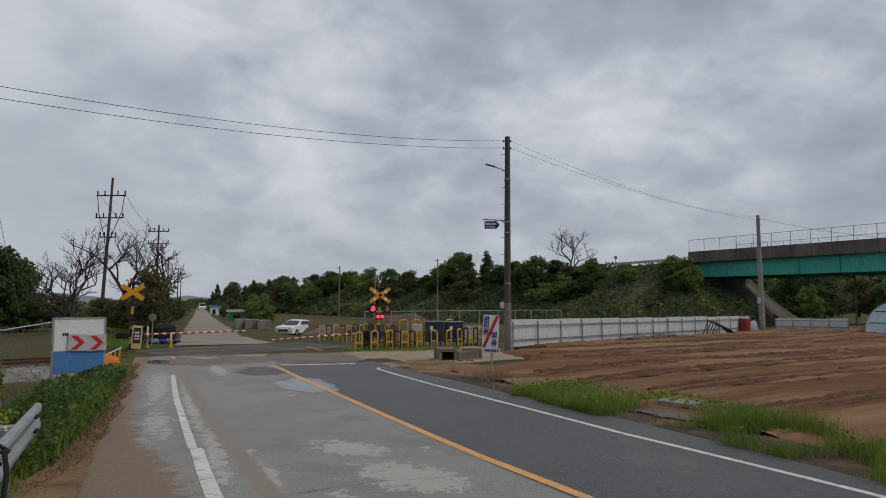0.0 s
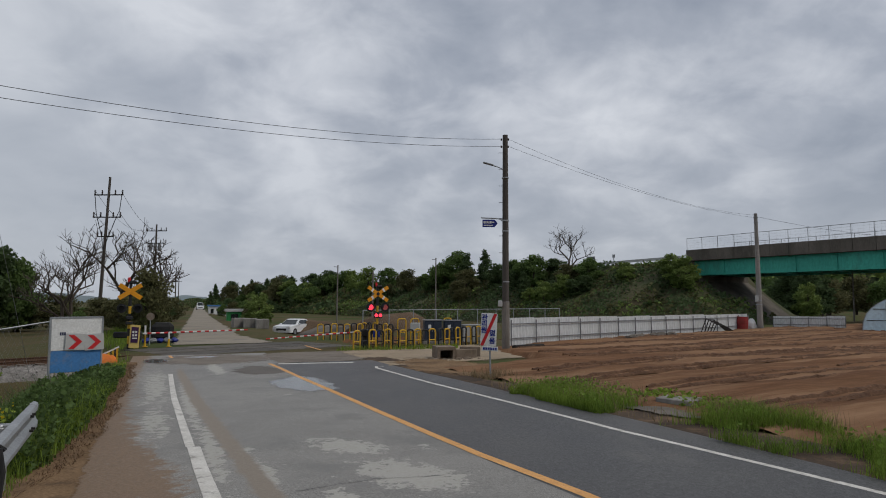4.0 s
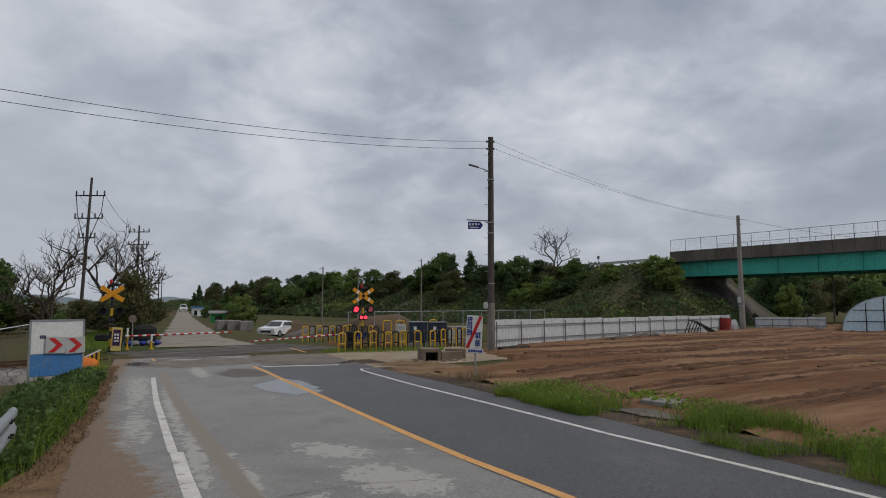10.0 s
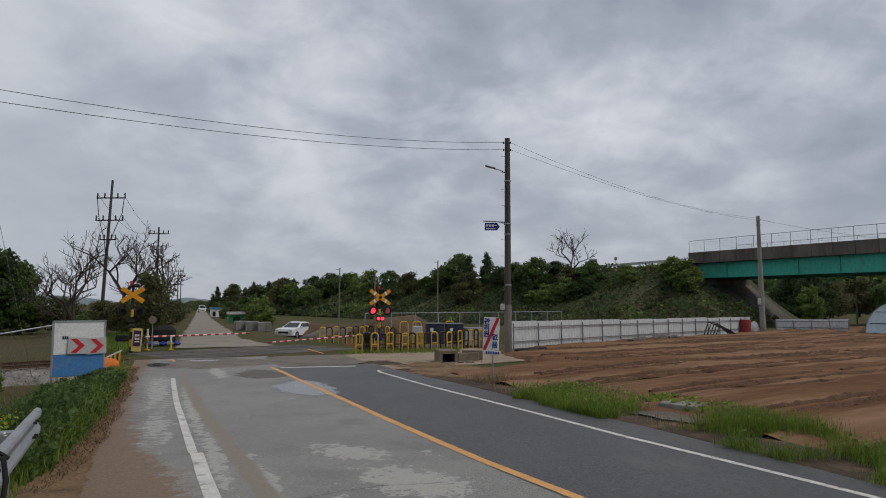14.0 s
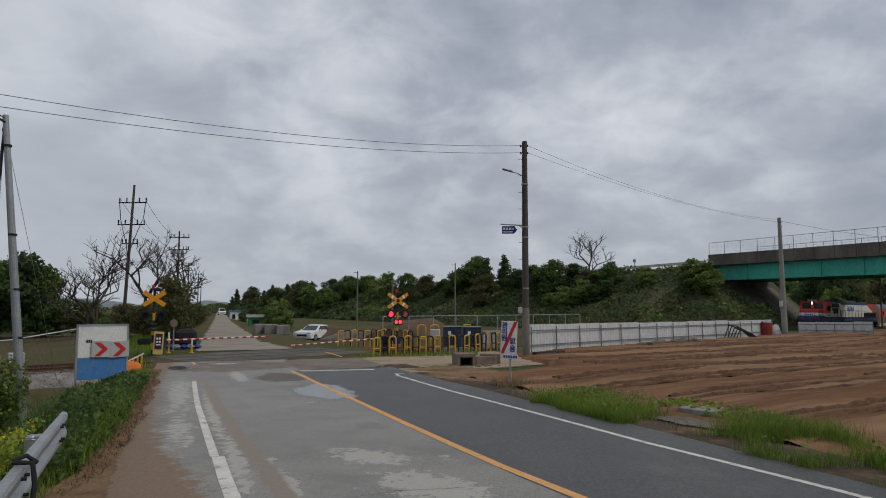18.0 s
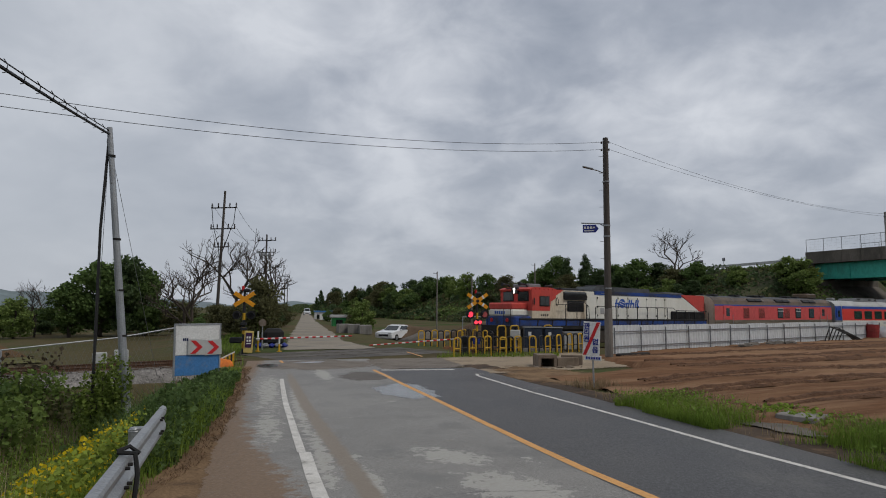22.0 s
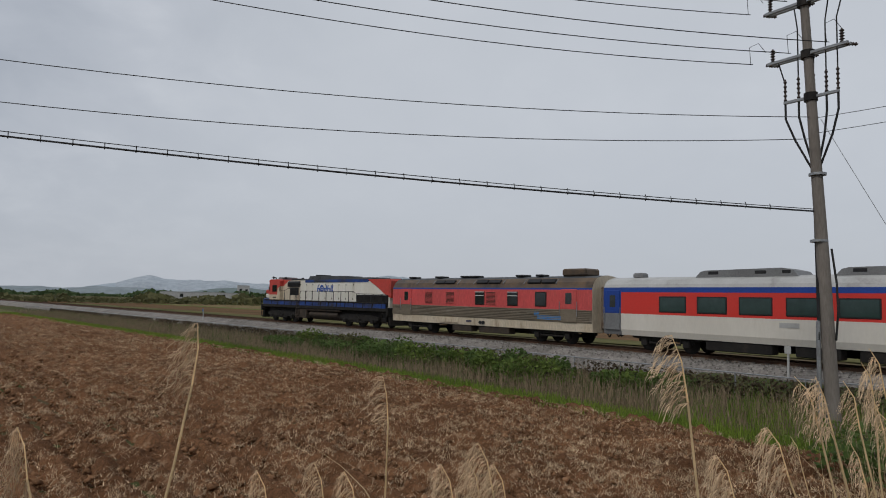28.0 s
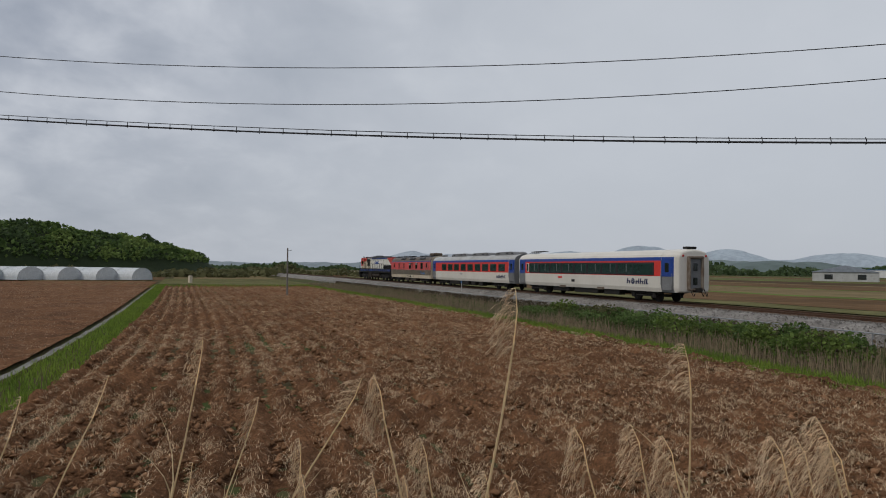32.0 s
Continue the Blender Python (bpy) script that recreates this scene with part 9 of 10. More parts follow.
stuff("verge_dry_right", blades(P, RNG.uniform(.1, .4, len(P)), .012, RNG, .7), M_GRASS_DRY, "dry straw in the right verge")
P = strip(700, beside(9.3, 11.6, 9.2, 10.4))
P[:, 2] += RNG.uniform(.02, .2, len(P))
stuff("creeping_weeds", leaves(P, .09, RNG), M_GRASS, "low green weeds round the ditch slab")
P = strip(500, beside(16.2, 17.6, 8.2, 9.4))
stuff("sign_grass", blades(P, RNG.uniform(.1, .35, len(P)), .014, RNG, .5), M_GRASS_DRY, "sparse grass round the sign's foot")
P = strip(1500, lambda u, v: (-6.0 + 5.5 * u, 29.6 + 2.2 * u + 1.2 * v))
stuff("railing_grass", blades(P, RNG.uniform(.1, .35, len(P)), .02, RNG, .5), M_GRASS, "short grass below the railings")
P = strip(2400, beside(27, 60, -3.2, -1.0))
d_, s2_ = off_line(P[:, 0], P[:, 1])
P = P[np.abs(d_) > 3]
stuff("far_verge_grass", blades(P, RNG.uniform(.2, .6, len(P)), .03, RNG, .5), M_GRASS, "grass along the far road")

# scrub over the embankment
u_, v_ = RNG.uniform(-13, 330, 85000), RNG.uniform(-18.6, -.7, 85000)
k_ = RNG.rand(85000) < np.clip(1.3 - u_ / 260, .25, 1)
u_, v_ = u_[k_], v_[k_]
C_ = np.stack([BL.x - BE.x * u_ + BN.x * v_, BL.y - BE.y * u_ + BN.y * v_, emb_height(u_, v_)], 1)
hh_ = np.clip(fuzz(C_[:, 0], C_[:, 1], .22, 5) + .55, .05, 2) * 1.1
C_[:, 2] += RNG.rand(len(C_)) * hh_
q_ = fuzz(C_[:, 0], C_[:, 1], .3, 8) + RNG.uniform(-.4, .4, len(C_))
sz_ = np.where(u_ > 80, .75, .42)[:, None]
for lo, hi, mt, nm in ((-9, .0, M_LEAF_B, "dark"), (.0, .45, M_LEAF_D, "olive"), (.45, .8, M_LEAF_A, "green"), (.8, 9, M_LEAF_C, "yellow-green")):
    m_ = (q_ >= lo) & (q_ < hi)
    stuff("embankment_scrub", leaves(C_[m_], sz_[m_], RNG), mt, f"{nm} scrub covering the embankment slope")

# clods and straw turned up on the ploughed field
def clods(P, r, rng):
    """Broken lumps of earth at the points P, eight faces each."""
    n = len(P)
    D = np.array([(1, 0, 0), (0, 1, 0), (-1, 0, 0), (0, -1, 0), (0, 0, 1), (0, 0, -1)], float)
    t = rng.uniform(0, 6.283, n)
    c, s = np.cos(t), np.sin(t)
    V = D[None] * (r[:, None, None] * rng.uniform(.55, 1.35, (n, 6, 1))) * np.array([1.15, .85, .7])
    V += rng.normal(0, .18, V.shape) * r[:, None, None]
    V = np.stack([V[..., 0] * c[:, None] - V[..., 1] * s[:, None], V[..., 0] * s[:, None] + V[..., 1] * c[:, None], V[..., 2]], -1) + P[:, None]
    F = np.array([(0, 1, 4), (1, 2, 4), (2, 3, 4), (3, 0, 4), (1, 0, 5), (2, 1, 5), (3, 2, 5), (0, 3, 5)])
    me = bpy.data.meshes.new("soil_clods")
    F = (F[None] + 6 * np.arange(n)[:, None, None]).reshape(-1)
    me.vertices.add(n * 6)
    me.vertices.foreach_set("co", V.astype(np.float32).ravel())
    me.loops.add(len(F))
    me.loops.foreach_set("vertex_index", F.astype(np.int32))
    me.polygons.add(len(F) // 3)
    me.polygons.foreach_set("loop_start", np.arange(0, len(F), 3, dtype=np.int32))
    me.materials.append(M_CLOD)
    me.update(calc_edges=True)
    return me


def field_points(n, s0, s1, power=1.0):
    u, v = RNG.rand(n) ** power, RNG.rand(n)
    X, Y = along(s0, s1, -34.4, -12.9)(u, v)
    a, b = ab(X, Y)
    k = b < -5.0
    return X[k], Y[k], -34.4 + 21.5 * v[k]


X_, Y_, d2_ = field_points(110000, 6, 90, 1.9)
k_ = np.sin(d2_ * 6.28 / .72) * .5 + fuzz(X_, Y_, .8, 5) + RNG.uniform(-.6, .6, len(X_)) > -.1
X_, Y_ = X_[k_], Y_[k_]
P = np.stack([X_, Y_, -1.395 + RNG.uniform(-.03, .05, len(X_))], 1)
tagged(part("soil_clods", clods(P, .022 + .085 * RNG.rand(len(P)) ** 2.2, RNG), None), "broken clods of red-brown earth on the ploughed field", "soil", kind="stuff")
X_, Y_, d2_ = field_points(210000, 6, 110, 1.7)
k_ = np.sin(d2_ * 6.28 / .72 + 1.2) * .55 + fuzz(X_, Y_, .55, 9) * .8 + fuzz(X_, Y_, 2.6, 4) * .7 + RNG.uniform(-.5, .5, len(X_)) > .42
X_, Y_ = X_[k_], Y_[k_]
P = np.stack([X_, Y_, -1.36 + .07 * np.sin(d2_[k_] * 6.28 / .72) + RNG.uniform(-.02, .05, len(X_))], 1)
M_STRAW = mat("bleached_straw", (.60, .45, .295), (.43, .315, .20), rough=.9, bump=0, isl=.45)
h_ = len(P) // 2
stuff("field_straw", [blades(P[:h_], RNG.uniform(.03, .08, h_), .026, RNG, 2.4), blades(P[h_:], RNG.uniform(.05, .13, len(P) - h_), .013, RNG, 2.2)], M_STRAW, "bleached straw and roots turned up in the ploughed field")
# matted tufts of straw and roots on the nearer furrows
X_, Y_, d2_ = field_points(16000, 6, 60, 2.0)
k_ = np.sin(d2_ * 6.28 / .72 + 1.2) * .4 + fuzz(X_, Y_, .5, 12) + RNG.uniform(-.4, .4, len(X_)) > .25
C_ = np.repeat(np.stack([X_[k_], Y_[k_], -1.36 + .07 * np.sin(d2_[k_] * 6.28 / .72)], 1), 15, 0)
C_ += RNG.normal(size=C_.shape) * (.06, .06, .012)
stuff("field_stubble", blades(C_, RNG.uniform(.03, .10, len(C_)), .011, RNG, 2.0), M_STRAW, "matted tufts of bleached straw and roots on the furrows")

# tufts of uprooted stubble in rows, and straw on the second field
X_, Y_, d2_ = field_points(5200, 6, 80, 1.6)
k_ = np.sin(d2_ * 6.28 / 1.44 + 1.2) * .5 + fuzz(X_, Y_, .3, 4) + RNG.uniform(-.5, .5, len(X_)) > .1
X_, Y_ = X_[k_], Y_[k_]
P = np.repeat(np.stack([X_, Y_, -1.34 + 0 * X_], 1), 13, 0)
P += RNG.normal(0, 1, P.shape) * np.array([.075, .075, .02])
stuff("stubble_tufts", blades(P, RNG.uniform(.06, .17, len(P)), .009, RNG, 2.0), mat("grey_tan_stubble", (.64, .50, .33), (.48, .36, .23), rough=.9, bump=0, isl=.35), "uprooted tufts of pale stubble in the ploughed field")
P = clumped(strip(26000, along(20, 110, -62, -36.6)), RNG, .5)
P[:, 2] = -1.38 + RNG.uniform(-.02, .05, len(P))
stuff("field_straw", blades(P, RNG.uniform(.06, .16, len(P)), .022, RNG, 1.9), mat("weathered_straw", (.42, .30, .20), (.30, .21, .14), rough=.9, bump=0, isl=.35), "pale straw on the second ploughed field")

# crumbled ridges left by the wheels on the harrowed plot
RV, RF = [], []
for i in range(15):
    a0 = 8.6 + i * 1.85 + .6 * math.sin(i * 2.3)
    for o in (0, .55 + .2 * math.sin(i)):
        b = np.arange(9.4 + .6 * (i % 3), 52, .09)
        q = b - 9
        a = a0 + o + .05 * q + .0045 * q * q + .16 * fuzz(b, b * 0 + i * 3, .4, i % 5)
        on = fuzz(b, b * 0 + i + 9 * o, .22, i % 4) > -.8
        top = (.035 + .05 * np.abs(fuzz(b, b * 0 + i, 2.6, 2))) * on
        n0 = len(RV)
        for da, k in ((-.10, -.6), (-.035, .7), (.02, 1.0), (.06, -.1), (.12, -.6)):
            aa = a + da * (1 + .4 * fuzz(b, b * 0 + da * 9, 1.7, 3))
            X, Y = xy(aa, b)
            dl, sl = off_line(X, Y)
            Z = road_z(aa) + .03 + .12 * step(b, 9, 13) + .10 * fuzz(X, Y, .09, 5) * step(b, 8.6, 9.6) + np.where(on, top * k + .02 * fuzz(X, Y, 3, 5), -.25)
            Z = np.where((dl > -10) | ((aa > 19.5) & (b < 14 + (aa - 20) * .2)), Z - .5, Z)
            RV += list(zip(X.tolist(), Y.tolist(), Z.tolist()))
        m = len(b)
        for r in range(4):
            RF += [(n0 + r * m + j, n0 + r * m + j + 1, n0 + r * m + m + j + 1, n0 + r * m + m + j) for j in range(m - 1)]
s_ = Shape()
s_.add(RV, RF)
tagged(part("wheel_ruts", s_, mat("dark_moist_crumbs", (.125, .066, .036), (.08, .042, .024), rough=.95, big=1.6, small=14, bump=.9, dist=.05, grain=(.5, 1.5))), "dark crumbled ridges along the wheel ruts", "soil", kind="stuff")

# ---- reeds ----
WIND = math.degrees(math.atan2(-1.0, .05))


def plume_mesh(seed, n=130, droop=1.0, full=1.0):
    """A one-sided feathery plume: tiers of drooping branchlets, each set with fine hairs."""
    rng = np.random.RandomState(seed)
    tiers = 9 + int(6 * full)
    V = []

    def ribbon(P, d, ln, drop, w, k):
        """Curved thin strips from P along d."""
        pts = [P + d * (ln * t)[:, None] + np.stack([0 * ln, 0 * ln, -drop * ln * t * t], 1) for t in np.linspace(0, 1, k + 1)]
        sd = unit(np.cross(d, np.array([.1, .5, 1.0])))
        for i in range(k):
            a, b = w * (1 - .75 * i / k), w * (1 - .75 * (i + 1) / k)
            V.append(np.stack([pts[i] - sd * a, pts[i] + sd * a, pts[i + 1] + sd * b, pts[i + 1] - sd * b], 1))
        return pts

    for j in range(tiers):
        f = (j + rng.uniform(-.3, .3)) / tiers
        base = np.array([[.012 * f + .035 * f ** 2.4 * droop, rng.normal(0, .004), .29 * f - .03 * f ** 2.5 * droop]])
        ln = np.array([(.035 + .065 * math.sin(3.14 * (.15 + .72 * f))) * full * rng.uniform(.7, 1.15)])
        d = unit(np.array([[1.0, rng.normal(0, .4), rng.uniform(.1, .7)]]))
        pts = ribbon(base, d, ln, 1.1 * droop, .002, 4)
        m = int(n / tiers) + 3
        t = rng.rand(m)
        idx = np.minimum((t * 4).astype(int), 3)
        A = np.array([p[0] for p in pts])
        P = A[idx] + (A[idx + 1] - A[idx]) * ((t * 4) % 1)[:, None]
        dd = unit(np.stack([rng.uniform(.5, 1.2, m), rng.normal(0, .55, m), rng.uniform(-.6, .45, m)], 1))
        ribbon(P, dd, rng.uniform(.018, .046, m) * full, .9 * droop, .0026, 2)
    return np.concatenate(V)


def reed(seed, droop, full, bend, H=2.5, size=1.0):
    """A dry reed: thin stem, nodding plume, a few curled leaves; the wind blows along x."""
    rg = random.Random(seed)
    rng = np.random.RandomState(seed)
    th = thing("reed", "dry straw-coloured reed with a nodding feathery plume", "reed", group="dry reeds beside the field")
    s = Shape()
    pts = [(bend * (i / 7) ** 2.2, .02 * math.sin(i * 1.3 + seed), (H - .28) * i / 7 - .2 * (i == 0)) for i in range(8)]
    s.tube(pts, [.0088 - .0006 * i for i in range(8)], 6)
    q = pts[-1]
    s.tube([q, (q[0] + .008 + .006 * droop, q[1], q[2] + .15), (q[0] + .012 + .033 * droop, q[1], q[2] + .28 - .03 * droop)], [.0042, .003, .0015], 5)
    part("stem", s, M_REED, th)
    V = plume_mesh(seed, int(230 * full), droop, .75 + .4 * full) * np.array([size, size, .4 + .6 * size]) + np.array(pts[-1])
    part("plume", quads("plume", V, M_PLUME), None, th)
    for k in range(3):
        z = rg.uniform(.35, .8)
        i = int(z * 7)
        P0 = np.array([pts[i]])
        b = blades(P0, np.array([rg.uniform(.3, .55)]), .014, rng, .9, (.3, 0), 4)
        part("leaf", quads("leaf", b, M_REED), None, th)
    return th


REEDS = [reed(21, 1.0, 1.0, .05), reed(22, 1.3, 1.1, .14), reed(23, .8, .8, -.04), reed(24, 1.5, 1.15, .22), reed(25, 1.1, .7, .1), reed(26, .5, .45, .02), reed(27, 1.6, .55, .2, size=.7), reed(28, 1.3, .45, -.06, size=.65), reed(29, 1.9, .6, .1, size=.75)]
r_used = set()


def set_reed(i, top, base, turn=0.0):
    top, base = Vector(top), Vector(base)
    d = top - base
    rot = Vector((0, 0, 1)).rotation_difference(d.normalized()).to_matrix().to_4x4()
    k = d.length / 2.5
    m = Matrix.Translation(base) @ rot @ Matrix.Rotation(radians(WIND + turn), 4, "Z") @ Matrix.Diagonal((k, k, k, 1))
    if i not in r_used:
        r_used.add(i)
        REEDS[i].matrix_basis = m
        return REEDS[i]
    return copy_thing(REEDS[i], m @ unscaled(REEDS[i]))


# single reeds in front of the field: top, then lean of the foot in x and y
for i, tx, ty, tz, lx, ly in ((2, -1.83, -3.26, 1.58, .55, .05), (5, -1.47, -3.44, 1.41, .75, .05), (4, -2.11, -3.07, 1.26, .8, -.1), (3, -2.63, -2.60, 1.41, .05, .3), (4, -2.5, -2.7, 1.30, 1.1, -.9),
                              (0, -2.99, -2.12, 1.84, .5, -.3), (3, -3.2, -1.72, 1.17, .1, .3), (1, -3.27, -1.53, 1.19, .1, .2), (2, -4.46, -1.86, 1.46, 0, 0), (3, -3.35, -1.31, 1.16, 0, .2),
                              (3, -3.45, -.84, 1.22, 0, .2), (1, -3.47, -.74, 1.32, 0, .25), (5, -1.15, -3.57, 1.34, .5, .1), (1, -2.73, -2.48, 1.06, 0, .2), (4, -2.27, -2.95, 1.06, .3, .1),
                              (0, -2.86, .05, 1.88, 0, .12), (3, -3.6, .62, 1.50, 0, .3), (3, -4.0, .45, 1.28, 0, .3), (1, -3.9, -.9, 1.12, 0, .2), (3, -3.8, -.65, 1.16, 0, .2), (5, -1.7, -3.1, 1.02, .4, 0)):
    bx, by = tx + lx, ty + ly
    set_reed(i, (tx, ty, tz), (bx, by, float(ground_z(bx, by)) - .05))
rr_ = random.Random(31)
for k in range(64):
    t = radians(rr_.uniform(82, 168))
    r = rr_.uniform(2.6, 4.6)
    x, y = -math.sin(t) * r, math.cos(t) * r
    zt = 2.0 - r * rr_.uniform(.30, .42)
    bx, by = x + rr_.uniform(-.2, .3), y + rr_.uniform(-.1, .25)
    set_reed(rr_.choice((1, 3, 3, 4, 0)), (x, y, zt), (bx, by, min(zt - 1.2, float(ground_z(bx, by)))), rr_.uniform(-30, 30))
for k in range(84):
    t = radians(rr_.triangular(45, 80, 64))
    r = rr_.uniform(3.8, 6.6)
    x, y = -.3 - math.sin(t) * r, math.cos(t) * r
    zt = 2.05 - r * rr_.triangular(.03, .26, .15) - .06 * max(0, 52 - math.degrees(t))
    bx, by = x + rr_.uniform(-.15, .2), y + rr_.uniform(0, .35)
    set_reed(rr_.choice((6, 7, 8, 6, 7, 8, 5, 5, 4, 2)), (x, y, zt), (bx, by, float(ground_z(bx, by)) - .05), rr_.uniform(-35, 35))
n_ = 5200
t_ = RNG.triangular(37, 60, 80, n_)
r_ = RNG.uniform(3.4, 6.8, n_)
X_, Y_ = -.3 - np.sin(np.radians(t_)) * r_, np.cos(np.radians(t_)) * r_
P = np.stack([X_, Y_, ground_z(X_, Y_) - .03], 1)
tip_ = 2.05 - r_ * (RNG.triangular(.09, .17, .45, n_) + .009 * np.maximum(50 - t_, 0) + .01 * np.maximum(t_ - 72, 0))
h_ = tip_ - P[:, 2]
k_ = RNG.rand(n_) < .55
stuff("reed_stalks", [blades(P[(h_ > .3) & k_], h_[(h_ > .3) & k_], .0105, RNG, .2, (0, -.04), 3), blades(P[(h_ > .3) & ~k_], h_[(h_ > .3) & ~k_] * RNG.uniform(.4, .95, ((h_ > .3) & ~k_).sum()), .013, RNG, .55, (0, -.1), 4)], M_REED, "dense pale dry reed stalks and leaves")
t_ = np.radians(RNG.uniform(78, 172, 4600))
r_ = RNG.uniform(2.4, 5.2, 4600)
X_, Y_ = -np.sin(t_) * r_, np.cos(t_) * r_
P = np.stack([X_, Y_, ground_z(X_, Y_) - .03], 1)
stuff("reed_litter", blades(P, RNG.uniform(.3, 1.2, len(P)), .011, RNG, .35, (0, -.1), 4), M_REED, "low dry reed stalks and leaves at the field's edge")

# ---- far woods and ridges ----
def hill(name, cx, cy, rx, ry, h, rz, material, n, leaf, label, lumps=.18, pw=.7):
    g = np.linspace(-1, 1, 41)
    A, B = np.meshgrid(g, g, indexing="ij")
    R = np.sqrt(A * A + B * B)
    Z = h * np.clip(np.cos(np.clip(R, 0, 1) * 1.5708), 0, 1) ** pw
    c, s = math.cos(radians(rz)), math.sin(radians(rz))
    X, Y = cx + (A * rx) * c - (B * ry) * s, cy + (A * rx) * s + (B * ry) * c
    Z = Z * (1 + lumps * fuzz(X, Y, 6 / rx, 3)) - 1.4
    sheet(name, X, Y, Z, material, label)
    u, v = RNG.uniform(-1, 1, n), RNG.uniform(-1, 1, n)
    R = np.sqrt(u * u + v * v)
    u, v, R = u[R < .97], v[R < .97], R[R < .97]
    X, Y = cx + u * rx * c - v * ry * s, cy + u * rx * s + v * ry * c
    Z = h * np.cos(R * 1.5708) ** pw * (1 + lumps * fuzz(X, Y, 6 / rx, 3)) - 1.4
    bump_ = np.abs(fuzz(X, Y, .11, 6)) * leaf * 1.8
    C = np.stack([X, Y, Z + bump_ + RNG.rand(len(X)) * leaf], 1)
    q = fuzz(X, Y, .09, 9) + RNG.uniform(-.3, .3, len(X))
    for lo, hi, mt in ((-9, -.4, M_LEAF_B), (-.4, .2, M_LEAF_A), (.2, 9, M_LEAF_C)):
        m = (q >= lo) & (q < hi)
        stuff("hill_wood", leaves(C[m], leaf, RNG), mt, "tree crowns of the wooded hill")


M_WOODFLOOR = mat("dark_wood_floor", (.03, .045, .016), (.022, .034, .012), rough=.95, big=.05, small=1)
hill("wooded_hill", -79, -332, 134, 45, 20.0, 10, M_WOODFLOOR, 46000, 1.5, "wooded green hill beyond the greenhouses", .12, .5)
hill("wooded_hill_right", 155, 280, 115, 45, 17, -29, M_WOODFLOOR, 9000, 3.0, "dark wooded hill beyond the bridge")


def belt(name, b0, b1, r0, r1, h, n, leaf, material, label):
    """A belt of far trees round the camera between two bearings."""
    t = np.radians(RNG.uniform(b0, b1, n))
    r = RNG.uniform(r0, r1, n)
    X, Y = -np.sin(t) * r, np.cos(t) * r
    k = np.clip(fuzz(np.degrees(t) * 1.3, r * 0, .35, 5) * .6 + .55, .1, 1.3)
    stuff(name, leaves(np.stack([X, Y, -1.2 + RNG.rand(n) * h * k], 1), leaf, RNG), material, label)


belt("far_trees", 50, 65.3, 290, 330, 7.0, 4200, 1.6, M_LEAF_A, "row of far green trees across the fields")
belt("far_trees", 37, 51, 180, 210, 3.8, 2600, 1.2, M_LEAF_B, "far dark trees beyond the line")
belt("far_trees", 75, 120, 520, 620, 9, 4200, 4, M_LEAF_B, "far dark treeline")
belt("far_trees", 118, 150, 210, 300, 4.5, 3200, 2.0, M_LEAF_D, "far olive scrub beyond the fields")
belt("far_trees", 120, 172, 600, 700, 9, 4000, 4.5, M_LEAF_B, "far dark treeline")
belt("far_trees", 146, 175, 190, 215, 2.6, 2200, 1.6, M_LEAF_D, "low scrub below the wooded hill")


# far ridges: the haze of distance is painted into the base colour
def ridge(name, b0, b1, dist, h, seed, hazed_colour, label, rough=1.0):
    T = np.linspace(b0, b1, 140)
    env = np.clip(np.minimum(T - b0, b1 - T) / 6, 0, 1)
    prof = h * env * (.55 + .45 * fuzz(T, T * 0, .085 * rough, seed) + .07 * fuzz(T, T * 0, .6, seed + 1))
    s = Shape()
    loops = []
    for t, z in zip(T, prof):
        x, y = -math.sin(radians(t)) * dist, math.cos(radians(t)) * dist
        loops.append([Vector((x, y, -6)), Vector((x * 1.02, y * 1.02, max(z, -3) * .6)), Vector((x * 1.06, y * 1.06, max(z, -4)))])
    s.loft(loops, cap=False, closed=False)
    m = mat(name, hazed_colour, tuple(c * .86 for c in hazed_colour), rough=1.0, big=.006, small=.05, bump=0)
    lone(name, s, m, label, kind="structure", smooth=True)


def peaked(name, b0, b1, dist, peaks, base, hazed_colour, label):
    """A far ridge with named summits: bearing, height and half width. Haze is part of its base colour."""
    T = np.linspace(b0, b1, 180)
    z = base + .06 * base * fuzz(T, T * 0, .9, 4)
    for b, h, w in peaks:
        z = np.maximum(z, h * np.exp(-((T - b) / w) ** 2) * (1 + .03 * fuzz(T, T * 0, 1.4, 6)))
    z = z * step(T, b0, b0 + 7) * step(-T, -b1, 7 - b1)
    s = Shape()
    s.loft([[Vector((-math.sin(radians(t)) * dist * k, math.cos(radians(t)) * dist * k, v)) for k, v in ((1, -6), (1.02, h * .6), (1.06, h))] for t, h in zip(T, z)], cap=False, closed=False)
    lone(name, s, mat(name, hazed_colour, tuple(c * .86 for c in hazed_colour), rough=1.0, big=.006, small=.05, bump=0), label, kind="structure", smooth=True)


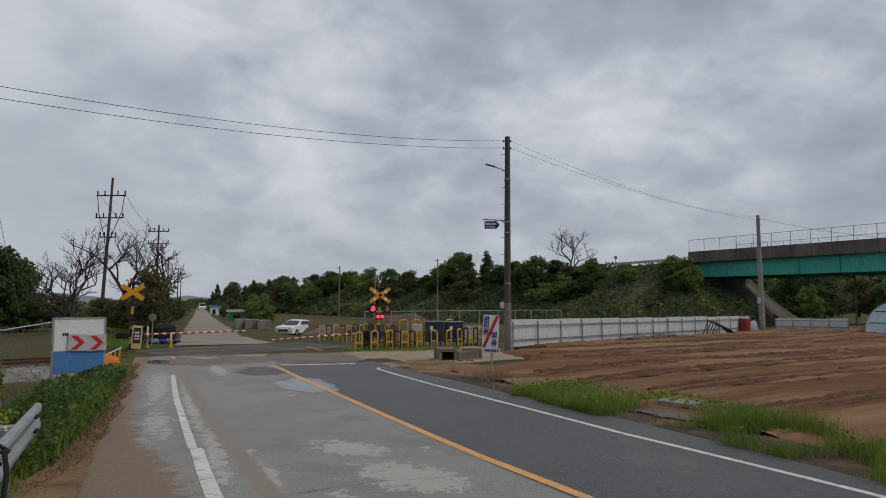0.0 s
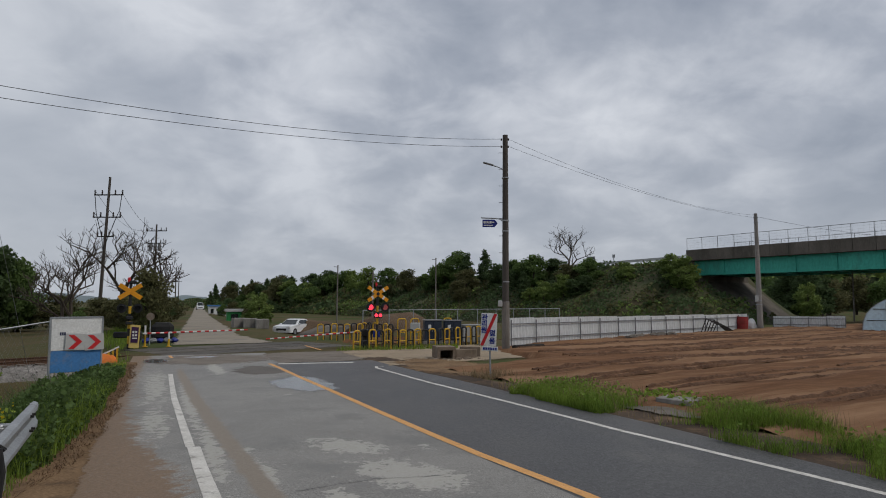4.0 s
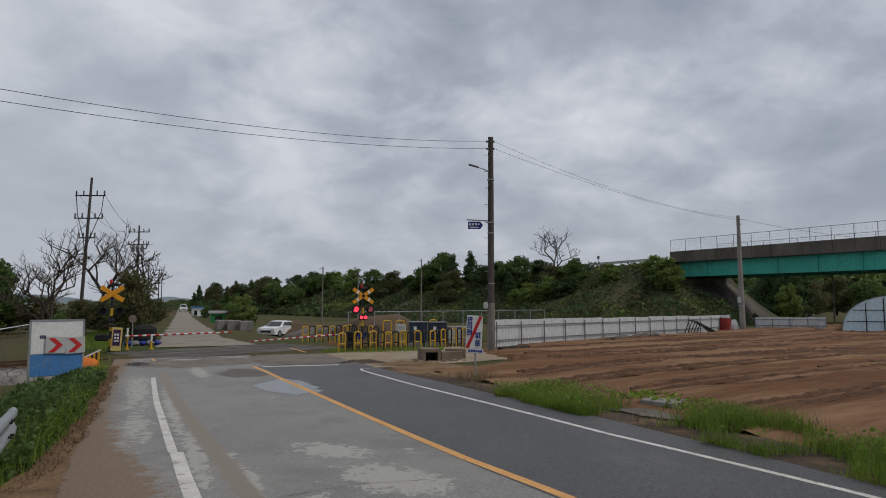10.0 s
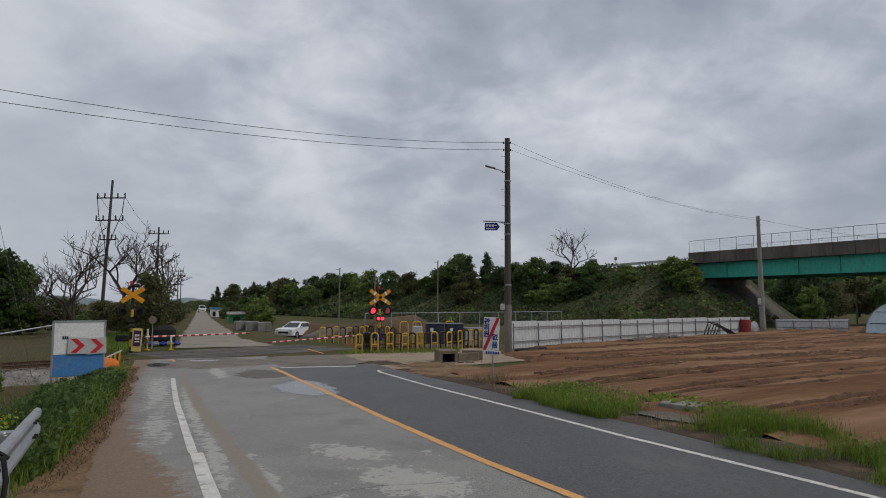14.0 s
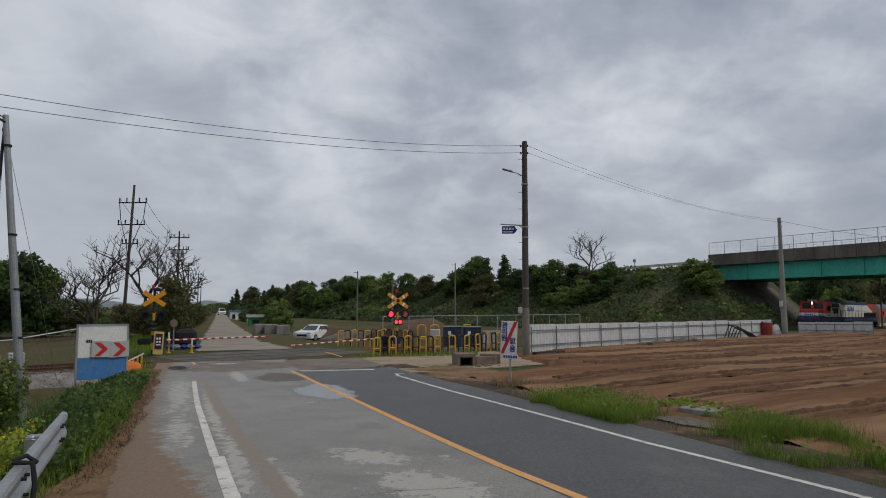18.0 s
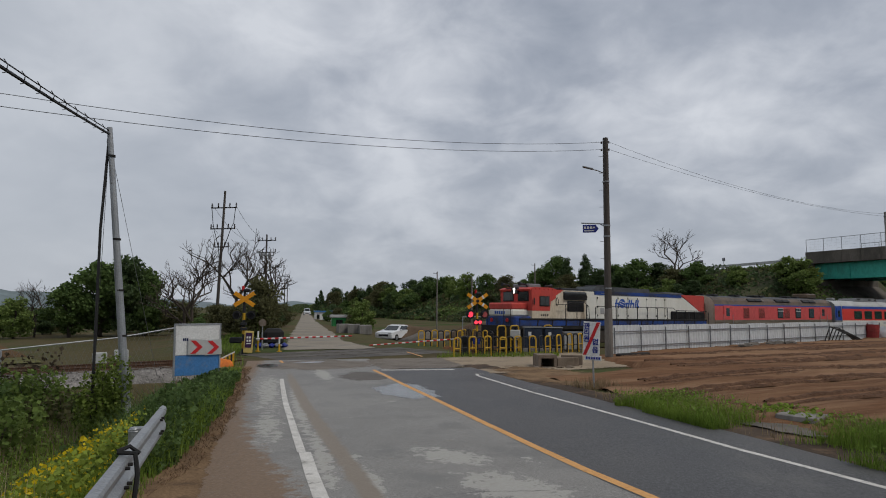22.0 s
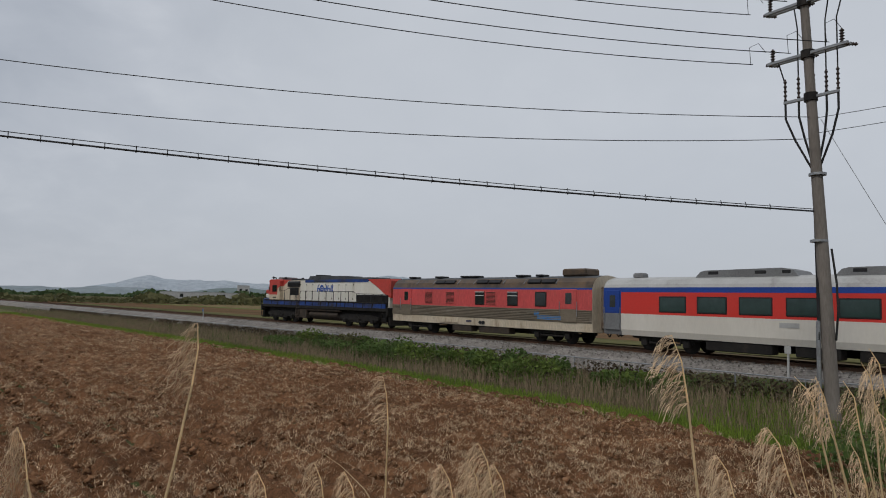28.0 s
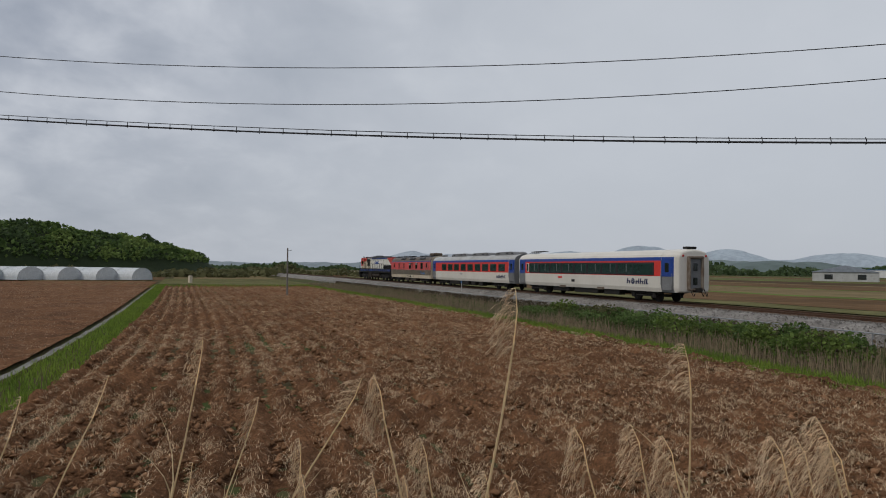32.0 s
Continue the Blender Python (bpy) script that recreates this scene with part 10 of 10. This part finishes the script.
# paler and bluer base colours stand in for more haze
peaked("backdrop_hills", 34, 92, 1250, ((72, 42, 4.5), (65.9, 42, 3.0), (58, 31, 6), (53.5, 37, 3), (80, 40, 5), (46, 33, 4)), 27, (.165, .205, .215), "low wooded hills tinted with haze, two rounded summits")
ridge("backdrop_wood", 62, 82, 850, 17, 4.4, (.105, .14, .125), "dark green wood with a haze tint at the foot of the hills", 1.6)
ridge("backdrop_hills", 70, 132, 1500, 42, 2.1, (.15, .19, .19), "low hills tinted with haze in the distance", 1.4)
peaked("backdrop_mountains", 78, 140, 2450, ((112.5, 96, 4.5), (106, 82, 4), (118.5, 72, 5), (98, 70, 5), (90, 66, 4)), 46, (.33, .385, .435), "mountains painted pale blue as if in haze")
ridge("backdrop_mountains", 104, 138, 2450, 95, 5.2, (.34, .385, .43), "mountains painted pale blue as if in haze")
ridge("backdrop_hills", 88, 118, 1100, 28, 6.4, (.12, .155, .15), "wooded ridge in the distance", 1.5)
ridge("backdrop_hills", 128, 178, 1700, 33, 7.7, (.22, .26, .28), "low haze-tinted hills in the distance", 1.2)
ridge("backdrop_hills", 14, 44, 1500, 40, 8.1, (.18, .22, .235), "low haze-tinted hills in the distance", 1.2)

# ---- motion: seconds and metres run by the train's front coupler along the line ----
RUN = [(0, -322), (16, -114), (17, -99.8), (18, -85.85), (19, -71.95), (20, -56.66), (21, -41.23), (21.5, -33.57), (22, -25.76), (22.5, -18.25), (23, -10.4), (24, 4.65), (25, 19.7), (26, 35.0), (26.5, 42.7), (28.5, 73.7), (29, 81.4), (30.5, 104.2), (32, 127.7)]


def run_at(t):
    return float(np.interp(t, [p[0] for p in RUN], [p[1] for p in RUN]))


def motions():
    for th, mid, ln in TRAIN:
        rows = []
        for t in [0, 8, 14] + [16 + .5 * i for i in range(33)]:
            s = run_at(t) - mid
            x0, y0, _ = line(s - ln * .33)
            x1, y1, _ = line(s + ln * .33)
            rows.append((t, pose((x0 + x1) / 2, (y0 + y1) / 2, float(rail_z(s)), math.degrees(math.atan2(float(rail_z(s + ln * .33) - rail_z(s - ln * .33)), ln * .66)), 0, math.degrees(math.atan2(-(x1 - x0), y1 - y0)))))
        walk(th, rows)


motions()
